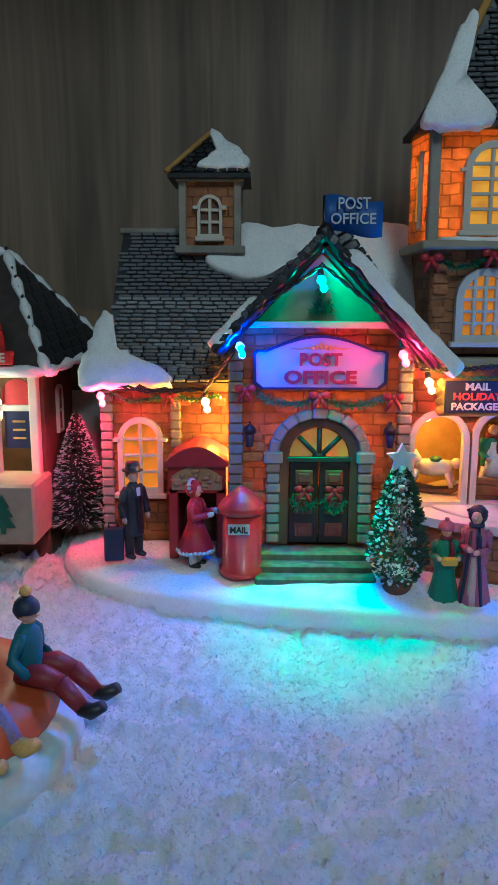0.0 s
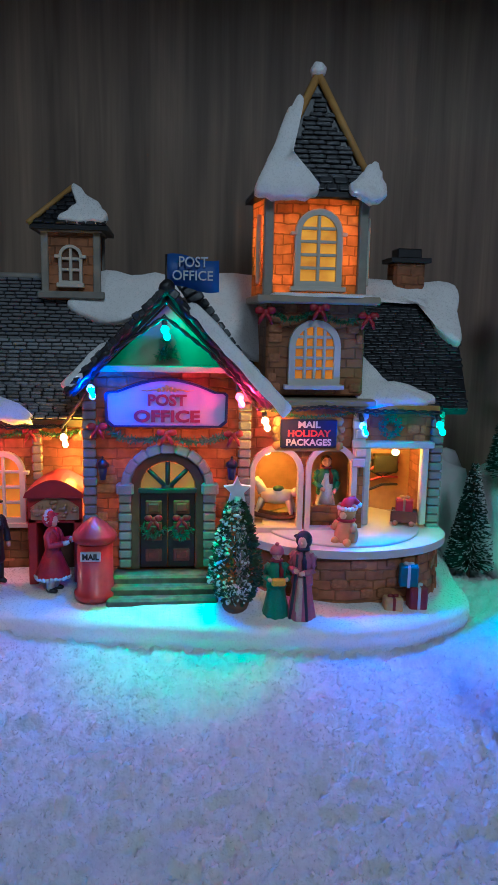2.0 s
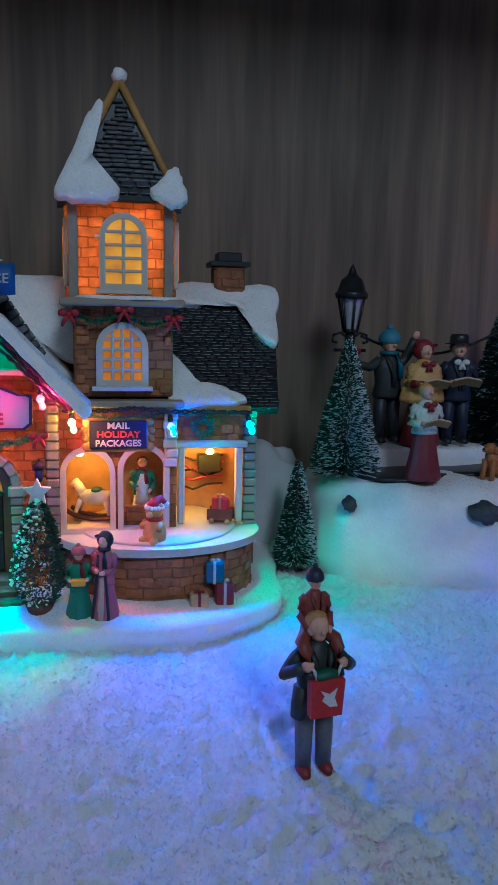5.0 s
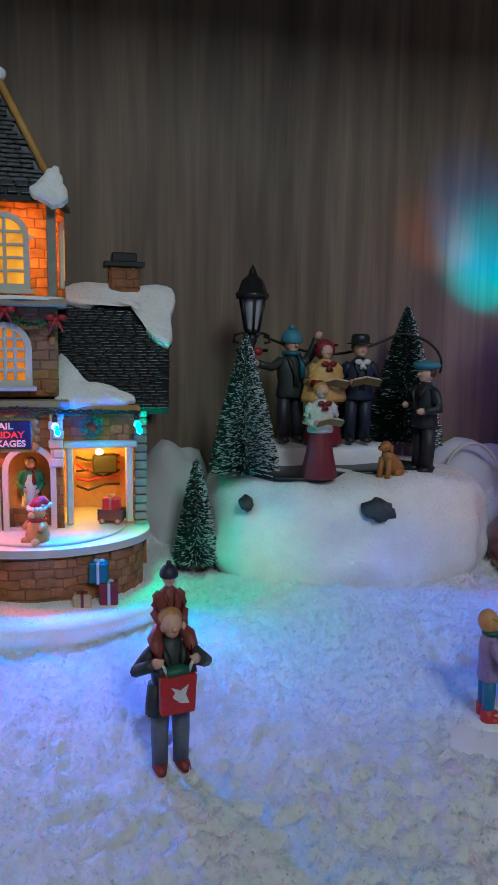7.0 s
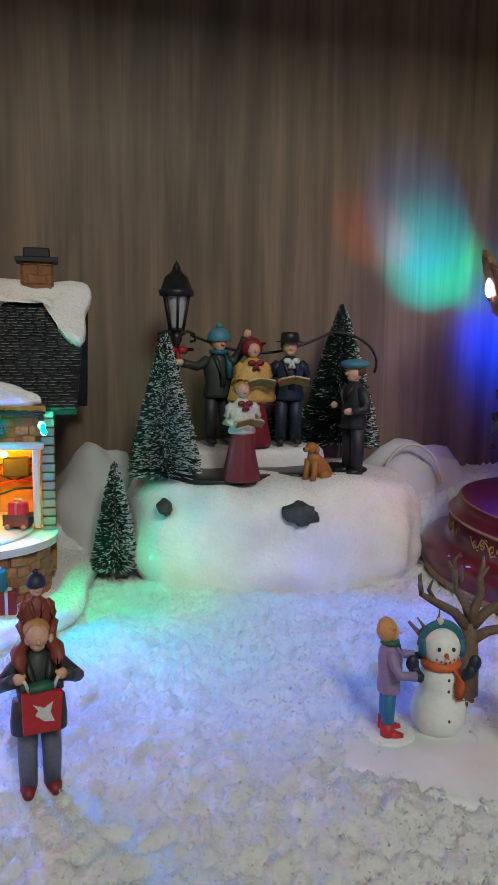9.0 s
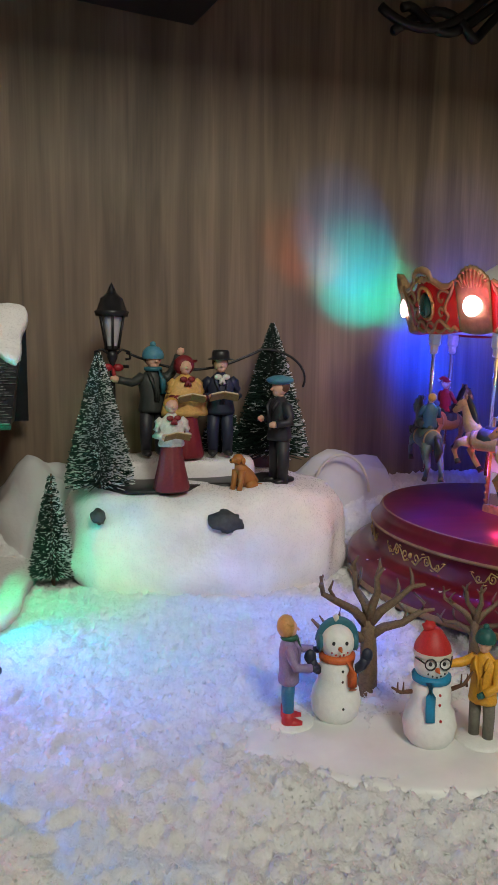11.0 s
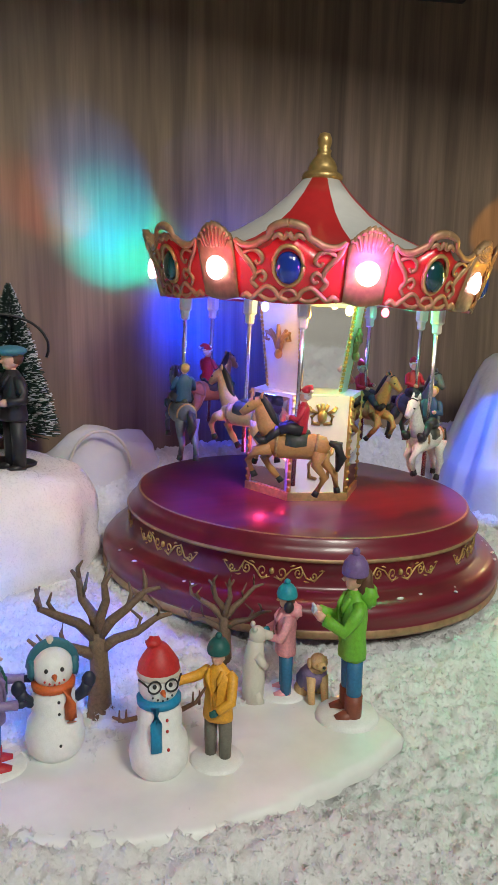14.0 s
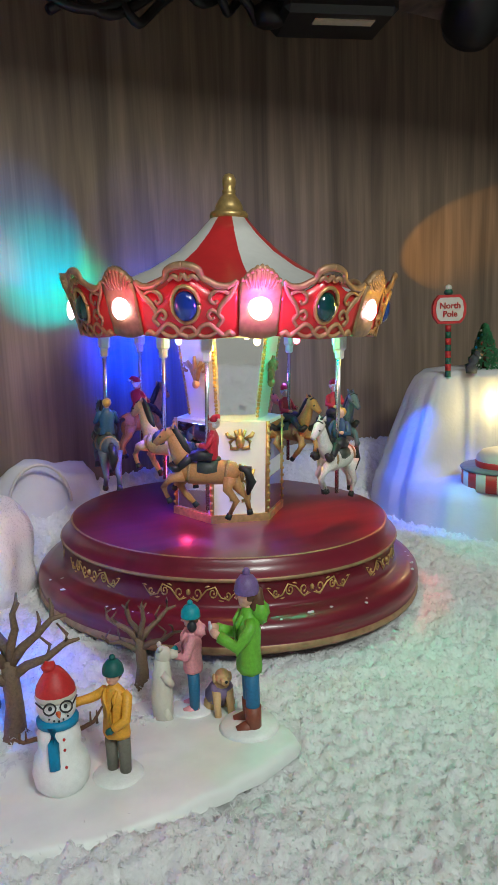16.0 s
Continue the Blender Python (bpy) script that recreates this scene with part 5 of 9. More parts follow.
    for nm, c, sz, k in (("inner_floor", (0.115, 0.352, 0.0495), (0.094, 0.042, 0.003), "cream"), ("inner_ceiling", (0.115, 0.352, 0.1115), (0.094, 0.042, 0.003), "ochre"), ("partition", (0.1225, 0.352, 0.080), (0.002, 0.036, 0.060), "ochre")):
        b = Build()
        b.box(c, sz, k, 0.1)
        part(nm, b, k, house)
    R = random.Random(3)
    for i in range(5):
        w = Build()
        z = 0.066 + i * 0.004
        w.tube([(0.131, 0.366, z), (0.137, 0.364, z + R.uniform(-0.004, 0.004)), (0.145, 0.366, z + R.uniform(-0.004, 0.004)), (0.154, 0.368, z)], 0.0007, "red" if i % 2 else "black", 6)
        part("wire", w, "black", house)
    w = Build()
    w.box((0.146, 0.366, 0.078), (0.013, 0.006, 0.010), "black")
    part("battery_box", w, "black", house, "dark battery box inside")
    b = Build()
    b.plate([(0.0965, 0.0515), (0.1205, 0.0515), (0.1205, 0.092), (0.0965, 0.092)], 0.344, 0.346, "ochre")
    part("back_board", b, "ochre", house, "ochre board behind the shopkeeper")
    b = Build()
    b.box((0.1085, 0.3335, 0.0575), (0.0215, 0.0030, 0.0110), "stone", 0.15)
    part("low_wall", b, "stone", house)
    for x in (0.078, 0.142):
        c = Build()
        c.ball((x, 0.335, 0.0895), 0.0021, "led_warm", 8, 6, (1, 1, 0.8))
        part("led_bulb", c, "led_warm", house)
    # counter and brick drum
    n = 28
    arc = [(0.1165 + 0.0500 * math.cos(math.pi + math.pi * i / n), 0.331 + 0.0355 * math.sin(math.pi + math.pi * i / n)) for i in range(n + 1)]
    b = Build()
    pts = arc + [(0.1665, 0.345), (0.0665, 0.345)]
    vs = [(x, y, 0.0515) for x, y in pts] + [(x, y, 0.0478) for x, y in pts]
    k = len(pts)
    b.add(vs, [list(range(k)), list(range(k, 2 * k))[::-1]] + [[i, (i + 1) % k, k + (i + 1) % k, k + i] for i in range(k)], "white", False)
    part("counter", b, "white", house, "white curved shop counter")
    b = Build()
    b.lathe([(0.0, 0.0528), (0.0385, 0.0528), (0.0390, 0.0522), (0.0390, 0.0514), (0.0, 0.0512)], "white", 48, (0.1165, 0.3400, 0))
    part("turntable", b, "white", house, "white turntable let into the counter")
    b = Build()
    pts = [(0.1165 + (x - 0.1165) * 0.93, 0.331 + (y - 0.331) * 0.90) for x, y in arc]
    vs = [(x, y, 0.0476) for x, y in pts] + [(x, y, 0.020) for x, y in pts]
    k = len(pts)
    b.add(vs, [[i, i + 1, k + i + 1, k + i] for i in range(k - 1)] + [list(range(k))], "stone_dark", False)
    drum = part("drum_wall", b, "stone_dark", house, "curved stone wall under the counter")
    for row in range(5):
        i = 0.5 * (row % 2)
        while i < 17:
            w = math.pi + math.pi * (i + 0.5) / 17
            if RR.random() > 0.62:
                piece("brick", UNIT_DARK, drum, Matrix.Translation((0.1165 + 0.0465 * math.cos(w), 0.331 + 0.0322 * math.sin(w), 0.0262 + row * 0.0046)) @ pose(0, 0, 0, 0, 0, math.degrees(w) + 90) @ Matrix.Diagonal((0.0072 * RR.uniform(0.8, 1.1), 0.0014, 0.0042, 1)))
            i += 1
    # right roof
    b = Build()
    q = [Vector((0.118, 0.3325, 0.111)), Vector((0.1765, 0.3325, 0.111)), Vector((0.1840, 0.385, 0.1705)), Vector((0.118, 0.385, 0.1705))]
    n = Vector((0, -0.75, 0.66)) * 0.004
    vs = q + [p - n for p in q]
    b.add(vs, [[0, 1, 2, 3], [7, 6, 5, 4], [0, 4, 5, 1], [1, 5, 6, 2], [3, 2, 6, 7]], "slate", False)
    b.add([(0.1765, 0.3325, 0.111), (0.184, 0.386, 0.1705), (0.1765, 0.428, 0.104)], [[0, 1, 2]], "slate", False)
    rr = part("roof", b, "slate", house, "black slate roof of the right wing")
    F = roof_frame(q[0], q[1], q[3])
    ln = (q[3] - q[0]).length
    shingles(rr, F, lambda x, y: 0.004 < x < 0.0565 + 0.0075 * y / ln, 0.07, ln - 0.012, 0.0062, 0.0020, 0.0004, gap=0.0003, flat=0.92)
    sb = Build()
    sb.puff([(0.008, 0.070), (0.022, 0.066), (0.032, 0.074), (0.045, 0.069), (0.0495, 0.061), (0.0505, 0.050), (0.056, 0.042), (0.0625, 0.041), (0.0655, 0.062), (0.068, 0.0805), (0.045, 0.083), (0.012, 0.0825)], F, 0.0042, "glit", 0.25)
    part("snow_cap", sb, "glit", rr, "glittering snow along the ridge")
    sb = Build()
    sb.puff([(0.005, 0.001), (0.022, 0.0), (0.040, 0.002), (0.041, 0.006), (0.030, 0.012), (0.017, 0.017), (0.010, 0.028), (0.005, 0.033), (0.003, 0.016)], F, 0.0040, "glit", 0.25)
    part("snow_cap", sb, "glit", rr)
    b = Build()
    b.box((0.1585, 0.387, 0.177), (0.017, 0.015, 0.016), "stone_dark", 0.1)
    ch = part("chimney", b, "stone_dark", house, "brown stone chimney with a dark cap")
    b = Build()
    b.box((0.1585, 0.387, 0.1855), (0.022, 0.019, 0.0026), "black")
    b.box((0.1585, 0.387, 0.1892), (0.0135, 0.012, 0.0052), "black")
    part("chimney_cap", b, "black", ch)
    garland(house, [(0.080, 0.326, 0.1105), (0.092, 0.325, 0.1080), (0.106, 0.325, 0.1085), (0.120, 0.325, 0.1105), (0.130, 0.330, 0.1090), (0.142, 0.331, 0.1110), (0.160, 0.330, 0.1085)], 0.0013)
    # black led wire looped along the eaves
    wires = ([(-0.066, 0.343, 0.1035), (-0.045, 0.340, 0.1000), (-0.019, 0.338, 0.1010), (-0.006, 0.318, 0.1180), (-0.003, 0.3115, 0.1260)],
             [(-0.003, 0.311, 0.126), (0.010, 0.308, 0.1400), (0.029, 0.3085, 0.1530), (0.048, 0.308, 0.1385), (0.062, 0.311, 0.1240), (0.071, 0.319, 0.1130)],
             [(0.071, 0.320, 0.1120), (0.090, 0.3225, 0.1118), (0.104, 0.3235, 0.1130), (0.121, 0.3225, 0.1112), (0.140, 0.3285, 0.1105), (0.162, 0.3285, 0.1100)])
    for pts in wires:
        w = Build()
        for lift in (0.0, 0.0014):
            run = []
            for i in range(len(pts) - 1):
                for q in range(8):
                    run.append(Vector(pts[i]).lerp(Vector(pts[i + 1]), q / 8) + Vector((0, -0.0006 * math.sin(q * 1.6 + lift * 900), 0.0008 * math.sin(q * 1.57 + i + lift * 2200))))
            w.tube(run + [pts[-1]], 0.00055, "plasticblack", 6)
        part("led_wire", w, "plasticblack", house, "twisted black led wire")
    # leds
    for place, color, _ in BULBS:
        led(house, place, {GREEN: "led_green", BLUE: "led_blue", RED: "led_red", WARM: "led_warm"}[color])


post_office()


# ---------- figurines ----------
def loft(b, rings, key, n=10, folds=0, depth=0.0):
    """Stacked ellipses: (x, y, z, rx, ry). folds: ridges of cloth round the form, deepest at its hem."""
    n = max(n, folds * 4)
    vs, fs = [], []
    for i, (x, y, z, rx, ry) in enumerate(rings):
        q = depth * (1 - i / (len(rings) - 1))
        for j in range(n):
            w = 2 * math.pi * j / n
            k = 1 + q * (math.cos(folds * w) + 0.5 * math.cos((folds - 3) * w + 1.0)) if folds else 1
            vs.append((x + rx * k * math.cos(w), y + ry * k * math.sin(w), z))
    for i in range(len(rings) - 1):
        for j in range(n):
            k = (j + 1) % n
            fs.append([i * n + j, i * n + k, (i + 1) * n + k, (i + 1) * n + j])
    fs += [list(range(n))[::-1], [(len(rings) - 1) * n + j for j in range(n)]]
    b.add(vs, fs, key)


def figure_mesh(coat, legs, shoes, hair, hat=None, hatkey="", scarf="", skirt="", coat_low=0.42, arms=None, glove="skin", book=False, tails=0.0,
                stand="", wide=1.0, sit=False, at=(0, 0, 0), b=None, s=1.0, extra=None, bow_key=""):
    """A small painted figurine one unit high, facing -y."""
    own = Build()
    hip, sh = 0.46, 0.78
    if stand:
        own.lathe([(0.0, 0.0), (0.17, 0.0), (0.18, 0.02), (0.15, 0.045), (0.0, 0.05)], stand, 16)
    if sit:
        for k in (-1, 1):
            own.tube([(k * 0.07, 0.02, 0.44), (k * 0.10, -0.14, 0.47), (k * 0.10, -0.27, 0.42)], [0.085, 0.085, 0.07], legs, 8)
            own.tube([(k * 0.10, -0.27, 0.43), (k * 0.11, -0.37, 0.32), (k * 0.11, -0.44, 0.24)], [0.07, 0.06, 0.05], legs, 8)
            own.tube([(k * 0.11, -0.42, 0.25), (k * 0.12, -0.50, 0.24), (k * 0.12, -0.58, 0.30)], [0.055, 0.06, 0.045], shoes, 8)
    elif skirt:
        loft(own, [(0, 0, 0.0, 0.16 * wide, 0.14), (0, 0, 0.03, 0.17 * wide, 0.15), (0, 0, 0.25, 0.13 * wide, 0.11), (0, 0, 0.46, 0.10, 0.085), (0, 0, 0.54, 0.09, 0.075)], skirt, 16, 11, 0.055)
    else:
        for k in (-1, 1):
            own.tube([(k * 0.062, 0, 0.04), (k * 0.064, 0.004, 0.24), (k * 0.056, 0, hip + 0.02)], [0.046, 0.052, 0.058], legs, 10)
            own.tube([(k * 0.064, 0.035, 0.028), (k * 0.068, -0.02, 0.035), (k * 0.074, -0.085, 0.024)], [0.036, 0.045, 0.026], shoes, 8, (1, 0.85))
    loft(own, [(0, 0, coat_low, 0.118 * wide, 0.088), (0, 0, coat_low + 0.03, 0.125 * wide, 0.092), (0, 0, 0.56, 0.108 * wide, 0.082), (0, 0.002, 0.68, 0.125 * wide, 0.088),
               (0, 0.004, 0.755, 0.112 * wide, 0.076), (0, 0.004, 0.80, 0.066, 0.055), (0, 0, 0.835, 0.036, 0.036)], coat, 14, 7, 0.03)
    if not (skirt or sit):
        # lapels and a belt line
        for k in (-1, 1):
            own.tube([(k * 0.012, -0.086, coat_low + 0.10), (k * 0.018, -0.092, 0.62), (k * 0.045, -0.086, 0.74), (k * 0.058, -0.045, 0.80)], [0.010, 0.014, 0.020, 0.014], coat, 6)
    for i, k in enumerate((-1, 1)):
        el, ha = (arms[i] if arms else ((k * 0.17, 0.0, 0.60), (k * 0.16, -0.05, 0.44)))
        el, ha = Vector(el), Vector(ha)
        own.tube([(k * 0.088, 0, sh - 0.005), (k * 0.122, 0.0, sh - 0.045), Vector((k * 0.122, 0, sh - 0.05)).lerp(el, 0.55), el, el.lerp(ha, 0.45), el.lerp(ha, 0.78)], [0.036, 0.044, 0.041, 0.041, 0.036, 0.040], coat, 9)
        d = (ha - el).normalized()
        own.tube([el.lerp(ha, 0.76), ha - d * 0.005, ha + d * 0.030], [0.024, 0.030, 0.016], glove, 8, (0.8, 1.1))
        own.tube([ha - d * 0.012, ha + d * 0.012 + Vector((-k * 0.022, 0, 0.014))], [0.012, 0.009], glove, 6)
    own.tube([(0, 0, 0.80), (0, 0, 0.86)], 0.032, "skin", 8)
    # head: skull, jaw and nose in one plain form, with a shell of hair behind
    own.ball((0, -0.002, 0.912), 0.070, "skin", 14, 10, (0.88, 0.98, 1.05))
    own.ball((0, -0.020, 0.872), 0.046, "skin", 10, 8, (0.92, 0.95, 0.95))
    own.tube([(0, -0.066, 0.915), (0, -0.083, 0.893)], [0.008, 0.013], "skin", 6)
    own.ball((0, 0.022, 0.930), 0.074, hair, 14, 9, (0.98, 0.88, 0.98), 0.18)
    if scarf:
        own.lathe([(0.050, 0.805), (0.078, 0.815), (0.074, 0.845), (0.048, 0.85)], scarf, 12)
        own.tube([(0.03, -0.07, 0.82), (0.045, -0.10, 0.72), (0.05, -0.098, 0.60)], [0.022, 0.028, 0.026], scarf, 6, (1, 0.5))
    if bow_key:
        for k in (-1, 1):
            own.ball((k * 0.035, -0.085, 0.79), 0.032, bow_key, 8, 6, (1.1, 0.5, 0.9))
            own.tube([(0, -0.09, 0.785), (k * 0.02, -0.095, 0.72)], [0.012, 0.018], bow_key, 6)
    if hat == "top":
        own.lathe([(0.0, 0.955), (0.114, 0.958), (0.116, 0.966), (0.080, 0.970), (0.076, 1.030), (0.066, 1.052), (0.0, 1.058)], hatkey, 16)
    elif hat == "beanie":
        own.lathe([(0.086, 0.925), (0.091, 0.945), (0.088, 0.968), (0.078, 1.00), (0.050, 1.035), (0.0, 1.05)], hatkey, 14)
        own.ball((0, 0.0, 1.06), 0.028, hatkey, 8, 6)
    elif hat == "beret":
        own.ball((0.0, 0.0, 0.985), 0.105, hatkey, 12, 7, (1.05, 1.1, 0.45))
    elif hat == "bonnet":
        own.ball((0, 0.03, 0.925), 0.098, hatkey, 12, 8, (0.98, 0.85, 1.05))
        own.lathe([(0.085, 0), (0.105, 0.02), (0.1, 0.03)], hatkey, 12, (0, -0.03, 0.95), a0=0, a1=180)
    elif hat == "santa":
        own.lathe([(0.088, 0.945), (0.090, 0.965)], "white", 12)
        own.tube([(0, 0, 0.96), (0.0, 0.03, 1.02), (0.04, 0.06, 1.05), (0.09, 0.08, 1.02)], [0.085, 0.062, 0.036, 0.02], hatkey, 10)
        own.ball((0.1, 0.085, 1.0), 0.028, "white", 8, 6)
    if book:
        for k in (-1, 1):
            R = Euler((-0.75, 0, 0)).to_matrix().to_4x4() @ Euler((0, k * 0.28, 0)).to_matrix().to_4x4()
            own.box((k * 0.058, -0.195, 0.618), (0.118, 0.090, 0.016), "page", 0.15, R)
            own.box((k * 0.060, -0.203, 0.606), (0.126, 0.098, 0.008), "cover", 0.15, R)
    if extra:
        extra(own)
    if b is None:
        return own
    for f, k, sm in zip(own.f, own.k, own.s):
        b.f.append([i + len(b.v) for i in f])
        b.k.append(k)
        b.s.append(sm)
    b.v += [tuple(Vector(p) * s + Vector(at)) for p in own.v]
    return b


for args in (("page", 0.60, 0.52, 0.36), ("cover", 0.30, 0.20, 0.07), ("charcoal", 0.022, 0.022, 0.028), ("darkcoat", 0.030, 0.035, 0.032), ("teal", 0.03, 0.13, 0.17),
             ("navycloth", 0.018, 0.024, 0.050), ("mustard", 0.66, 0.41, 0.12), ("winered", 0.20, 0.018, 0.025), ("blond", 0.55, 0.30, 0.06), ("brownhair", 0.10, 0.045, 0.02),
             ("shirtwhite", 0.66, 0.66, 0.64), ("robe", 0.17, 0.022, 0.03), ("capblue", 0.07, 0.22, 0.30), ("greytrouser", 0.13, 0.14, 0.16), ("bagred", 0.42, 0.02, 0.02),
             ("rust", 0.20, 0.045, 0.03), ("lilac", 0.24, 0.18, 0.33), ("bluejean", 0.03, 0.14, 0.28), ("bootred", 0.42, 0.02, 0.03), ("tan", 0.50, 0.26, 0.09), ("yellowcoat", 0.72, 0.36, 0.03),
             ("greengrey", 0.16, 0.15, 0.12), ("greenhat", 0.012, 0.10, 0.09), ("pinkcoat", 0.78, 0.34, 0.38), ("turquoise", 0.03, 0.30, 0.36), ("limegreen", 0.16, 0.42, 0.03), ("violet", 0.16, 0.10, 0.26),
             ("bootbrown", 0.19, 0.055, 0.03), ("orangecloth", 0.62, 0.13, 0.03), ("scarfblue", 0.02, 0.24, 0.45), ("boygreen", 0.04, 0.20, 0.12), ("dogbrown", 0.35, 0.14, 0.03), ("horsetan", 0.48, 0.24, 0.09),
             ("horsecream", 0.66, 0.44, 0.22), ("horsegrey", 0.10, 0.115, 0.14), ("horsewhite", 0.76, 0.74, 0.70), ("mane", 0.02, 0.02, 0.022), ("saddle", 0.05, 0.06, 0.05), ("rider_red", 0.45, 0.02, 0.04),
             ("rider_blue", 0.03, 0.08, 0.16), ("mauve", 0.36, 0.11, 0.17), ("doggold", 0.62, 0.41, 0.19), ("knitgreen", 0.02, 0.10, 0.06), ("orangetube", 0.55, 0.10, 0.025), ("icebase", 0.60, 0.68, 0.70)):
    paint(*args)


def stand_up(name, own, x, y, z, h, rz, label, category="figurine", group="village figurines", lean=0, stout=1.15):
    me = own.data(name, "skin")
    ob = new(name, me)
    ob.matrix_basis = pose(x, y, z, lean, 0, rz) @ Matrix.Diagonal((h * stout, h * stout, h, 1))
    return tagged(ob, label, category, group)


FRONT = (((-0.15, -0.02, 0.60), (-0.10, -0.17, 0.60)), ((0.15, -0.02, 0.60), (0.10, -0.17, 0.60)))

# people moulded on the post office plinth
stand_up("gentleman_figurine", figure_mesh("charcoal", "charcoal", "black", "brownhair", "top", "black", coat_low=0.25, extra=lambda o: o.box((0, -0.088, 0.74), (0.05, 0.01, 0.09), "shirtwhite")), -0.050, 0.328, 0.0275, 0.041, 50, "gentleman figurine in a black coat and top hat", stout=1.0)
b = Build()
b.box((0, 0, 0.0075), (0.0085, 0.0042, 0.015), "navycloth")
b.tube([(-0.002, 0, 0.015), (-0.002, 0, 0.017), (0.002, 0, 0.017), (0.002, 0, 0.015)], 0.0005, "black", 6)
solo("suitcase", b, "navycloth", "small navy suitcase standing on the snow", "suitcase", m=pose(-0.0585, 0.3255, 0.0268, 0, 0, 15))


def fur_coat(o):
    loft(o, [(0, 0, 0.20, 0.21, 0.19), (0, 0, 0.24, 0.215, 0.195), (0, 0, 0.38, 0.155, 0.14), (0, 0, 0.52, 0.10, 0.09)], "rider_red", 16, 9, 0.05)
    R = random.Random(2)
    for i in range(26):
        w = i * 0.2417
        o.ball((0.208 * math.cos(w), 0.19 * math.sin(w), 0.205 + R.uniform(-0.01, 0.01)), 0.028, "shirtwhite", 6, 5, (1, 1, 0.9), 0.5)
    for i in range(12):
        w = i * 0.52
        o.ball((0.078 * math.cos(w), 0.03 + 0.02 * math.sin(w), 0.945 + 0.075 * math.sin(w)), 0.026, "shirtwhite", 6, 5, (1, 1, 1), 0.5)
    o.box((0.02, -0.27, 0.70), (0.10, 0.006, 0.07), "shirtwhite")


stand_up("lady_figurine", figure_mesh("rider_red", "shirtwhite", "black", "rider_red", "bonnet", "rider_red", scarf="", glove="shirtwhite", extra=fur_coat, arms=(((-0.15, -0.05, 0.62), (-0.05, -0.22, 0.66)), ((0.15, -0.05, 0.62), (0.07, -0.22, 0.68)))),
         -0.0220, 0.3200, 0.0265, 0.037, 68, "figurine in a red coat with white fur trim posting a letter", stout=1.05)
stand_up("boy_figurine", figure_mesh("boygreen", "boygreen", "black", "brownhair", "beanie", "mauve", scarf="winered", arms=FRONT, skirt="boygreen", extra=lambda o: o.box((0, -0.19, 0.58), (0.17, 0.09, 0.10), "yellowcoat", 0.2)), 0.0782, 0.2925, 0.0235, 0.031, 0, "boy figurine in a green coat holding a parcel")


def long_cloak(o):
    loft(o, [(0, -0.04, 0.0, 0.09, 0.12), (0, -0.035, 0.25, 0.06, 0.095), (0, -0.03, 0.52, 0.04, 0.07)], "cloakfront", 12)
    for k in (-1, 1):
        o.tube([(k * 0.10, -0.115, 0.01), (k * 0.075, -0.10, 0.28), (k * 0.05, -0.085, 0.55), (k * 0.04, -0.085, 0.78)], [0.02, 0.018, 0.016, 0.014], "navycloth", 6)


paint("cloakfront", 0.55, 0.38, 0.33)
stand_up("woman_figurine", figure_mesh("mauve", "mauve", "black", "brownhair", "bonnet", "navycloth", skirt="mauve", scarf="navycloth", extra=long_cloak, arms=(((-0.13, -0.03, 0.6), (-0.03, -0.14, 0.60)), ((0.13, -0.03, 0.6), (0.03, -0.14, 0.58)))), 0.0893, 0.2905, 0.0225, 0.0390, -25, "woman figurine in a long mauve cloak and bonnet", stout=1.0)
stand_up("shopkeeper_figurine", figure_mesh("boygreen", "boygreen", "black", "brownhair", scarf="winered", arms=(((-0.15, -0.02, 0.6), (-0.06, -0.13, 0.52)), ((0.15, -0.02, 0.6), (0.08, -0.16, 0.5))), skirt="shirtwhite", extra=lambda o: loft(o, [(0, -0.035, 0.30, 0.105, 0.105), (0, -0.03, 0.50, 0.095, 0.085), (0, -0.03, 0.68, 0.070, 0.072), (0, -0.025, 0.75, 0.05, 0.06)], "shirtwhite", 12)), 0.1085, 0.3390, 0.0535, 0.0335, 0, "shopkeeper figurine in a white apron behind the arch")


def letter_box():
    x, y = -0.002, 0.312
    t = thing("post_box", pose(x, y, 0.0265), "round red pillar post box with a domed lid", "post box")
    b = Build()
    b.lathe([(0.0, 0), (0.0092, 0), (0.0095, 0.003), (0.0082, 0.004), (0.0080, 0.027), (0.0, 0.027)], "red", 24)
    part("pillar", b, "red", t, world_place=False)
    b = Build()
    b.lathe([(0.0084, 0.0262), (0.0096, 0.0270), (0.0099, 0.0290), (0.0094, 0.0302), (0.0055, 0.0342), (0.0014, 0.0372), (0.0, 0.0374)], "red", 24)
    part("lid", b, "red", t, "red domed lid", world_place=False)
    b = Build()
    b.box((-0.001, -0.0086, 0.0215), (0.0088, 0.0016, 0.0042), "letter")
    p = part("plate", b, "letter", t, "worn grey plate reading MAIL", world_place=False)
    o = words("MAIL", 0.0036, "black", p, Matrix(), 0.0001, width=0.0072)
    o.matrix_parent_inverse = Matrix()
    o.matrix_basis = pose(-0.001, -0.0096, 0.0215) @ UP


letter_box()


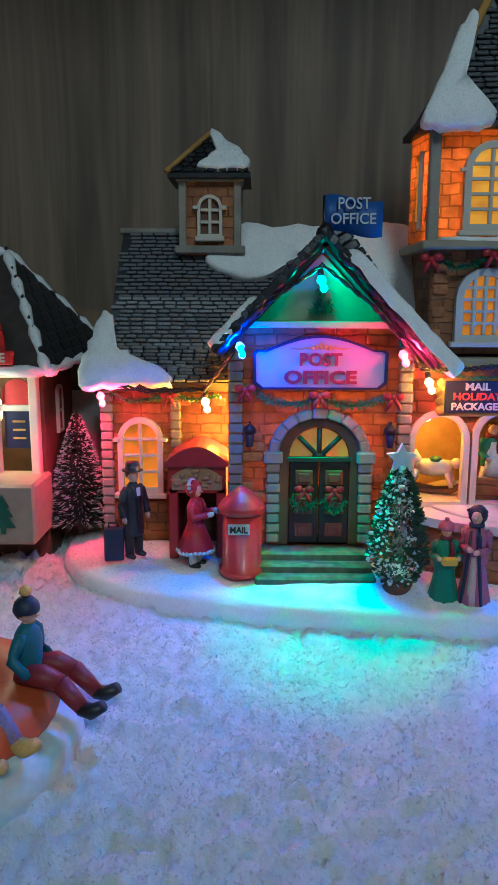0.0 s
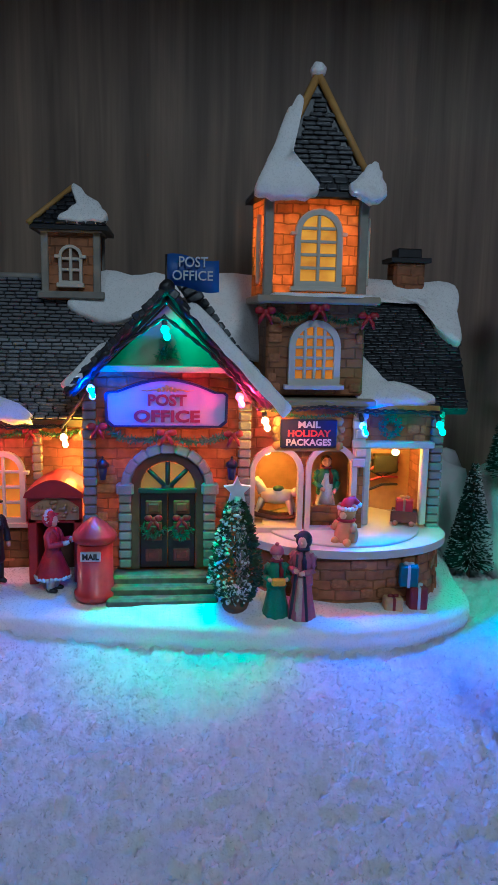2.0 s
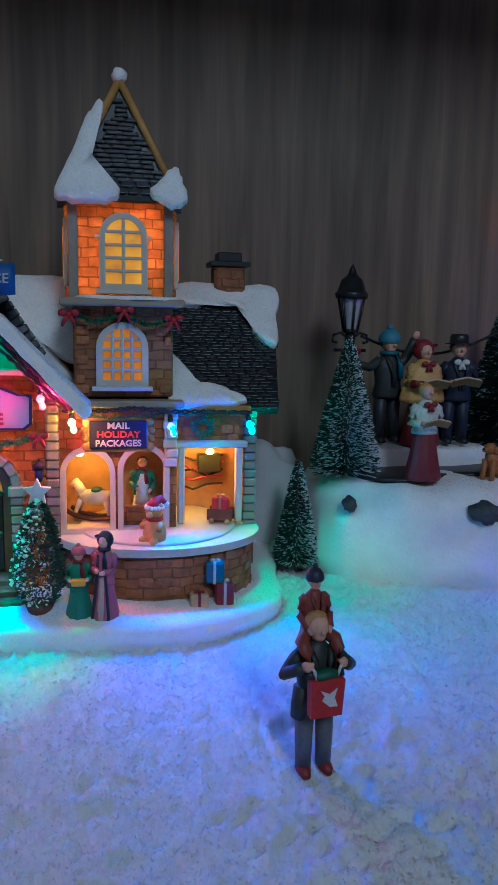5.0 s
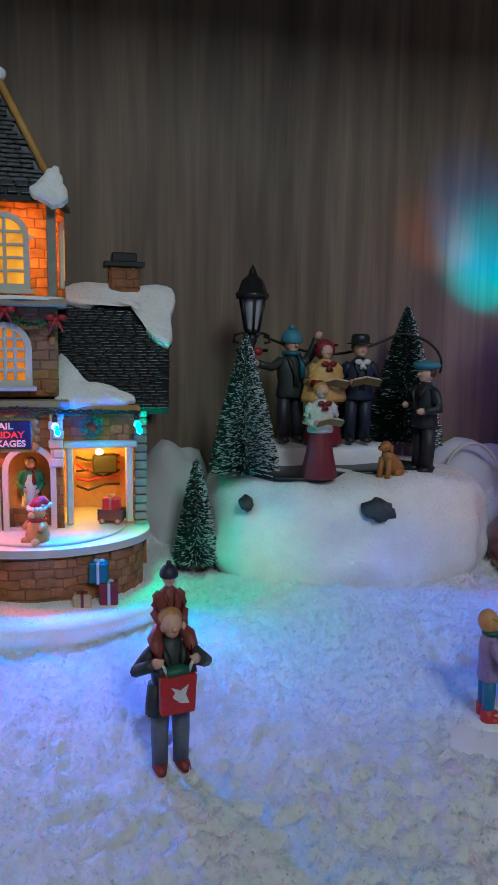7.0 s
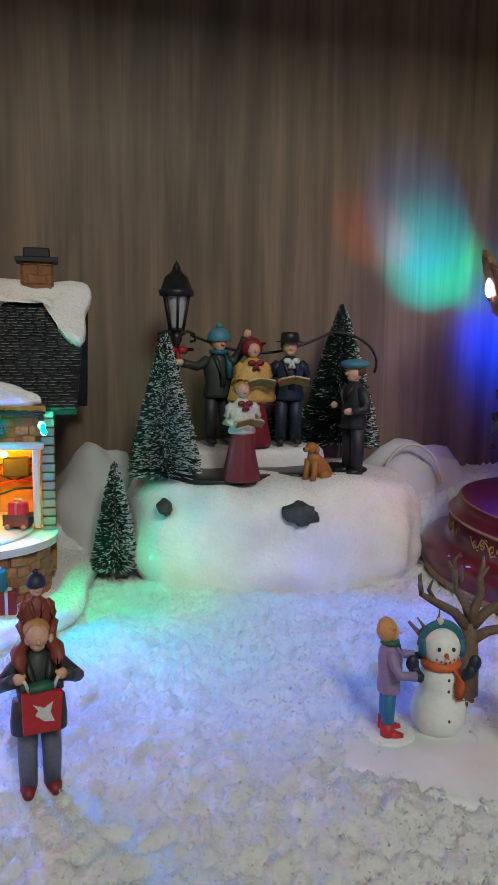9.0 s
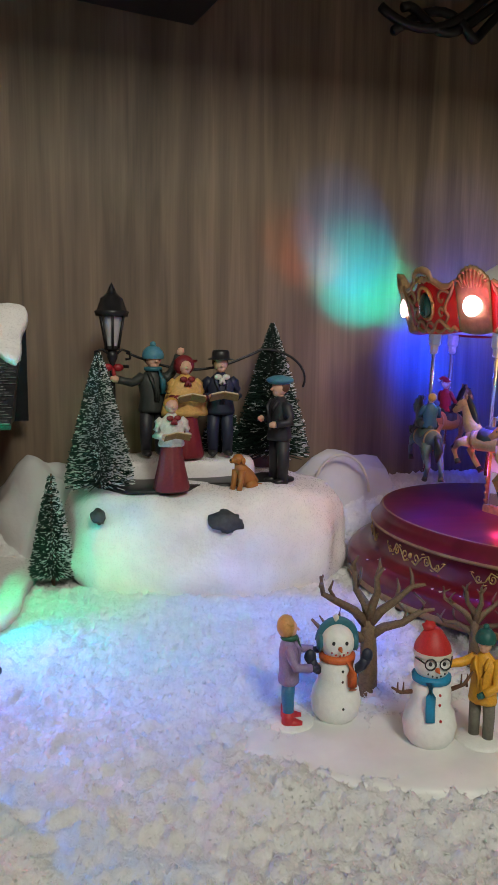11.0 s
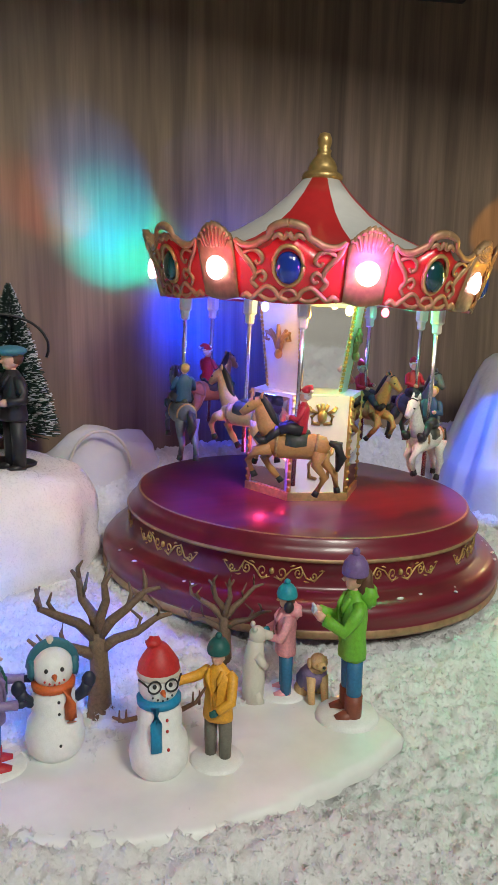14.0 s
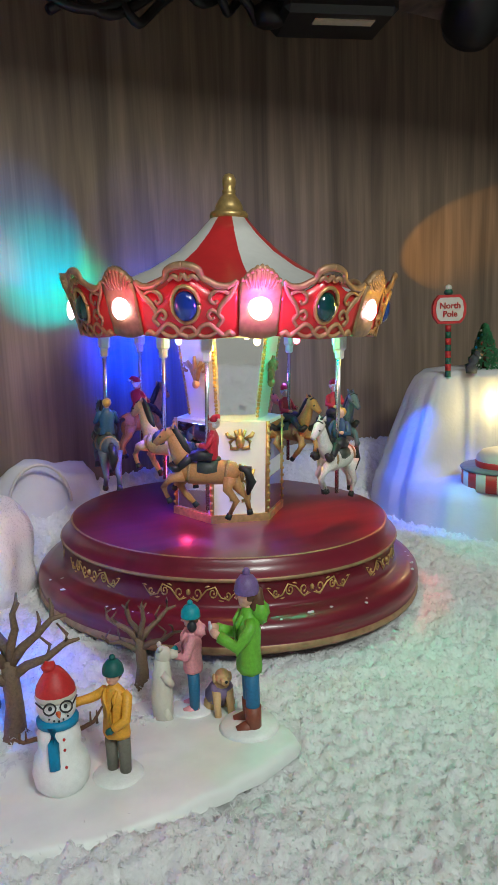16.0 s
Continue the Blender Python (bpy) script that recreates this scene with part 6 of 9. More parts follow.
def shrub():
    t = thing("shrub", pose(0.0608, 0.2985, 0.0255), "snowy potted evergreen shrub with tiny lights", "shrub")
    b = Build()
    b.lathe([(0.0, -0.002), (0.0048, -0.002), (0.0066, 0.003), (0.0, 0.003)], "brown", 14)
    part("pot", b, "brown", t, world_place=False)
    R = random.Random(5)
    lf, sn = Build(), Build()
    for _ in range(2600):
        z = R.random() ** 0.9
        r = 0.0108 * min(1.0, 1.25 * (1 - z) ** 0.55) * min(1, 0.55 + z * 2.2) * R.uniform(0.75, 1.08)
        w = R.uniform(0, 6.283)
        p = Vector((r * math.cos(w), r * math.sin(w), 0.003 + 0.047 * z))
        d = Vector((math.cos(w), math.sin(w), R.uniform(-0.3, 0.8))).normalized() * 0.0016
        s = Vector((R.uniform(-1, 1), R.uniform(-1, 1), R.uniform(-1, 1))) * 0.0009
        if math.cos(w - 3.9) > 0.1 and R.random() < 0.05:
            sn.ball(p + d * 0.6, R.uniform(0.0005, 0.0010), "tip", 5, 4, (1, 1, 0.8))
        elif math.cos(w - 3.9) > 0.15 and R.random() < 0.34:
            sn.add([p - s, p + s, p + d + s * 0.5, p + d - s * 0.5], [[0, 1, 2, 3]], "tip", False)
        else:
            lf.add([p - s, p + s, p + d + s * 0.5, p + d - s * 0.5], [[0, 1, 2, 3]], "", False)
    part("leaves", lf, "foliage", t, world_place=False)
    part("snow", sn, "tip", t, "frosty snow on the leaves", world_place=False)
    b = Build()
    star = []
    for i in range(10):
        w, q = math.pi * i / 5 + math.pi / 2, 0.0062 if i % 2 == 0 else 0.0030
        star.append((q * math.cos(w), 0.0535 + q * math.sin(w)))
    b.plate(star, -0.0014, 0.0014, "icebase")
    b.tube([(0, 0, 0.044), (0, 0, 0.051)], [0.0030, 0.0022], "icebase", 8)
    part("star_top", b, "icebase", t, world_place=False)


shrub()


def gift(x, y, z, sx, sy, sz, key, ribbon, label):
    t = thing("gift_box", pose(x, y, z, 0, 0, random.Random(int(x * 9999)).uniform(-15, 15)), label, "gift box", "gift boxes")
    b = Build()
    b.box((0, 0, sz / 2), (sx, sy, sz), key)
    part("box", b, key, t, world_place=False)
    b = Build()
    b.box((0, 0, sz / 2), (sx * 0.16, sy * 1.05, sz * 1.03), ribbon)
    b.ball((sx * 0.15, 0, sz * 1.04), sx * 0.16, ribbon, 8, 6, (1, 0.6, 0.7))
    b.ball((-sx * 0.15, 0, sz * 1.04), sx * 0.16, ribbon, 8, 6, (1, 0.6, 0.7))
    part("ribbon", b, ribbon, t, world_place=False)


gift(0.1440, 0.2975, 0.0235, 0.0085, 0.0065, 0.011, "winered", "letter", "small dark red gift box with pale ribbon")
gift(0.1398, 0.2985, 0.0342, 0.0085, 0.0060, 0.010, "teal", "letter", "teal gift box stacked on a red one")
gift(0.1320, 0.2950, 0.0235, 0.0085, 0.006, 0.007, "doggold", "winered", "small gold gift box by the stone wall")


# rocking horse on the shop counter
def rocking_horse():
    b = Build()
    for k in (-1, 1):
        b.tube([(-0.013, k * 0.003, 0.004), (-0.008, k * 0.003, 0.0015), (0, k * 0.003, 0.0008), (0.008, k * 0.003, 0.0018), (0.014, k * 0.003, 0.0055)], 0.0010, "brown", 6)
    b.tube([(-0.006, 0, 0.010), (0, 0, 0.0100), (0.007, 0, 0.0105)], [0.0030, 0.0036, 0.0030], "shirtwhite", 10)
    b.tube([(-0.006, 0, 0.011), (-0.0085, 0, 0.016)], [0.0026, 0.0018], "shirtwhite", 8)
    b.tube([(-0.008, 0, 0.0165), (-0.012, 0, 0.0145)], [0.0020, 0.0012], "shirtwhite", 8)
    for x, k in ((-0.006, -1), (-0.006, 1), (0.006, -1), (0.006, 1)):
        b.tube([(x, k * 0.002, 0.009), (x * 1.35, k * 0.003, 0.003)], [0.0014, 0.0009], "shirtwhite", 6)
    b.ball((0.001, 0, 0.0135), 0.0026, "knitgreen", 8, 6, (1, 1.2, 0.5))
    b.ball((0.009, 0, 0.0125), 0.0022, "shirtwhite", 8, 6)
    solo("rocking_horse", b, "shirtwhite", "small white toy rocking horse on the shop counter", "toy", m=pose(0.0850, 0.3480, 0.0530, 0, 0, -25) @ Matrix.Scale(1.15, 4))


rocking_horse()


def toy_bear():
    b = Build()
    b.lathe([(0.0, 0), (0.0050, 0.0), (0.0056, 0.004), (0.0045, 0.009), (0.0028, 0.0115), (0.0, 0.012)], "tan", 16)
    b.ball((0, -0.0003, 0.0145), 0.0040, "tan", 12, 8, (1.05, 0.95, 0.95))
    b.ball((0, -0.0038, 0.0138), 0.0017, "horsecream", 8, 6)
    for k in (-1, 1):
        b.ball((k * 0.0034, 0, 0.0175), 0.0013, "tan", 8, 6)
        b.tube([(k * 0.0040, -0.001, 0.0095), (k * 0.0052, -0.0040, 0.0070)], [0.0017, 0.0013], "tan", 8)
        b.ball((k * 0.0030, -0.0050, 0.0016), 0.0021, "tan", 8, 6)
    b.lathe([(0.0036, 0.0105), (0.0044, 0.0112), (0.0036, 0.0120)], "rider_red", 12)
    b.tube([(0, 0, 0.0168), (0.0004, 0.0008, 0.0192), (0.0020, 0.0022, 0.0205), (0.0040, 0.0035, 0.0185)], [0.0038, 0.0029, 0.0019, 0.0010], "rider_red", 10)
    for i in range(14):
        w = i * 0.449
        b.ball((0.0039 * math.cos(w), 0.0039 * math.sin(w), 0.0168), 0.0011, "shirtwhite", 6, 5)
    b.ball((0.0042, 0.0036, 0.0180), 0.0014, "shirtwhite", 8, 6)
    solo("toy_bear", b, "tan", "tan toy bear in a red hat sitting on the turntable", "toy", m=pose(0.1125, 0.3085, 0.0516, 0, 0, -40))


def toy_cart():
    t = thing("toy_cart", pose(0.1480, 0.3350, 0.0530, 0, 0, -20), "dark toy cart loaded with a red parcel", "toy")
    b = Build()
    b.box((0, 0, 0.0040), (0.0125, 0.0070, 0.0050), "navycloth", 0.15)
    for k in (-1, 1):
        b.box((0, k * 0.0037, 0.0045), (0.0128, 0.0006, 0.0056), "brown", 0.2)
    part("wagon", b, "navycloth", t, world_place=False)
    for x in (-0.004, 0.004):
        for k in (-1, 1):
            b = Build()
            b.tube([(x, k * 0.0034, 0.0013), (x, k * 0.0044, 0.0013)], 0.0014, "goldmatt", 10)
            part("wheel", b, "goldmatt", t, world_place=False)
    b = Build()
    b.box((0, 0, 0.0098), (0.0085, 0.0060, 0.0066), "bootred", 0.1)
    pb = part("parcel", b, "bootred", t, "red parcel with gold ribbon", world_place=False)
    b = Build()
    b.box((0, 0, 0.0099), (0.0012, 0.0064, 0.0070), "goldmatt")
    for k in (-1, 1):
        b.ball((k * 0.0012, 0, 0.0138), 0.0012, "goldmatt", 8, 6, (1.2, 0.7, 0.8))
    part("ribbon", b, "goldmatt", pb, world_place=False)


toy_bear()
toy_cart()


# ---------- bottle-brush trees ----------
def brush_tree(x, y, z, h, r, count, seed, label, frost=0.35, layered=False):
    t = thing("bottle_brush_tree", pose(x, y, z, 0, 0, seed * 40), label, "tree", "bottle-brush trees")
    R = random.Random(seed)
    b = Build()
    b.tube([(0, 0, -0.004), (0, 0, h * 0.5), (0, 0, h)], [0.0011, 0.0009, 0.0005], "bark", 6)
    part("trunk", b, "bark", t, "twisted wire stem", world_place=False)
    g, w = Build(), Build()
    for i in range(count):
        u = R.random() ** 0.75
        u = 1 - u
        if layered:
            u = (math.floor(u * 15) + R.uniform(0.0, 0.55)) / 15
        zz = h * (0.06 + 0.94 * u)
        rr = (r * (1 - u) ** 0.85 + 0.0012) * R.uniform(0.82, 1.06)
        a = R.uniform(0, 6.283)
        d = Vector((math.cos(a), math.sin(a), R.uniform(0.0, 0.38) - 0.12)) * rr
        p0 = Vector((0, 0, zz))
        # the spray of frost came from one side and from above
        frosted = R.random() < frost * (0.55 + 0.45 * math.cos(a - 3.9)) + 0.06
        k = R.uniform(0.60, 0.90) if frosted else 1.0
        p1, p2 = p0 + d * k, p0 + d
        s = Vector((-math.sin(a), math.cos(a), 0)) * 0.00026
        v = Vector((0, 0, 0.00026))
        for bb, q0, q1, f in ((g, p0, p1, 1.0), (w, p1, p2, 1.0)) if frosted else ((g, p0, p1, 1.0),):
            bb.add([q0 + s * f, q0 - s * f * 0.5 + v * f, q0 - s * f * 0.5 - v * f, q1 + s * f, q1 - s * f * 0.5 + v * f, q1 - s * f * 0.5 - v * f],
                   [[0, 1, 4, 3], [1, 2, 5, 4], [2, 0, 3, 5], [3, 4, 5]], "", False)
    part("bristles", g, "bristle", t, "dark green bristles", world_place=False)
    part("frost", w, "tip", t, "white frosted bristle tips", world_place=False)


brush_tree(0.2240, 0.366, 0.068, 0.080, 0.0188, 8200, 2, "dark green bottle-brush tree with frosted tips on the snow mound", 0.45)
brush_tree(0.1965, 0.3655, 0.017, 0.0625, 0.0125, 4200, 3, "small layered bottle-brush tree with frosted tips", 0.45, True)
brush_tree(0.3440, 0.415, 0.074, 0.094, 0.0250, 8200, 4, "dark frosted bottle-brush tree behind the carol singers")
brush_tree(0.3120, 0.424, 0.074, 0.050, 0.0160, 3000, 5, "small dark bottle-brush tree behind the carol singers")
brush_tree(-0.0845, 0.372, 0.028, 0.058, 0.0165, 5200, 6, "layered bottle-brush tree beside the kiosk", 1.2, True)
brush_tree(0.5600, 0.430, 0.045, 0.085, 0.020, 3600, 8, "dark bottle-brush tree behind the carousel", 0.4, True)


# ---------- carol singers' mound ----------
def mound():
    t = thing("snow_mound", pose(0.286, 0.375, 0.014), "glittering white snow mound with an icy pond on top", "snow mound")
    outline = [(0.205, 0.375), (0.209, 0.358), (0.224, 0.343), (0.245, 0.329), (0.270, 0.3215), (0.300, 0.3195), (0.330, 0.324), (0.354, 0.334), (0.370, 0.348),
               (0.378, 0.366), (0.378, 0.39), (0.370, 0.42), (0.33, 0.436), (0.25, 0.436), (0.208, 0.42)]
    P = [Vector((x, y, 0)) for x, y in outline]
    fine, n = [], len(P)
    for i in range(n):
        a, p, q, d = P[i - 1], P[i], P[(i + 1) % n], P[(i + 2) % n]
        for s in range(7):
            u = s / 7
            fine.append(0.5 * ((2 * p) + (q - a) * u + (2 * a - 5 * p + 4 * q - d) * u * u + (3 * p - a - 3 * q + d) * u ** 3))
    c, k = Vector((0.288, 0.385, 0)), len(fine)
    vs, fs = [], []
    rings = ((0.93, 0.004), (0.945, 0.0125), (0.972, 0.0165), (0.995, 0.0215), (1.006, 0.027), (0.995, 0.032), (0.985, 0.040), (0.975, 0.048), (0.955, 0.055), (0.925, 0.0605), (0.88, 0.0645), (0.82, 0.0672), (0.7, 0.069), (0.35, 0.070))
    for sh, z in rings:
        for p in fine:
            q = c + (p - c) * sh
            w = noise.noise(Vector((q.x, q.y, z)) * 50) * 0.0085 + noise.noise(Vector((q.x, q.y, z)) * 85) * 0.0020
            q = c + (p - c) * (sh + w * (7 if z < 0.06 else 2))
            vs.append((q.x, q.y, z + (w * 0.5 if z > 0.055 else 0)))
    for i in range(len(rings) - 1):
        for j in range(k):
            fs.append([i * k + j, i * k + (j + 1) % k, (i + 1) * k + (j + 1) % k, (i + 1) * k + j])
    fs.append([(len(rings) - 1) * k + j for j in range(k)])
    b = Build()
    b.add(vs, fs, "glit")
    part("mound_body", b, "glit", t)
    b = Build()
    b.puff([(0.222, 0.372), (0.235, 0.352), (0.262, 0.344), (0.285, 0.356), (0.31, 0.354), (0.338, 0.362), (0.345, 0.375), (0.33, 0.392), (0.28, 0.395), (0.235, 0.392)], pose(0, 0, 0.0695), 0.0018, "black", 0)
    part("pond", b, "black", t, "dark icy pond")
    b = Build()
    b.puff([(0.225, 0.398), (0.232, 0.384), (0.262, 0.379), (0.295, 0.378), (0.318, 0.384), (0.325, 0.398), (0.30, 0.425), (0.25, 0.425)], pose(0, 0, 0.072), 0.0095, "glit", 0.05)
    part("snow_terrace", b, "glit", t, "raised snow terrace")
    for x, y, z, s, sx, rz in ((0.2215, 0.3475, 0.057, 0.0062, 0.85, 40), (0.2885, 0.3215, 0.0565, 0.0085, 1.2, 5)):
        b = Build()
        b.ball((0, 0, 0), s, "rock", 11, 8, (sx, 0.55, 0.72), 0.55)
        ob = part("rock", b, "rock", t, "dark grey rock", world_place=False)
        ob.matrix_parent_inverse = place_of(t).inverted()
        ob.matrix_basis = pose(x, y, z, -25, 12, rz)
    return t


M["rock"] = mat("dark_rock", (0.045, 0.050, 0.055), 0.7, var=0.5, scale=300, bump=0.8)
mound()

ARM_UP = (((-0.19, -0.02, 0.70), (-0.34, -0.02, 0.74)), ((0.18, 0.0, 0.82), (0.24, -0.02, 1.0)))
stand_up("caroler_figurine", figure_mesh("darkcoat", "charcoal", "black", "brownhair", "beanie", "capblue", scarf="teal", arms=ARM_UP), 0.2605, 0.399, 0.083, 0.066, 12, "man figurine in a dark green coat and teal scarf, arms spread", "figurine", "carol singer figurines")


def cape(o):
    loft(o, [(0, 0.012, 0.42, 0.200, 0.115), (0, 0.012, 0.46, 0.205, 0.12), (0, 0.010, 0.62, 0.172, 0.108), (0, 0.005, 0.75, 0.128, 0.09), (0, 0, 0.82, 0.055, 0.055)], "mustard", 16, 8, 0.06)
    for k in (-1, 1):
        o.tube([(k * 0.15, -0.09, 0.60), (k * 0.08, -0.17, 0.60)], [0.042, 0.036], "winered", 8)


stand_up("caroler_figurine", figure_mesh("mustard", "winered", "black", "brownhair", "bonnet", "winered", skirt="winered", arms=FRONT, glove="skin", book=True, bow_key="winered", coat_low=0.40, extra=cape), 0.2785, 0.388, 0.083, 0.062, 5, "woman figurine in a mustard cape and red bonnet, holding a book", "figurine", "carol singer figurines")
stand_up("caroler_figurine", figure_mesh("navycloth", "navycloth", "black", "brownhair", "top", "black", arms=FRONT, book=True, bow_key="shirtwhite"), 0.3020, 0.391, 0.083, 0.0635, -5, "man figurine in a navy suit and black hat, holding a book", "figurine", "carol singer figurines")
stand_up("choirboy_figurine", figure_mesh("shirtwhite", "robe", "black", "blond", skirt="robe", arms=FRONT, book=True, bow_key="winered", coat_low=0.48), 0.2625, 0.347, 0.0705, 0.053, 5, "choirboy figurine in white top and dark red robe, holding a book", "figurine", "carol singer figurines")
stand_up("skater_figurine", figure_mesh("charcoal", "charcoal", "black", "brownhair", "beret", "capblue", arms=(((-0.17, 0.0, 0.60), (-0.10, -0.12, 0.62)), ((0.17, 0.0, 0.60), (0.10, -0.12, 0.58)))), 0.3305, 0.358, 0.0695, 0.064, -78, "boy figurine in a dark coat and blue cap", "figurine", "carol singer figurines")


def sit_dog(x, y, z, h, rz, key, label, jumper=""):
    b = Build()
    b.tube([(0, 0.28, 0.16), (0, 0.12, 0.34), (0, -0.06, 0.60), (0, -0.10, 0.72)], [0.20, 0.22, 0.15, 0.11], key, 10)
    b.ball((0, -0.14, 0.84), 0.15, key, 10, 8, (0.85, 1, 0.95))
    b.tube([(0, -0.22, 0.83), (0, -0.36, 0.82)], [0.085, 0.06], key, 8)
    for k in (-1, 1):
        b.ball((k * 0.13, -0.10, 0.80), 0.07, key, 8, 6, (0.5, 0.9, 1.4))
        b.tube([(k * 0.10, -0.12, 0.55), (k * 0.11, -0.16, 0.25), (k * 0.11, -0.20, 0.03)], [0.08, 0.06, 0.06], key, 8)
        b.ball((k * 0.16, 0.16, 0.15), 0.15, key, 10, 7, (0.7, 1.15, 1))
    b.tube([(0, 0.36, 0.10), (0.1, 0.46, 0.10), (0.2, 0.44, 0.12)], [0.06, 0.05, 0.03], key, 6)
    b.ball((0, -0.38, 0.85), 0.028, "black", 6, 5)
    if jumper:
        b.tube([(0, 0.16, 0.32), (0, -0.02, 0.56), (0, -0.08, 0.68)], [0.24, 0.20, 0.14], jumper, 12)
    return stand_up("dog_figurine", b, x, y, z, h, rz, label, "dog figurine")


sit_dog(0.3045, 0.347, 0.0685, 0.0225, -60, "dogbrown", "sitting brown dog figurine on the snow mound")


def street_lamp():
    t = thing("street_lamp", pose(0.2355, 0.400, 0.075), "black iron street lamp with a lantern head and red bow", "street lamp")
    b = Build()
    b.lathe([(0, 0), (0.006, 0), (0.006, 0.004), (0.0026, 0.008), (0.0020, 0.030), (0.0030, 0.032), (0.0018, 0.036), (0.0018, 0.066), (0.0034, 0.070), (0.0030, 0.074), (0, 0.074)], "iron", 12)
    part("post", b, "iron", t, world_place=False)
    b = Build()
    for i in range(6):
        w = math.pi * i / 3 + 0.5
        c, s = math.cos(w), math.sin(w)
        b.tube([(0.0042 * c, 0.0042 * s, 0.0755), (0.0078 * c, 0.0078 * s, 0.0945)], 0.0008, "iron", 6)
    b.lathe([(0.0, 0.0735), (0.0048, 0.0745), (0.0048, 0.0765), (0.0, 0.0765)], "iron", 6)
    b.lathe([(0.0, 0.0945), (0.0098, 0.0945), (0.0105, 0.0975), (0.0090, 0.0985), (0.0066, 0.1055), (0.0040, 0.1075), (0.0026, 0.1090), (0.0022, 0.1110), (0.0008, 0.1135), (0.0, 0.1150)], "iron", 6)
    part("lantern_frame", b, "iron", t, world_place=False)
    b = Build()
    b.lathe([(0.0038, 0.0765), (0.0070, 0.0942)], "lampglass", 6)
    part("lantern_glass", b, "lampglass", t, "milky glass", world_place=False)
    b = Build()
    for k in (-1, 1):
        b.tube([(0, 0, 0.070), (k * 0.006, 0, 0.0745), (k * 0.0105, 0, 0.0730), (k * 0.0110, 0, 0.0690), (k * 0.008, 0, 0.0685)], 0.0009, "iron", 6)
    b.tube([(-0.010, 0, 0.064), (0.010, 0, 0.064)], 0.0011, "iron", 6)
    part("bracket", b, "iron", t, world_place=False)
    b = Build()
    for k in (-1, 1):
        b.ball((k * 0.0032, -0.003, 0.0635), 0.0030, "bow", 8, 6, (1.1, 0.6, 0.8))
    b.tube([(0, -0.003, 0.063), (0.001, -0.004, 0.056)], [0.001, 0.0016], "bow", 6)
    part("ribbon", b, "bow", t, "red ribbon", world_place=False)


M["lampglass"] = mat("milky_glass", (0.40, 0.40, 0.42), 0.25, var=0.1)
street_lamp()
b = Build()
pts = []
for i in range(22):
    u = i / 21
    x = 0.245 + (0.335 - 0.245) * u
    pts.append((x, 0.408, 0.1475 - 0.012 * math.sin(math.pi * min(1, u * 1.0)) + 0.003 * u))
for i in range(1, 11):
    w = math.pi * 0.62 * i / 10
    pts.append((0.335 + 0.027 * math.sin(w), 0.408 - 0.0010 * i, 0.1505 - 0.024 * (1 - math.cos(w)) * 0.75))
b.tube(pts, 0.0009, "iron", 6)
solo("light_cable", b, "iron", "thin dark cable strung from lamp to tree", "cable")


# snow banks of blanket behind the pieces
def bank(name, x, y, z, sx, sy, sz, label):
    b = Build()
    b.ball((0, 0, 0), 1.0, "cotton", 32, 16, (sx, sy, sz), 0.22)
    solo(name, b, "cotton", label, "snow bank", "snow banks", m=pose(x, y, z))


bank("snow_bank", 0.190, 0.420, 0.028, 0.032, 0.026, 0.050, "rounded white snow blanket bank behind the post office")
bank("snow_bank", 0.405, 0.435, 0.028, 0.055, 0.022, 0.046, "rounded white snow blanket bank beside the carousel")
bank("snow_bank", -0.115, 0.438, 0.020, 0.050, 0.016, 0.070, "rounded white snow blanket bank behind the kiosk")
bank("snow_bank", 0.600, 0.440, 0.020, 0.080, 0.020, 0.042, "low white snow blanket bank behind the carousel")
b = Build()
b.tube([(0.385 + 0.020 * math.cos(math.pi * i / 14) + 0.012, 0.411 + 0.0005 * i, 0.050 + 0.027 * math.sin(math.pi * i / 14)) for i in range(15)], 0.0011, "white", 6)
solo("white_wire", b, "white", "thin white wire looped over the snow", "wire")


# man with a child on his shoulders
def rider_child(o):
    figure_mesh("rust", "rust", "charcoal", "brownhair", "beanie", "navycloth", arms=(((-0.15, -0.02, 0.58), (-0.10, -0.16, 0.46)), ((0.15, -0.02, 0.58), (0.10, -0.16, 0.46))), coat_low=0.26, wide=1.1, at=(0.01, 0.080, 0.61), b=o, s=0.60)
    for k in (-1, 1):
        o.tube([(k * 0.05, 0.04, 0.87), (k * 0.100, -0.02, 0.835), (k * 0.095, -0.075, 0.80), (k * 0.085, -0.10, 0.70)], [0.040, 0.042, 0.040, 0.032], "rust", 8)
        o.tube([(k * 0.085, -0.095, 0.69), (k * 0.088, -0.13, 0.655)], [0.036, 0.028], "charcoal", 8)
        o.tube([(k * 0.060, -0.140, 0.64), (k * 0.075, -0.145, 0.71), (k * 0.095, -0.140, 0.745)], 0.010, "shirtwhite", 6)
    # gift bag hung in front
    o.plate([(-0.095, 0.435), (0.090, 0.435), (0.105, 0.65), (0.050, 0.665), (-0.050, 0.655), (-0.100, 0.665)], -0.165, -0.105, "bagred")
    o.plate([(-0.035, 0.54), (0.010, 0.50), (0.060, 0.495), (0.040, 0.55), (0.055, 0.605), (0.010, 0.575), (-0.045, 0.60), (-0.020, 0.565)], -0.170, -0.160, "shirtwhite")
    o.ball((0.0, -0.125, 0.672), 0.065, "knitgreen", 9, 7, (1.3, 0.7, 0.55), 0.3)
    # open coat skirts
    for k in (-1, 1):
        o.tube([(k * 0.085, -0.01, 0.56), (k * 0.095, -0.005, 0.44), (k * 0.098, 0.0, 0.37)], [0.052, 0.054, 0.050], "darkcoat", 10)


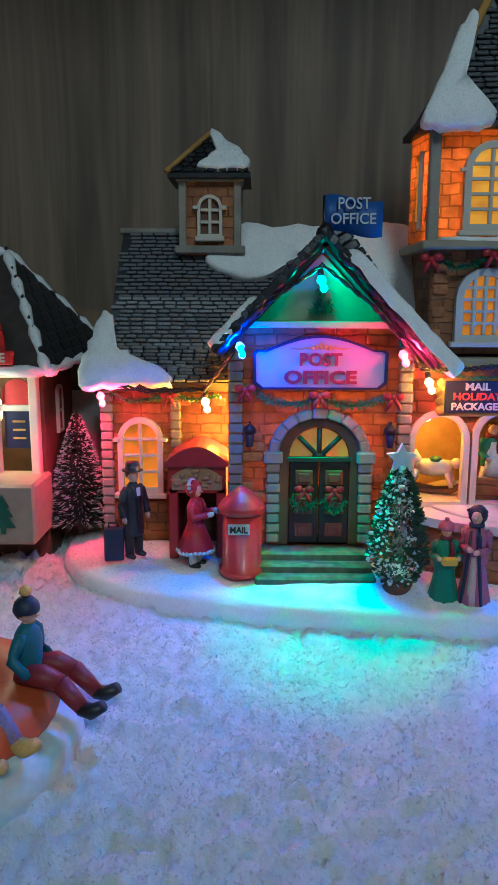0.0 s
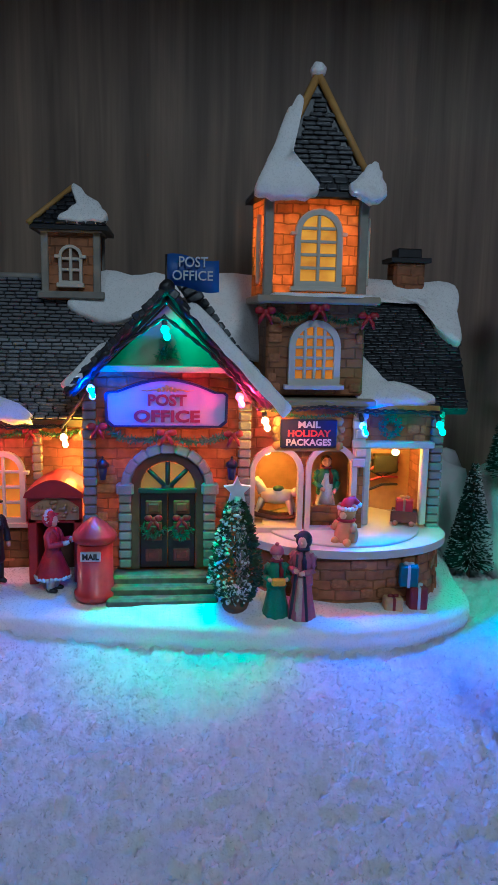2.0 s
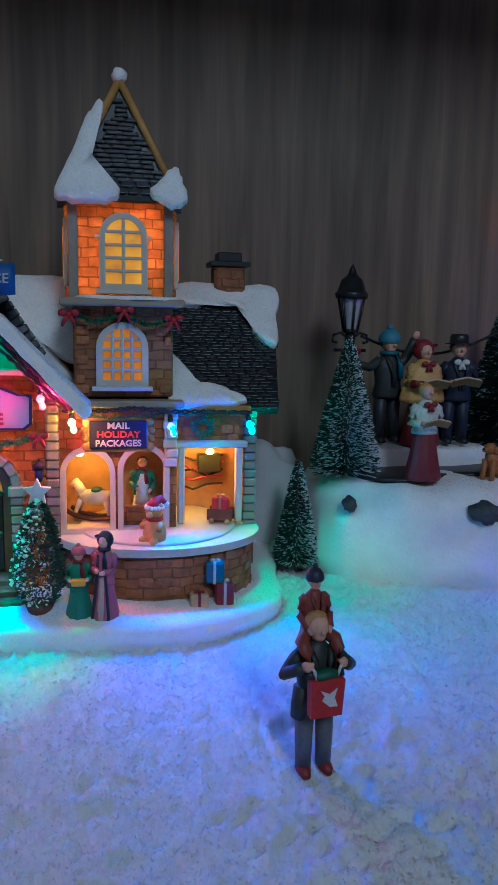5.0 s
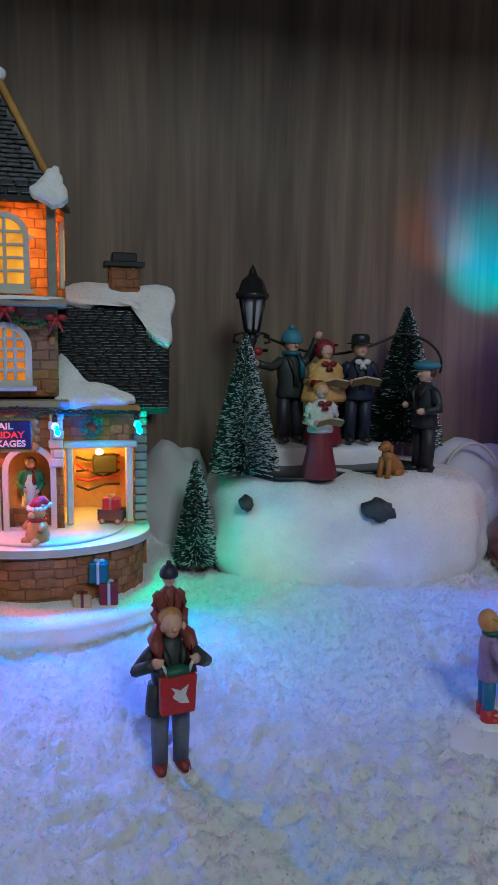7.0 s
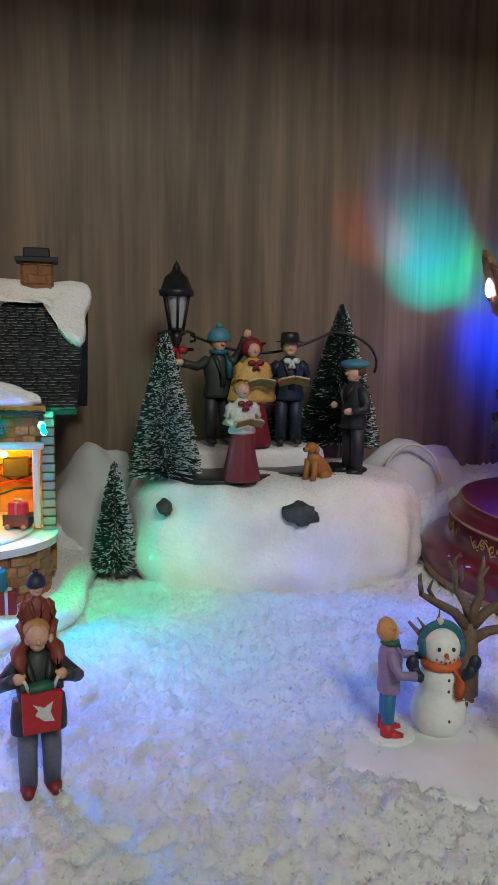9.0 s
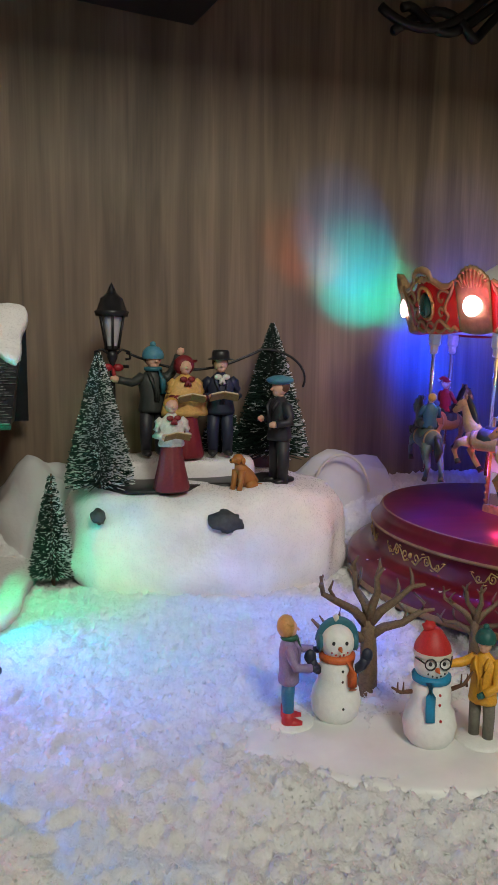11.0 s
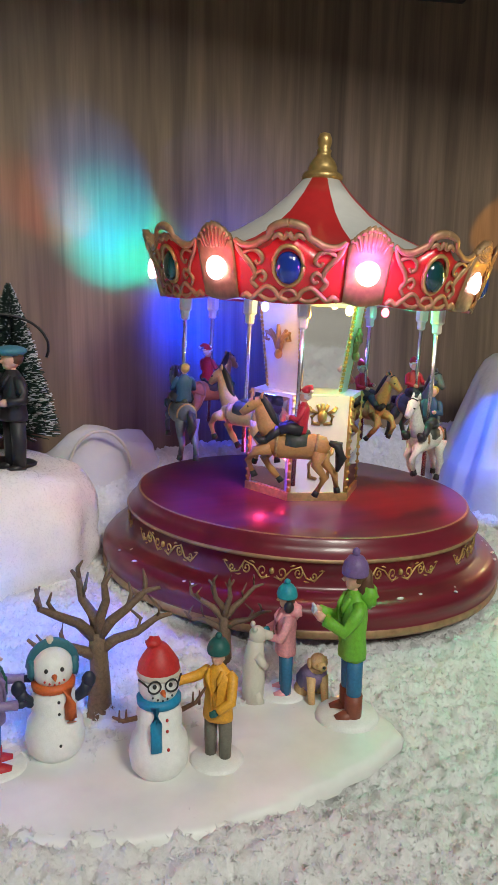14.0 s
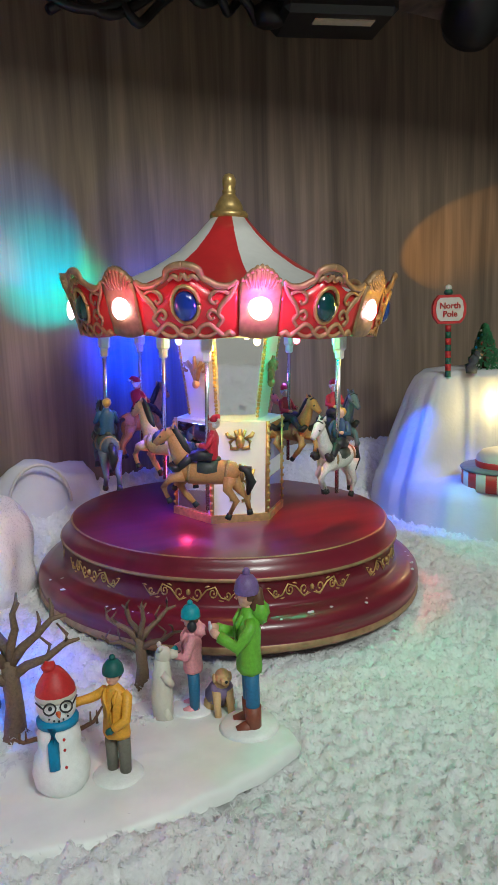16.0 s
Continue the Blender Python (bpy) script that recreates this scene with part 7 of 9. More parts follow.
own = figure_mesh("darkcoat", "greytrouser", "winered", "tan", arms=(((-0.20, -0.02, 0.66), (-0.105, -0.125, 0.735)), ((0.20, -0.02, 0.66), (0.105, -0.125, 0.735))), coat_low=0.40, extra=rider_child)
stand_up("father_figurine", own, 0.1600, 0.200, -0.001, 0.0585, 8, "man figurine carrying a child on his shoulders, red bag in front", stout=1.03)


# ---------- slab with snowmen ----------
def snow_slab():
    pts = [(0.262, 0.196), (0.268, 0.178), (0.285, 0.160), (0.318, 0.143), (0.345, 0.138), (0.372, 0.139), (0.390, 0.141), (0.412, 0.146), (0.421, 0.155), (0.4195, 0.166), (0.412, 0.182), (0.410, 0.200),
           (0.385, 0.213), (0.350, 0.221), (0.325, 0.230), (0.292, 0.220), (0.270, 0.210)]
    b = Build()
    b.puff(pts, pose(0, 0, -0.0022), 0.0051, "resin_snow", 0.06)
    solo("snow_slab", b, "resin_snow", "smooth white resin snow slab for the snowmen", "snow slab")


snow_slab()


def snowman(x, y, z, h, rz, hat, label):
    t = thing("snowman", pose(x, y, z, 0, 0, rz) @ Matrix.Diagonal((h * 0.88, h * 0.88, h, 1)), label, "snowman", "snowmen")
    b = Build()
    prof = [(0, 0.0), (0.19, 0.005), (0.255, 0.08), (0.275, 0.19), (0.25, 0.31), (0.20, 0.385), (0.205, 0.44), (0.205, 0.52), (0.175, 0.60), (0.145, 0.64)]
    b.lathe(prof, "resin_snow", 28)
    b.ball((0, 0, 0.765), 0.185, "resin_snow", 20, 14, (1, 0.97, 0.95))
    part("body", b, "resin_snow", t, world_place=False)
    face = Build()
    for k in (-1, 1):
        face.ball((k * 0.07, -0.165, 0.805), 0.019, "black", 8, 6)
    for i in range(5):
        u = (i - 2) / 2
        face.ball((u * 0.085, -0.172 + abs(u) * 0.02, 0.685 + 0.024 * u * u), 0.010, "bagred" if hat == "muffs" else "black", 6, 5)
    part("face", face, "black", t, "coal eyes and mouth", world_place=False)
    nose = Build()
    nose.tube([(0, -0.17, 0.755), (0.005, -0.235, 0.745)], [0.027, 0.006], "orangecloth", 8)
    part("nose", nose, "orangecloth", t, "orange carrot nose", world_place=False)
    for i, zz in enumerate((0.54, 0.44, 0.20) if hat == "muffs" else (0.53, 0.44, 0.31)):
        bt = Build()
        r = (0.197, 0.200, 0.268)[i] if hat == "muffs" else (0.200, 0.203, 0.250)[i]
        bt.ball((0.03, -r, zz), 0.014, "black" if hat == "muffs" else "bagred", 8, 6)
        part("button", bt, "black", t, world_place=False)
    sc = Build()
    key = "orangecloth" if hat == "muffs" else "scarfblue"
    sc.lathe([(0.15, 0.60), (0.195, 0.605), (0.20, 0.65), (0.15, 0.665)], key, 18)
    sx = 0.11 if hat == "muffs" else -0.06
    sc.tube([(sx, -0.17, 0.635), (sx * 1.15, -0.215, 0.52), (sx * 1.2, -0.225, 0.40), (sx * 1.2, -0.245, 0.30 if hat != "muffs" else 0.38)], [0.055, 0.052, 0.05, 0.05], key, 8, (1, 0.45))
    part("scarf", sc, key, t, "orange scarf" if hat == "muffs" else "blue scarf", world_place=False)
    ht = Build()
    if hat == "muffs":
        ht.tube([(0.188 * math.cos(math.pi * i / 14), 0.02, 0.775 + 0.185 * math.sin(math.pi * i / 14)) for i in range(15)], 0.034, "teal", 8, (1.6, 0.8), (0, 1, 0))
        for k in (-1, 1):
            ht.ball((k * 0.190, -0.01, 0.765), 0.072, "teal", 10, 7, (0.6, 1, 1.15), 0.25)
        ht.ball((-0.02, 0.02, 0.995), 0.036, "white", 10, 7, (1, 1, 1), 0.3)
        for k in (-1, 1):
            mt = Build()
            mt.tube([(k * 0.20, -0.05, 0.50), (k * 0.27, -0.08, 0.56), (k * 0.30, -0.10, 0.63)], [0.045, 0.055, 0.055], "navycloth", 8)
            mt.ball((k * 0.31, -0.10, 0.66), 0.066, "navycloth", 8, 6, (1, 0.7, 1.1))
            part("mitten", mt, "navycloth", t, "dark navy mitten", world_place=False)
        part("ear_muff_band", ht, "teal", t, "teal ear muffs on a wide band", world_place=False)
    else:
        ht.lathe([(0.186, 0.0), (0.198, 0.025), (0.185, 0.06)], "white", 18, (0, 0.0, 0.835))
        ht.lathe([(0.19, 0.045), (0.178, 0.10), (0.140, 0.16), (0.098, 0.215), (0.062, 0.25), (0.0, 0.262)], "bagred", 18, (0, 0, 0.835))
        ht.ball((-0.045, 0.0, 1.095), 0.062, "bagred", 10, 7, (1.15, 1, 0.85), 0.35)
        part("hat", ht, "bagred", t, "red bobble hat", world_place=False)
        gl = Build()
        for k in (-1, 1):
            gl.tube([(k * 0.075 + 0.055 * math.cos(2 * math.pi * i / 14), -0.187, 0.81 + 0.05 * math.sin(2 * math.pi * i / 14)) for i in range(15)], 0.008, "black", 6)
            gl.tube([(k * 0.13, -0.187, 0.82), (k * 0.19, -0.05, 0.83)], 0.008, "black", 6)
        part("glasses", gl, "black", t, "round black glasses", world_place=False)
        for k in (-1, 1):
            ar = Build()
            ar.tube([(k * 0.18, -0.02, 0.50), (k * 0.33, -0.04, 0.56 if k > 0 else 0.50), (k * 0.42, -0.04, 0.68 if k > 0 else 0.55)], [0.022, 0.018, 0.010], "brown", 6)
            for q in (0.3, 0.36):
                ar.tube([(k * q, -0.04, 0.54 if k > 0 else 0.50), (k * (q + 0.0), -0.05, 0.66 if k > 0 else 0.60)], [0.014, 0.006], "brown", 6)
            part("stick_arm", ar, "brown", t, "brown twig arm", world_place=False)


snowman(0.3035, 0.2005, 0.0022, 0.0425, -12, "muffs", "white snowman with teal ear muffs and orange scarf")
snowman(0.3310, 0.1735, 0.0022, 0.0425, -12, "bobble", "white snowman with red bobble hat, glasses and blue scarf")


def snow_foot(o):
    o.lathe([(0.0, -0.02), (0.20, -0.02), (0.220, 0.030), (0.195, 0.062), (0.0, 0.066)], "resin_snow", 20, (0, -0.02, 0))


def red_boots(o):
    snow_foot(o)
    for k in (-1, 1):
        o.tube([(k * 0.064, 0.004, 0.03), (k * 0.064, 0.004, 0.17)], [0.058, 0.056], "bootred", 10)
        o.tube([(k * 0.064, 0.03, 0.055), (k * 0.07, -0.05, 0.06), (k * 0.076, -0.12, 0.05)], [0.046, 0.052, 0.036], "bootred", 8)


def bare_tree(x, y, z, h, rz, seed, label):
    t = thing("bare_tree", pose(x, y, z, 0, 0, rz) @ Matrix.Diagonal((h, h, h, 1)), label, "tree", "bare resin trees")
    b = Build()
    R = random.Random(seed)
    b.tube([(0, 0, -0.02), (0, 0, 0.02), (0.0, 0, 0.09), (0.012, 0, 0.28), (0.0, 0, 0.50), (-0.01, 0, 0.64)], [0.150, 0.120, 0.084, 0.066, 0.062, 0.048], "bark", 10)
    for k in range(6):
        a = k * 1.05 + 0.3
        b.tube([(0.05 * math.cos(a), 0.05 * math.sin(a), 0.06), (0.17 * math.cos(a), 0.17 * math.sin(a), -0.02)], [0.045, 0.020], "bark", 6)
    part("trunk", b, "bark", t, world_place=False)
    for side, z0, pts in ((-1, 0.46, [(0.10, 0.52), (0.22, 0.58), (0.36, 0.57), (0.44, 0.66)]), (-1, 0.58, [(0.12, 0.72), (0.26, 0.80), (0.36, 0.86), (0.38, 1.00)]), (1, 0.50, [(0.12, 0.58), (0.26, 0.62), (0.40, 0.72), (0.50, 0.74)]),
                          (1, 0.60, [(0.10, 0.72), (0.20, 0.80), (0.32, 0.92), (0.42, 0.94)]), (-1, 0.62, [(0.03, 0.76), (0.10, 0.86), (0.12, 1.00), (0.17, 1.06)]), (1, 0.62, [(0.02, 0.74), (0.06, 0.86), (0.05, 0.98), (0.10, 1.06)])):
        d = R.uniform(-0.5, 0.5)
        q = [Vector((0, 0, z0))] + [Vector((side * px, d * px, pz)) for px, pz in pts]
        lb = Build()
        lb.tube(q, [0.046, 0.036, 0.029, 0.022, 0.011], "bark", 7)
        for i, up in ((2, 0.16), (3, 0.13)):
            m = q[i]
            lb.tube([m, m + Vector((side * R.uniform(-0.03, 0.05), R.uniform(-0.06, 0.06), up * 0.55)), m + Vector((side * R.uniform(-0.06, 0.04), R.uniform(-0.08, 0.08), up))], [0.020, 0.015, 0.007], "bark", 6)
        part("limb", lb, "bark", t, world_place=False)


bare_tree(0.3255, 0.2175, 0.0, 0.0560, -22, 3, "bare brown resin tree with forked limbs behind the snowmen")
bare_tree(0.3860, 0.2280, 0.0, 0.0400, -30, 5, "smaller bare brown resin tree by the carousel")

stand_up("girl_figurine", figure_mesh("lilac", "bluejean", "bootred", "tan", "bonnet", "tan", scarf="knitgreen", arms=(((-0.18, -0.05, 0.62), (-0.14, -0.22, 0.60)), ((0.16, -0.08, 0.66), (0.12, -0.27, 0.66))), glove="navycloth", extra=red_boots), 0.2830, 0.2010, 0.001, 0.0455, 75, "girl figurine in a lilac coat, red boots and tan cap", "figurine", "snow slab figurines", stout=1.0)


def hooded(o):
    snow_foot(o)
    o.ball((0, 0.085, 0.80), 0.095, "limegreen", 12, 8, (1.1, 0.75, 0.9), 0.3)
    o.ball((0, 0.07, 0.86), 0.085, "brownhair", 10, 8, (0.9, 0.7, 1.2), 0.3)
    for k in (-1, 1):
        o.tube([(k * 0.064, 0.004, 0.03), (k * 0.064, 0.004, 0.20)], [0.056, 0.060], "bootbrown", 10)
        o.tube([(k * 0.064, 0.02, 0.05), (k * 0.07, -0.05, 0.055), (k * 0.075, -0.12, 0.045)], [0.045, 0.050, 0.035], "bootbrown", 8)
    o.box((0.0, -0.27, 0.72), (0.09, 0.02, 0.06), "icebase", 0.3)


def muffs(o):
    snow_foot(o)
    o.ball((0, 0.07, 0.80), 0.085, "pinkcoat", 12, 8, (1.15, 0.8, 0.8), 0.3)
    for k in (-1, 1):
        o.ball((k * 0.075, 0.01, 0.86), 0.045, "charcoal", 8, 6, (0.7, 1, 1.2))
        o.tube([(k * 0.064, 0.03, 0.045), (k * 0.07, -0.04, 0.05), (k * 0.074, -0.10, 0.04)], [0.045, 0.052, 0.035], "pinkcoat", 8)


stand_up("child_figurine", figure_mesh("yellowcoat", "greengrey", "charcoal", "brownhair", "beanie", "greenhat", arms=(((-0.20, -0.06, 0.70), (-0.30, -0.20, 0.70)), ((0.15, -0.08, 0.58), (0.04, -0.16, 0.50))), glove="greenhat", extra=snow_foot, coat_low=0.38), 0.3510, 0.1690, 0.0015, 0.0442, -55, "child figurine in a yellow jacket and green bobble hat", "figurine", "snow slab figurines", stout=1.0)
stand_up("child_figurine", figure_mesh("pinkcoat", "bluejean", "pinkcoat", "brownhair", "beanie", "turquoise", arms=(((-0.17, -0.05, 0.62), (-0.09, -0.17, 0.58)), ((0.15, -0.06, 0.60), (0.05, -0.17, 0.60))), glove="turquoise", extra=muffs), 0.3960, 0.1950, 0.001, 0.0465, -118, "child figurine in a pink jacket and turquoise hat", "figurine", "snow slab figurines", stout=1.0)
stand_up("woman_figurine", figure_mesh("limegreen", "bluejean", "bootbrown", "brownhair", "beanie", "violet", arms=(((-0.14, -0.08, 0.62), (-0.05, -0.25, 0.70)), ((0.14, -0.10, 0.62), (0.05, -0.25, 0.70))), extra=hooded), 0.4080, 0.1680, 0.001, 0.0640, -112, "figurine in a lime green hooded jacket and violet hat", "figurine", "snow slab figurines", stout=0.88)
sit_dog(0.4045, 0.1865, 0.001, 0.0225, -15, "doggold", "sitting golden dog figurine in a lilac jumper", "lilac")


def bear():
    b = Build()
    b.tube([(0, 0, 0.0), (0, 0, 0.3), (0, -0.01, 0.62), (0, -0.03, 0.82)], [0.15, 0.17, 0.15, 0.11], "white", 12)
    b.ball((0, -0.05, 0.88), 0.13, "white", 12, 8, (0.85, 1, 0.9))
    b.tube([(0, -0.13, 0.88), (0, -0.27, 0.86)], [0.075, 0.05], "white", 8)
    b.ball((0, -0.29, 0.87), 0.022, "black", 6, 5)
    for k in (-1, 1):
        b.ball((k * 0.09, 0.0, 0.99), 0.038, "white", 8, 6)
        b.tube([(k * 0.10, -0.02, 0.66), (k * 0.15, -0.10, 0.58), (k * 0.12, -0.16, 0.52)], [0.07, 0.06, 0.045], "white", 8)
        b.tube([(k * 0.09, -0.02, 0.2), (k * 0.10, -0.10, 0.02)], [0.08, 0.06], "white", 8)
    stand_up("bear_figurine", b, 0.3815, 0.1960, 0.001, 0.0335, 70, "standing white polar bear figurine", "bear figurine", stout=0.82)


bear()


# ---------- carousel ----------
LEAN_AXIS = Vector((0.57, 0.82, 0.0))
car = thing("carousel", Matrix.Translation((0.4833, 0.3142, 0.0095)) @ Matrix.Rotation(radians(2.1), 4, LEAN_AXIS) @ Matrix.Diagonal((1, 1, 0.962, 1)), "musical carousel with red and white tent roof on a mahogany base", "carousel")


def local(x, y, z):
    return (x, y, z)


def carousel_base():
    o = 0.006
    b = Build()
    prof = [(0.0, 0.0), (0.1130, 0.0), (0.1165, 0.0010), (0.1175, 0.0030), (0.1165, 0.0052), (0.1158, 0.0062), (0.1176, 0.0100), (0.1170, 0.0140), (0.1145, 0.0172), (0.1100, 0.0186), (0.1050, 0.0190), (0.1035, 0.0200),
            (0.1025, 0.0215), (0.1020, 0.0330), (0.1030, 0.0334), (0.1040, 0.0345), (0.1032, 0.0356), (0.1005, 0.0372), (0.0990, 0.0408), (0.0980, 0.0434), (0.0974, 0.0442), (0.0964, 0.0446), (0.0, 0.0446)]
    keys = ["maroon"] * (len(prof) - 1)
    for i in (2, 3, 14, 15, 20):
        keys[i] = "goldmatt"
    b.lathe([(r * 0.976, z) for r, z in prof], "maroon", 96, keys=keys)
    base = part("base", b, "maroon", car, "glossy mahogany-red stepped base with gold lines", world_place=False)
    # scroll ornaments on the band, one mesh a group
    for a0 in range(12, 372, 36):
        s = Build()
        R = 0.1000

        def at(u, z):
            w = radians(a0 + u)
            return (R * math.cos(w), R * math.sin(w), 0.0272 + z * 1.45)
        def curl(u, z, r, start, turns, k, thick):
            pts, rad, n = [], [], 12
            for i in range(n + 1):
                w, q = start + turns * 6.283 * i / n, r * (1 - 0.72 * i / n)
                pts.append(at(k * (u + q * math.cos(w) / 0.00175), z + q * math.sin(w)))
                rad.append(thick * (0.55 + 0.6 * math.sin(math.pi * min(1, (i + 2) / n))))
            s.tube(pts, rad, "gold", 6)
            s.ball(pts[-1], thick * 1.5, "gold", 6, 5)
        for k in (-1, 1):
            for u, z, r, st, tn in ((2.6, 0.0, 0.0026, 3.6, 1.15), (7.0, 0.0004, 0.0021, 0.4, -1.15), (11.2, -0.0004, 0.0017, 3.4, 1.1)):
                curl(u, z, r, st, tn, k, 0.00040)
            s.tube([at(k * 0.6, -0.0016), at(k * 2.6, -0.0027), at(k * 5.2, 0.0014), at(k * 7.6, 0.0026), at(k * 9.2, -0.0012), at(k * 11.4, -0.0022), at(k * 13.6, 0.0012)], [0.0003, 0.0005, 0.0004, 0.0005, 0.0004, 0.0004, 0.0002], "gold", 6)
            for u, z, d in ((4.8, 0.0024, 0.8), (8.6, -0.0022, -0.6), (12.6, 0.0014, 0.4)):
                s.tube([at(k * u, z), at(k * (u + 0.7), z + 0.0005 * d), at(k * (u + 1.5), z + 0.0006 * d)], [0.0002, 0.0005, 0.0001], "gold", 6)
        s.ball(at(0, 0.0004), 0.0012, "gold", 8, 6, (1, 1, 1.4))
        part("scroll_ornament", s, "gold", base, "gilded scrollwork relief", world_place=False)


carousel_base()

# crumbs of snow scattered on the carousel's foot and platform
R = random.Random(31)
b = Build()
for _ in range(34):
    a, low = R.uniform(3.0, 6.4), R.random() < 0.93
    r, z = (R.uniform(0.104, 0.112), 0.0175 + R.uniform(-0.0004, 0.0004)) if low else (R.uniform(0.03, 0.094), 0.0447)
    for _ in range(R.choice((1, 1, 2, 3))):
        b.ball((r * math.cos(a) + R.uniform(-0.001, 0.001), r * math.sin(a) + R.uniform(-0.001, 0.001), z + 0.0004), R.uniform(0.0004, 0.0011), "flake", 6, 4, (R.uniform(0.8, 2), 1, 0.6), 0.5)
tagged(new("snow_crumbs", b.data("snow_crumbs", "flake")), "white crumbs of artificial snow on the carousel base", "snow", kind="stuff").matrix_basis = car.matrix_basis.copy()


def carousel_canopy():
    # tent: eight gores, hollow under a shallow curve
    prof = [(0.0860, 0.1785), (0.0765, 0.1818), (0.0610, 0.1872), (0.0450, 0.1945), (0.0305, 0.2040), (0.0190, 0.2145), (0.0095, 0.2255)]
    for i in range(8):
        a = 226.5 + 45 * i - 22.5
        b = Build()
        key = "tentred" if i % 2 == 0 else "tentwhite"
        b.lathe([(r, z) for r, z in prof] + [(r - 0.002, z - 0.0015) for r, z in prof[::-1]], key, 8, a0=a, a1=a + 45)
        part("tent_panel", b, key, car, "glossy red tent panel" if i % 2 == 0 else "glossy white tent panel", world_place=False)
    b = Build()
    b.lathe([(0.0, 0.2235), (0.0100, 0.2235), (0.0112, 0.2250), (0.0112, 0.2268), (0.0100, 0.2282), (0.0082, 0.2288), (0.0078, 0.2315), (0.0062, 0.2350), (0.0040, 0.2375), (0.0036, 0.2390), (0.0042, 0.2405), (0.0031, 0.2415),
             (0.0038, 0.2440), (0.0040, 0.2465), (0.0028, 0.2495), (0.0, 0.2505)], "gold", 24)
    part("finial", b, "gold", car, "turned gold finial", world_place=False)
    b = Build()
    b.lathe([(0.0, 0.1560), (0.080, 0.1560), (0.0812, 0.1575), (0.0812, 0.1605), (0.0, 0.1605)], "tentwhite", 64)
    part("canopy_floor", b, "tentwhite", car, world_place=False)

    def wall(a0, a1, crest, key, thick, z0=0.1545, low=0.0):
        """A flaring curved board; crest(u) is its height at u from 0 to 1, low(u) drops its lower edge."""
        b = Build()
        n = 18
        vs, fs = [], []
        for j in range(n + 1):
            u = j / n
            w = radians(a0 + (a1 - a0) * u)
            zt, zb = crest(u), z0 + low * (2 * abs(u - 0.5)) ** 2
            for k in range(4):
                t = k / 3
                z = zb + (zt - zb) * t
                r = 0.0845 + 0.0105 * ((z - 0.155) / 0.035) + thick
                vs.append((r * math.cos(w), r * math.sin(w), z))
            for k in range(4):
                t = 1 - k / 3
                z = zb + (zt - zb) * t
                r = 0.0820 + 0.0105 * ((z - 0.155) / 0.035)
                vs.append((r * math.cos(w), r * math.sin(w), z))
        for j in range(n):
            for k in range(8):
                q = (k + 1) % 8
                fs.append([j * 8 + k, j * 8 + q, (j + 1) * 8 + q, (j + 1) * 8 + k])
        fs += [list(range(8)), [n * 8 + k for k in range(8)][::-1]]
        b.add(vs, fs, key)
        return b

    def surf(a, z, out=0.0):
        r = 0.0845 + 0.0105 * ((z - 0.155) / 0.035) + out
        w = radians(a)
        return (r * math.cos(w), r * math.sin(w), z)

    def ribbon(b, a, pts, radii, key="goldmatt"):
        """A flat moulded band that lies on the board round the azimuth a."""
        fine, rad = [], []
        for i in range(len(pts) - 1):
            p0, p, q, q1 = pts[max(i - 1, 0)], pts[i], pts[i + 1], pts[min(i + 2, len(pts) - 1)]
            for k in range(4):
                t = k / 4
                fine.append(tuple(0.5 * (2 * p[j] + (q[j] - p0[j]) * t + (2 * p0[j] - 5 * p[j] + 4 * q[j] - q1[j]) * t * t + (3 * p[j] - p0[j] - 3 * q[j] + q1[j]) * t ** 3) for j in (0, 1)))
                rad.append(radii[i] + (radii[i + 1] - radii[i]) * t)
        fine.append(pts[-1])
        rad.append(radii[-1])
        w = radians(a)
        b.tube([surf(a + u, z, 0.0006) for u, z in fine], rad, key, 6, (1.0, 0.62), (math.cos(w), math.sin(w), 0.2))

    for i in range(8):
        g = 226.5 + 45 * i
        crest = lambda u: 0.1795 + 0.0060 * math.exp(-((u - 0.5) / 0.15) ** 2) + 0.0012 * math.cos(u * 12.566)
        board = part("rounding_board", wall(g - 16.4, g + 16.4, crest, "tentred", 0.0, 0.1545, 0.002), "tentred", car, "red rounding board with gold scrolls and a gem", world_place=False)
        s = Build()
        for k in (-1, 1):
            # rising top band, from the wing tip up to the crest
            ribbon(s, g, [(k * u, z) for u, z in ((15.6, 0.1832), (13.2, 0.1806), (10.0, 0.1806), (7.4, 0.1826), (5.4, 0.1846), (4.6, 0.1878), (2.4, 0.1896), (0.0, 0.1902))], [0.0010, 0.0017, 0.0019, 0.0018, 0.0017, 0.0019, 0.0021, 0.0021])
            ribbon(s, g, [(k * u, z) for u, z in ((4.6, 0.1832), (2.8, 0.1852), (1.3, 0.1836), (0.0, 0.1862))], [0.0010, 0.0015, 0.0012, 0.0016])
            # wing: down from the tip, a large curl and a small one
            ribbon(s, g, [(k * u, z) for u, z in ((15.6, 0.1832), (14.6, 0.1790), (13.0, 0.1752), (10.9, 0.1712), (10.0, 0.1672), (11.2, 0.1645), (9.6, 0.1612))], [0.0009, 0.0014, 0.0015, 0.0013, 0.0012, 0.0012, 0.0011])
            ribbon(s, g, [(k * u, z) for u, z in ((13.2, 0.1770), (10.4, 0.1786), (8.2, 0.1768), (7.6, 0.1738), (9.0, 0.1722), (9.8, 0.1738))], [0.0010, 0.0012, 0.0012, 0.0010, 0.0009, 0.0008])
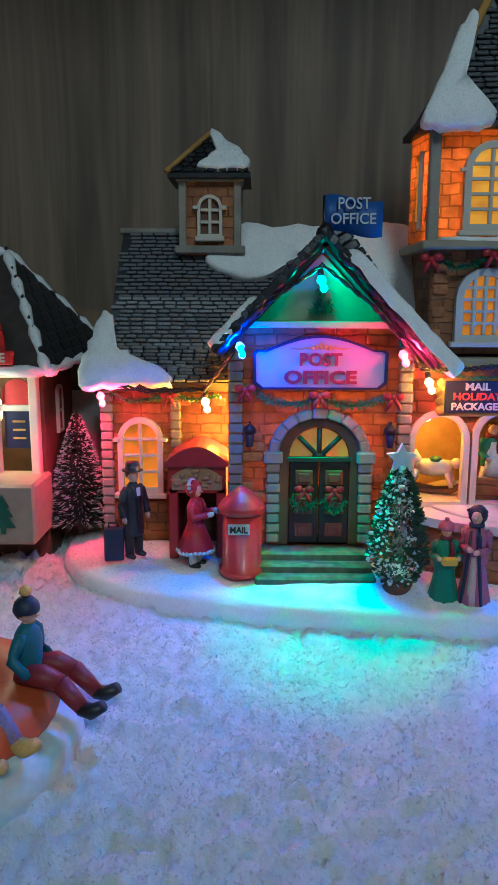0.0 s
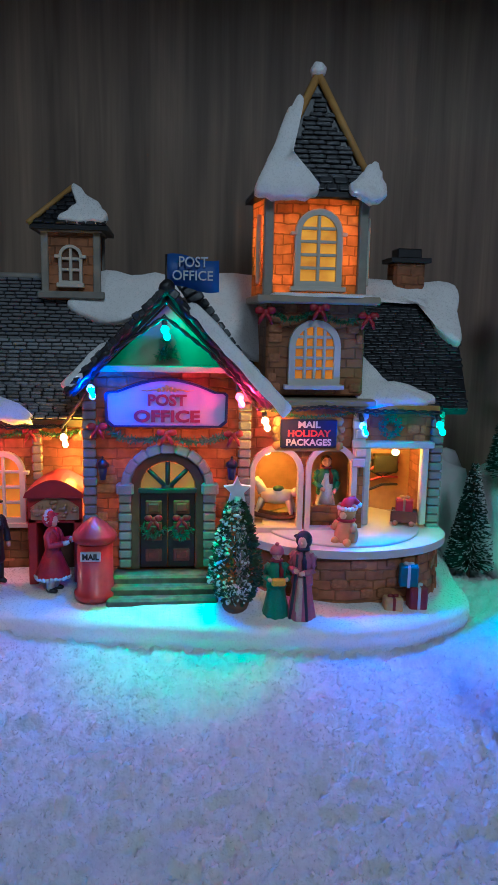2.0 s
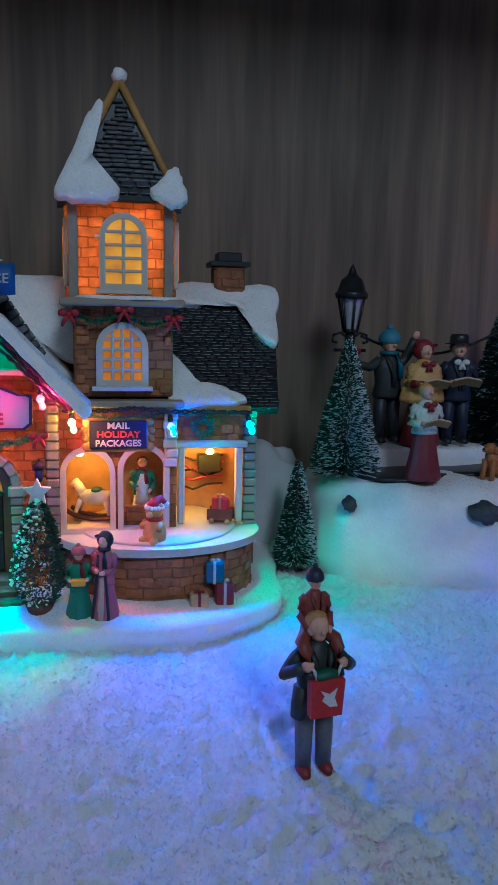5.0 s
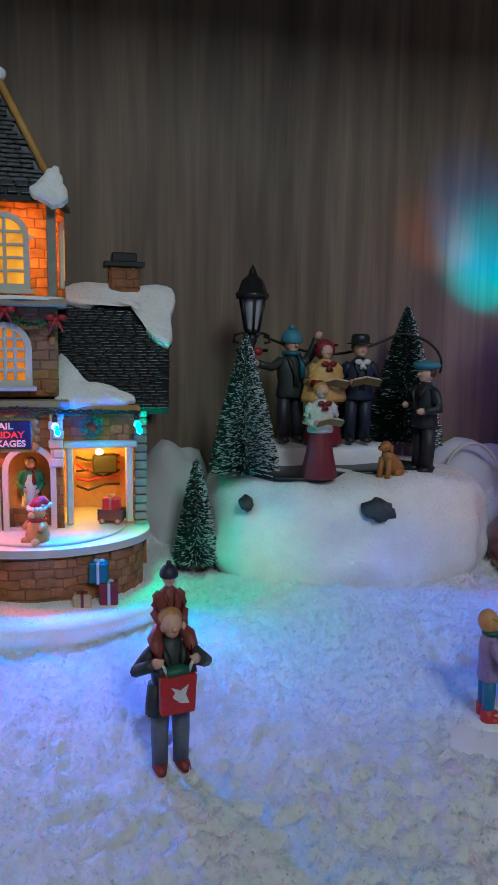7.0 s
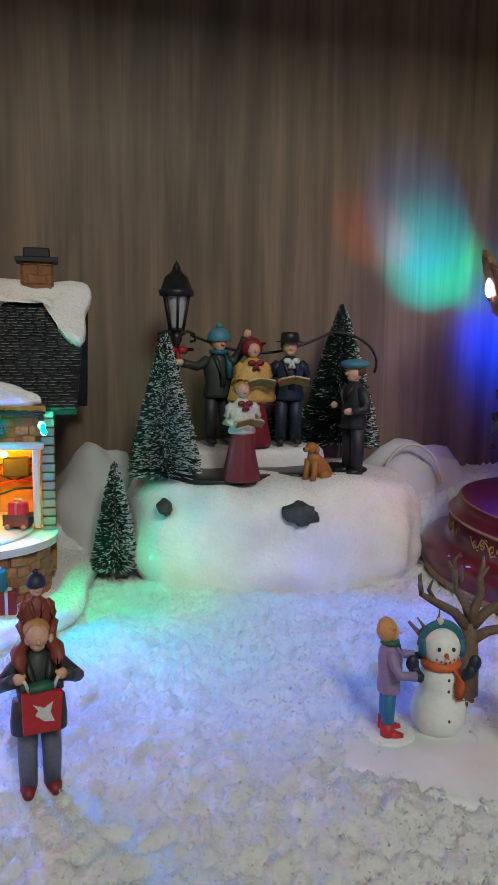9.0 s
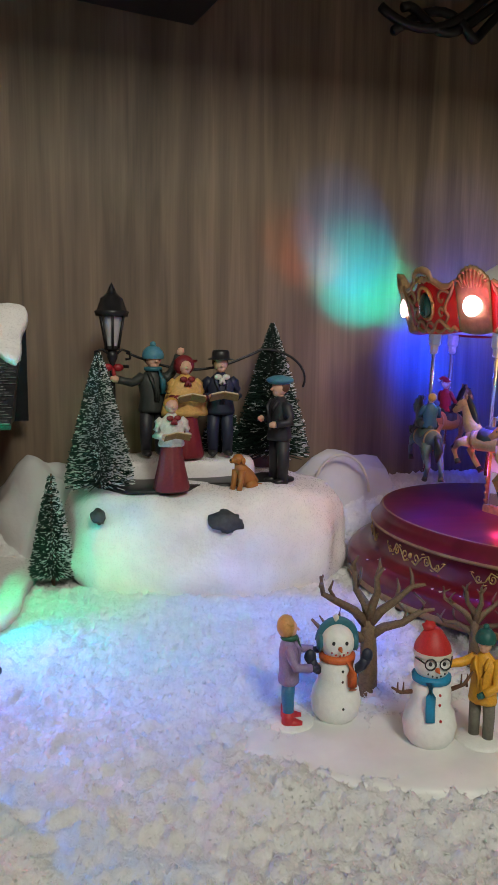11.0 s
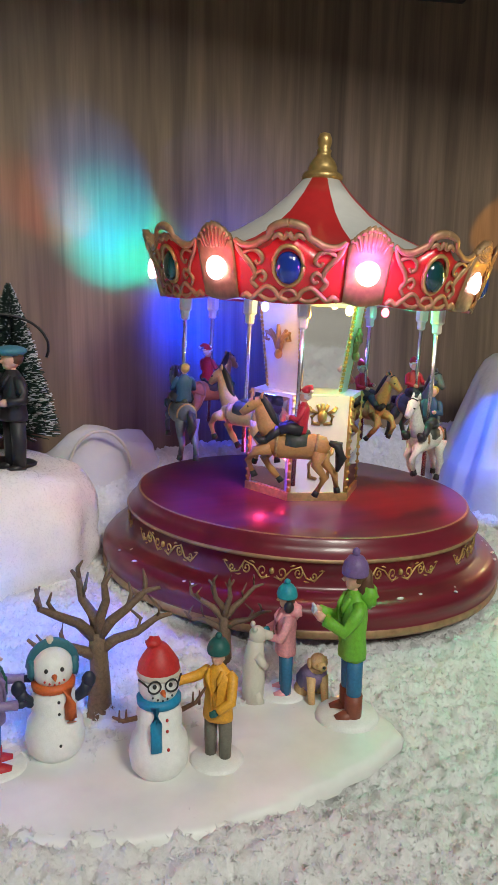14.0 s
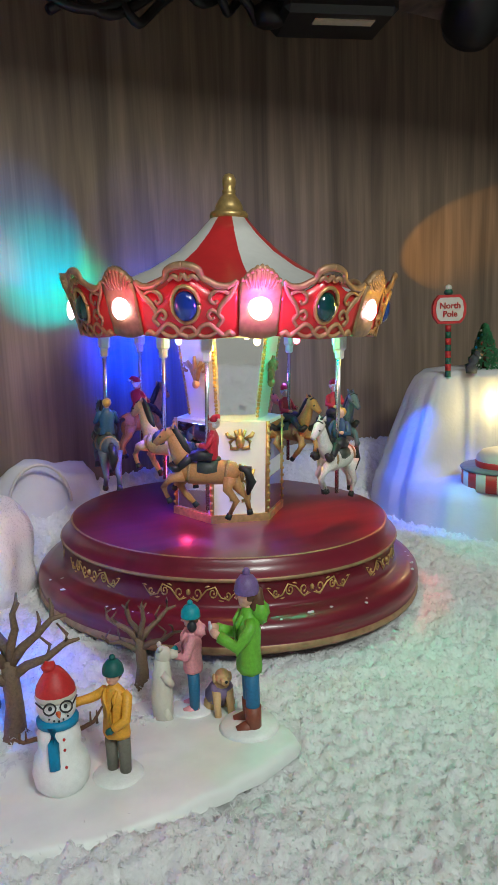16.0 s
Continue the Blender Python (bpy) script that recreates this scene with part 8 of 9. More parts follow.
            ribbon(s, g, [(k * u, z) for u, z in ((10.0, 0.1672), (8.0, 0.1690), (6.8, 0.1668), (7.6, 0.1646), (8.8, 0.1654))], [0.0009, 0.0011, 0.0010, 0.0009, 0.0007])
            # foot: two loops that meet under the gem
            ribbon(s, g, [(k * u, z) for u, z in ((15.0, 0.1566), (13.4, 0.1584), (11.6, 0.1568), (9.4, 0.1592), (6.8, 0.1622), (4.2, 0.1606), (2.8, 0.1576), (0.0, 0.1556))], [0.0012, 0.0015, 0.0013, 0.0013, 0.0012, 0.0012, 0.0013, 0.0015])
            ribbon(s, g, [(k * u, z) for u, z in ((9.4, 0.1586), (7.4, 0.1566), (5.0, 0.1560), (3.0, 0.1576), (1.6, 0.1604), (0.0, 0.1612))], [0.0009, 0.0011, 0.0011, 0.0010, 0.0010, 0.0011])
        s.tube([surf(g + 4.3 * math.cos(2 * math.pi * q / 22), 0.1716 + 0.0088 * math.sin(2 * math.pi * q / 22), 0.001) for q in range(23)], 0.0011, "gold", 7)
        part("scroll_frame", s, "goldmatt", board, "worn gold scroll frame", world_place=False)
        gm = Build()
        c = Vector(surf(g, 0.1712, 0.0004))
        R = Matrix.Rotation(radians(g), 3, "Z")
        own = Build()
        own.ball((0, 0, 0), 1.0, "", 16, 12, (0.0036, 0.0059, 0.0078))
        gm.add([R @ Vector(p) + c for p in own.v], own.f, "gemblue" if i % 2 == 0 else "gemgreen")
        part("gem", gm, "gemblue", board, "oval blue glass gem" if i % 2 == 0 else "oval green glass gem", world_place=False)
        # shell with its lens
        a = g - 22.5
        crest = lambda u: 0.1805 + 0.0098 * math.sin(math.pi * u) ** 0.7 + 0.0007 * math.cos(u * 50.3)
        shell = part("shell_board", wall(a - 6.2, a + 6.2, crest, "goldmatt", 0.0014, 0.1550, 0.002), "goldmatt", car, "shell-shaped gold board round a round lamp", world_place=False)
        rb = Build()
        for q in range(9):
            u = (q - 4) / 4
            rb.tube([surf(a + u * 3.4, 0.1782, 0.0010), surf(a + u * 4.6, 0.1830, 0.0014), surf(a + u * 5.2, 0.1880 - 0.0045 * u * u, 0.0012)], [0.0003, 0.0007, 0.0008], "goldmatt", 6)
            rb.ball(surf(a + u * 5.4, 0.1884 - 0.0050 * u * u, 0.0008), 0.0013, "goldmatt", 6, 5)
        for k in (-1, 1):
            ribbon(rb, a, [(k * u, z) for u, z in ((5.4, 0.1790), (5.0, 0.1745), (5.6, 0.1700), (4.4, 0.1645), (5.2, 0.1600), (3.4, 0.1568), (0.0, 0.1560))], [0.0010, 0.0011, 0.0010, 0.0010, 0.0011, 0.0011, 0.0011])
        part("shell_rib", rb, "goldmatt", shell, world_place=False)
        ln = Build()
        c = Vector(surf(a, 0.1702, 0.0018))
        own = Build()
        own.ball((0, 0, 0), 1.0, "", 16, 10, (0.0022, 0.0056, 0.0060))
        ln.add([Matrix.Rotation(radians(a), 3, "Z") @ Vector(p) + c for p in own.v], own.f, "led_white")
        part("lens", ln, "led_white", shell, "lit round lens", world_place=False)


carousel_canopy()


def carousel_column():
    turn = 222.0
    lo = [(0.0345, 0.0446), (0.0345, 0.0492), (0.0325, 0.0500), (0.0325, 0.1040), (0.0340, 0.1048), (0.0340, 0.1068), (0.0, 0.1068)]
    b = Build()
    b.lathe(lo[:2] + [(0.0320, 0.0492)], "gold", 6, a0=turn, a1=turn + 360)
    b.lathe([(0.0325, 0.0490), (0.0325, 0.1050), (0.0, 0.1050)], "tentwhite", 6, a0=turn, a1=turn + 360)
    b.s = [False] * len(b.s)
    col = part("column", b, "tentwhite", car, "six-sided white and mirrored centre column with gold relief", world_place=False)
    u = Build()
    u.lathe([(0.0240, 0.1050), (0.0310, 0.1565), (0.0, 0.1565)], "tentwhite", 6, a0=turn, a1=turn + 360)
    u.s = [False] * len(u.s)
    part("column_top", u, "tentwhite", col, "flaring upper panels", world_place=False)
    for i in range(6):
        w = radians(turn + 60 * i)
        c, s = math.cos(w), math.sin(w)
        bd = Build()
        bd.tube([(0.0326 * c, 0.0326 * s, 0.0495), (0.0326 * c, 0.0326 * s, 0.1050)], 0.0013, "gold", 6)
        for q in range(12):
            bd.ball((0.0336 * c, 0.0336 * s, 0.052 + q * 0.0046), 0.0012, "gold", 6, 5)
        for q in range(22):
            t = q / 21
            r = 0.0240 + 0.0070 * t
            bd.ball((r * c, r * s, 0.1075 + 0.048 * t), 0.0012, "gold", 6, 4)
        part("corner_beading", bd, "gold", col, "gold beaded corner strip", world_place=False)
        m = radians(turn + 60 * i + 30)
        n = Vector((math.cos(m), math.sin(m), 0))
        t = Vector((-math.sin(m), math.cos(m), 0))
        d = 0.0325 * math.cos(radians(30)) + 0.0004
        R = Matrix(((t.x, n.x, 0), (t.y, n.y, 0), (0, 0, 1))).to_4x4()
        pn = Build()
        if i % 2 == 1:
            pn.box(n * d + Vector((0, 0, 0.0605)), (0.0270, 0.0010, 0.0205), "mirror", 0.1, R)
            pn.box(n * d + Vector((0, 0, 0.0920)), (0.0270, 0.0010, 0.0225), "mirror", 0.1, R)
            part("mirror_panel", pn, "mirror", col, "small mirror panels", world_place=False)
            g2 = Build()
            e = n * 0.0252 + Vector((0, 0, 0.135))
            for k in (-1, 0, 1):
                g2.tube([e + Vector((0, 0, -0.008)), e + t * k * 0.0025 + n * 0.0012, e + t * k * 0.0062 + Vector((0, 0, 0.008 - abs(k) * 0.003)) + n * 0.002], [0.0012, 0.0018, 0.0010], "goldmatt", 6)
            for k in (-1, 1):
                g2.tube([e + n * 0.0010 + Vector((0, 0, -0.003)), e + t * k * 0.0050 + n * 0.0016 + Vector((0, 0, 0.002)), e + t * k * 0.0088 + n * 0.002 + Vector((0, 0, 0.0035)), e + t * k * 0.0092 + n * 0.0018 + Vector((0, 0, -0.0005)), e + t * k * 0.0070 + n * 0.0016 + Vector((0, 0, -0.0008))], [0.0010, 0.0014, 0.0012, 0.0011, 0.0010], "goldmatt", 6)
            g2.ball(e + n * 0.0008 + Vector((0, 0, -0.0085)), 0.0024, "goldmatt", 8, 6, (1, 1, 1.2))
            part("gold_relief", g2, "goldmatt", col, "worn gold lily relief", world_place=False)
        else:
            for zc, hh in ((0.068, 0.0120), (0.0945, 0.0062)):
                for k in (-1, 1):
                    pn.tube([n * d + t * k * q + Vector((0, 0, zc + z * hh)) for q, z in ((0.0010, -0.9), (0.0052, -0.8), (0.0060, -0.2), (0.0030, 0.1), (0.0066, 0.35), (0.0080, 0.7))], [0.0009, 0.0013, 0.0011, 0.0012, 0.0014, 0.0010], "gold", 6)
                    pn.tube([n * d + t * k * 0.0008 + Vector((0, 0, zc + 0.1 * hh)), n * d + t * k * 0.0030 + Vector((0, 0, zc + 0.9 * hh))], [0.0014, 0.0010], "gold", 6)
                pn.ball(n * d + Vector((0, 0, zc - 0.2 * hh)), 0.0028, "gold", 8, 6, (1, 1, 1.5))
                pn.tube([n * d + Vector((0, 0, zc)), n * d + Vector((0, 0, zc + 1.0 * hh))], [0.0012, 0.0010], "gold", 6)
            part("gold_relief", pn, "gold", col, "gilded scroll relief", world_place=False)
            # a mirror fills the flaring panel above
            um = Build()
            lo_c, hi_c = n * (0.0244 * 0.866) + Vector((0, 0, 0.1085)), n * (0.0306 * 0.866) + Vector((0, 0, 0.1540))
            ring = [lo_c - t * 0.0102, lo_c + t * 0.0102, hi_c + t * 0.0136, hi_c - t * 0.0136]
            um.add([tuple(p + n * 0.0012) for p in ring] + [tuple(p - n * 0.0008) for p in ring],
                   [[0, 1, 2, 3], [7, 6, 5, 4], [0, 4, 5, 1], [1, 5, 6, 2], [2, 6, 7, 3], [3, 7, 4, 0]], "mirror")
            um.s = [False] * len(um.s)
            part("mirror_panel", um, "mirror", col, "flaring mirror panel", world_place=False)
    for a, k in ((195, "led_blue"), (262, "led_warm"), (320, "led_red"), (75, "led_blue")):
        w = radians(a)
        x = Build()
        x.ball((0.040 * math.cos(w), 0.040 * math.sin(w), 0.1525), 0.0021, k, 8, 6, (1, 1, 1.3))
        part("led_bulb", x, k, col, world_place=False)


carousel_column()


def horse_build(key, mane="mane"):
    """A galloping horse facing -x, one unit long from chest to rump 0.56."""
    b = Build()
    b.tube([(-0.30, 0, 0.03), (-0.24, 0, 0.0), (-0.12, 0, -0.02), (0.02, 0, -0.01), (0.16, 0, 0.01), (0.27, 0, 0.02), (0.32, 0, 0.0)], [0.05, 0.115, 0.130, 0.122, 0.128, 0.105, 0.04], key, 14, (0.82, 1))
    b.tube([(-0.20, 0, 0.04), (-0.30, 0, 0.16), (-0.36, 0, 0.29), (-0.39, 0, 0.36)], [0.115, 0.088, 0.066, 0.052], key, 12, (0.7, 1))
    b.tube([(-0.37, 0, 0.385), (-0.43, 0, 0.355), (-0.50, 0, 0.285), (-0.545, 0, 0.24)], [0.052, 0.066, 0.046, 0.032], key, 10, (0.8, 1))
    for k in (-1, 1):
        b.tube([(-0.375, k * 0.03, 0.42), (-0.365, k * 0.035, 0.475)], [0.022, 0.005], key, 6)
    for y, q in ((-0.055, [(-0.22, -0.05), (-0.36, -0.10), (-0.42, -0.20), (-0.36, -0.31)]), (0.055, [(-0.20, -0.05), (-0.28, -0.18), (-0.20, -0.28), (-0.12, -0.36)]),
                 (-0.06, [(0.24, -0.02), (0.22, -0.16), (0.32, -0.27), (0.26, -0.42)]), (0.06, [(0.25, -0.02), (0.30, -0.15), (0.40, -0.24), (0.44, -0.38)])):
        p = [(x, y, z) for x, z in q]
        b.tube(p, [0.075, 0.048, 0.034, 0.026], key, 8)
        e, d = Vector(p[-1]), (Vector(p[-1]) - Vector(p[-2])).normalized()
        b.tube([e - d * 0.012, e + d * 0.045], [0.028, 0.034], "mane", 8)
    b.tube([(-0.385, 0, 0.45), (-0.325, 0, 0.36), (-0.25, 0, 0.24), (-0.18, 0, 0.13)], [0.022, 0.045, 0.050, 0.025], mane, 8, (0.7, 1))
    b.tube([(0.31, 0, 0.07), (0.40, 0, 0.06), (0.44, 0, -0.06), (0.42, 0, -0.20)], [0.028, 0.050, 0.055, 0.015], mane, 8)
    b.tube([(-0.09, 0, 0.03), (0.0, 0, 0.035), (0.11, 0, 0.04)], [0.120, 0.124, 0.115], "saddle", 12, (0.90, 0.86))
    b.tube([(-0.07, 0, 0.125), (-0.04, 0, 0.135), (0.02, 0, 0.125), (0.09, 0, 0.135), (0.12, 0, 0.155)], [0.02, 0.035, 0.04, 0.04, 0.02], "saddle", 8)
    for x, r, z in ((-0.17, 0.131, -0.012), (0.20, 0.130, 0.012)):
        b.tube([(x - 0.014, 0, z), (x + 0.014, 0, z)], [r, r], "goldmatt", 14, (0.85, 1.0))
    for zz in (0.0, 0.05):
        b.tube([(-0.435 - zz, -0.05, 0.40 - zz * 1.6), (-0.445 - zz, 0, 0.42 - zz * 1.5), (-0.435 - zz, 0.05, 0.40 - zz * 1.6)], 0.008, "mane", 6)
    return b


def rider_build(coat, hair, hat=None, hatkey=""):
    return figure_mesh(coat, "charcoal", "black", hair, hat, hatkey, sit=True, coat_low=0.40, arms=(((-0.17, -0.05, 0.60), (-0.08, -0.20, 0.56)), ((0.17, -0.05, 0.60), (0.12, -0.18, 0.62))))


HORSES = {}
for key in ("horsetan", "horsecream", "horsegrey", "horsewhite"):
    HORSES[key] = horse_build(key, "mane").data("horse", key)
RIDERS = {k: rider_build(*v).data("rider", "skin") for k, v in (("red", ("rider_red", "shirtwhite", "santa", "rider_red")), ("blue", ("rider_blue", "blond")))}
for az, r, z, key, rider in ((231, 0.074, 0.0860, "horsetan", "red"), (293, 0.074, 0.0880, "horsewhite", "blue"), (352, 0.074, 0.0960, "horsegrey", "red"), (52, 0.074, 0.090, "horsetan", None),
                             (112, 0.074, 0.097, "horsetan", "red"), (168, 0.074, 0.0920, "horsegrey", "blue"), (196, 0.052, 0.0950, "horsecream", None), (12, 0.052, 0.0920, "horsetan", "red")):
    w = radians(az)
    x, y = r * math.cos(w), r * math.sin(w)
    h = new("horse", HORSES[key])
    h.parent = car
    h.matrix_basis = pose(x, y, z - 0.001, 0, 4, az + 90) @ Matrix.Diagonal((0.0515, 0.0515, 0.0515, 1))
    tagged(h, {"horsetan": "tan galloping carousel horse", "horsewhite": "white galloping carousel horse", "horsegrey": "grey galloping carousel horse", "horsecream": "cream galloping carousel horse"}[key])
    if rider:
        q = new("rider", RIDERS[rider])
        q.parent = h
        q.matrix_basis = pose(0.03, 0, -0.15, 0, 0, -90) @ Matrix.Diagonal((0.70, 0.70, 0.70, 1))
        tagged(q, "small painted rider in red" if rider == "red" else "small painted rider in blue")
    p = Build()
    px, py = x, y
    p.tube([(px, py, z - 0.022), (px, py, 0.160)], 0.0011, "steel", 8)
    pl = part("pole", p, "steel", car, "steel pole", world_place=False)
    p = Build()
    p.box((px, py, 0.1520), (0.0062, 0.0062, 0.0090), "tentwhite", 0.2, Matrix.Rotation(w, 4, "Z"))
    p.box((px, py, 0.1458), (0.0042, 0.0042, 0.0060), "tentwhite", 0.2, Matrix.Rotation(w, 4, "Z"))
    part("pole_socket", p, "tentwhite", pl, "white plastic socket", world_place=False)


# ---------- snowy hill with a signpost ----------
def pole_hill():
    t = thing("snow_hill", pose(0.733, 0.335, 0.010), "tall white snow hill with a lit hollow", "snow hill")
    n = 96
    rings = ((1.0, -0.006), (1.0, 0.006), (0.955, 0.022), (0.92, 0.034), (0.90, 0.0355), (0.845, 0.050), (0.78, 0.066), (0.71, 0.082), (0.640, 0.098), (0.575, 0.108), (0.50, 0.1130), (0.30, 0.1145))
    vs, fs = [], []
    for sh, z in rings:
        for j in range(n):
            w = 2 * math.pi * j / n
            rad = 1 + 0.04 * noise.noise(Vector((math.cos(w) * 3, math.sin(w) * 3, 4)))
            rad += (0.030 * math.cos(w * 17 + 2 * noise.noise(Vector((w * 3, 0, 0)))) + 0.018 * math.cos(w * 29 + 1)) * min(1, max(0, z / 0.02)) * (1 - z / 0.13)
            rad *= 1 - 0.06 * max(0, -math.cos(w)) * max(0, 1 - z / 0.11)
            rad *= 1 + 0.13 * math.exp(-((w - 4.2) / 0.55) ** 2) * min(1, max(0, (0.06 - z) / 0.02))
            # a hollow opens to the front above the skirt
            d = min(1, max(0, (0.98 - abs(w - 4.25)) / 0.28))
            d = d * d * (3 - 2 * d)
            inner = 0.40 if z < 0.09 else 0.40 + (z - 0.09) * 2.0
            q = sh + (min(sh, inner) - sh) * d if z > 0.035 else sh
            vs.append((0.094 * rad * q * math.cos(w), 0.086 * rad * q * math.sin(w), z))
    for i in range(len(rings) - 1):
        for j in range(n):
            fs.append([i * n + j, i * n + (j + 1) % n, (i + 1) * n + (j + 1) % n, (i + 1) * n + j])
    fs.append([(len(rings) - 1) * n + j for j in range(n)])
    b = Build()
    b.add(vs, fs, "cotton")
    part("hill_body", b, "cotton", t, world_place=False)
    # signpost
    sp = thing("signpost", pose(0.684, 0.324, 0.120), "striped pole with a red and white North Pole sign", "signpost")
    b = Build()
    for i in range(8):
        b.tube([(0, 0, i * 0.0048), (0, 0, (i + 1) * 0.0048)], 0.0022, "bagred" if i % 2 else "knitgreen", 10)
    part("striped_pole", b, "bagred", sp, "red and green striped pole", world_place=False)
    b = Build()
    b.plate([(-0.011, -0.007), (-0.008, -0.0105), (0.008, -0.0105), (0.011, -0.007), (0.0125, -0.003), (0.0125, 0.003), (0.011, 0.007), (0.008, 0.0105), (-0.008, 0.0105), (-0.011, 0.007), (-0.0125, 0.003), (-0.0125, -0.003)], -0.003, 0.001, "bagred")
    b.v = [(x, y, z + 0.050) for x, y, z in b.v]
    sb = part("sign_board", b, "bagred", sp, "red sign board with a white face", world_place=False)
    b = Build()
    b.plate([(-0.0095, -0.006), (-0.007, -0.0085), (0.007, -0.0085), (0.0095, -0.006), (0.0105, 0), (0.0095, 0.006), (0.007, 0.0085), (-0.007, 0.0085), (-0.0095, 0.006), (-0.0105, 0)], -0.0036, -0.0005, "white")
    b.v = [(x, y, z + 0.050) for x, y, z in b.v]
    part("sign_face", b, "white", sb, world_place=False)
    for tx, z in (("North", 0.0525), ("Pole", 0.0465)):
        o = words(tx, 0.0062, "bagred", sb, Matrix(), 0.0001)
        o.matrix_parent_inverse = Matrix()
        o.matrix_basis = pose(0, -0.0040, z) @ UP
    b = Build()
    b.ball((0, 0, 0.0625), 0.0034, "knitgreen", 10, 7, (1, 1, 0.8))
    b.ball((0, 0, 0.0655), 0.0026, "white", 8, 6)
    part("knob", b, "knitgreen", sp, world_place=False)
    sp.matrix_basis = pose(0.684, 0.324, 0.120, 0, 0, -28)
    tr = thing("ornamented_tree", pose(0.7215, 0.322, 0.120), "small dark green tree with snow and coloured baubles", "tree")
    R = random.Random(11)
    b = Build()
    for _ in range(1400):
        u, a = R.random(), R.uniform(0, 6.283)
        r = 0.0135 * (1 - u) ** 0.9 * (0.8 + 0.3 * ((u * 6) % 1))
        p = Vector((r * math.cos(a), r * math.sin(a), 0.002 + 0.037 * u))
        d = Vector((math.cos(a), math.sin(a), -0.5)) * 0.0022
        s = Vector((-math.sin(a), math.cos(a), 0.4)) * 0.0007
        b.add([p + s, p - s, p + d - s, p + d + s], [[0, 1, 2, 3]], "garland", False)
    b.tube([(0, 0, -0.003), (0, 0, 0.034)], [0.0022, 0.0004], "brown", 6)
    part("needles", b, "garland", tr, world_place=False)
    for i in range(14):
        u, a = R.random() * 0.9, R.uniform(2.5, 6.5)
        r = 0.0140 * (1 - u) ** 0.9
        s = Build()
        s.ball((r * math.cos(a), r * math.sin(a), 0.002 + 0.037 * u), 0.0011, ("bagred", "white", "scarfblue")[i % 3], 8, 6)
        part("bauble", s, "bagred", tr, world_place=False)
    # small animal at the foot of the tree
    b = Build()
    b.tube([(0, 0, 0), (0, 0, 0.004), (0.001, 0, 0.0085), (0.003, 0, 0.0125)], [0.0042, 0.0046, 0.0034, 0.0026], "rock", 10)
    b.ball((0.0042, 0, 0.0138), 0.0026, "rock", 8, 6)
    b.tube([(0.0055, 0, 0.0140), (0.0085, 0, 0.0132)], [0.0012, 0.0005], "goldmatt", 6)
    solo("animal_figurine", b, "rock", "small grey animal figurine beside the decorated tree", "animal figurine", m=pose(0.6960, 0.3120, 0.1225, 0, 0, -30))
    # striped drum in the hollow
    drum = thing("striped_drum", pose(0.6960, 0.2800, 0.0420), "red and white striped drum base in the hollow", "toy stand")
    b = Build()
    b.lathe([(0.0, 0.0), (0.0285, 0.0), (0.0285, 0.0140), (0.0, 0.0140)], "white", 40)
    part("drum_core", b, "white", drum, world_place=False)
    for i in range(24):
        b = Build()
        b.lathe([(0.0284, 0.0), (0.030, 0.0), (0.030, 0.014), (0.0284, 0.014)], "bagred" if i % 2 else "white", 2, a0=i * 15, a1=i * 15 + 15)
        part("stripe", b, "white", drum, world_place=False)
    b = Build()
    b.lathe([(0.0, 0.0150), (0.0305, 0.0150), (0.0312, 0.0142), (0.0305, 0.0132), (0.0, 0.0141)], "greytrouser", 40)
    part("lid", b, "greytrouser", drum, "grey drum lid", world_place=False)
    b = Build()
    b.lathe([(0.0202, 0.0150), (0.0206, 0.0185), (0.020, 0.0192), (0.0, 0.0192)], "bagred", 28)
    dome = part("dome_foot", b, "bagred", drum, "red rim under the white dome", world_place=False)
    b = Build()
    b.lathe([(0.0, 0.0285), (0.010, 0.0278), (0.016, 0.0262), (0.0195, 0.0225), (0.0197, 0.0190)], "white", 28)
    part("dome", b, "white", dome, "white snowy dome", world_place=False)


pole_hill()


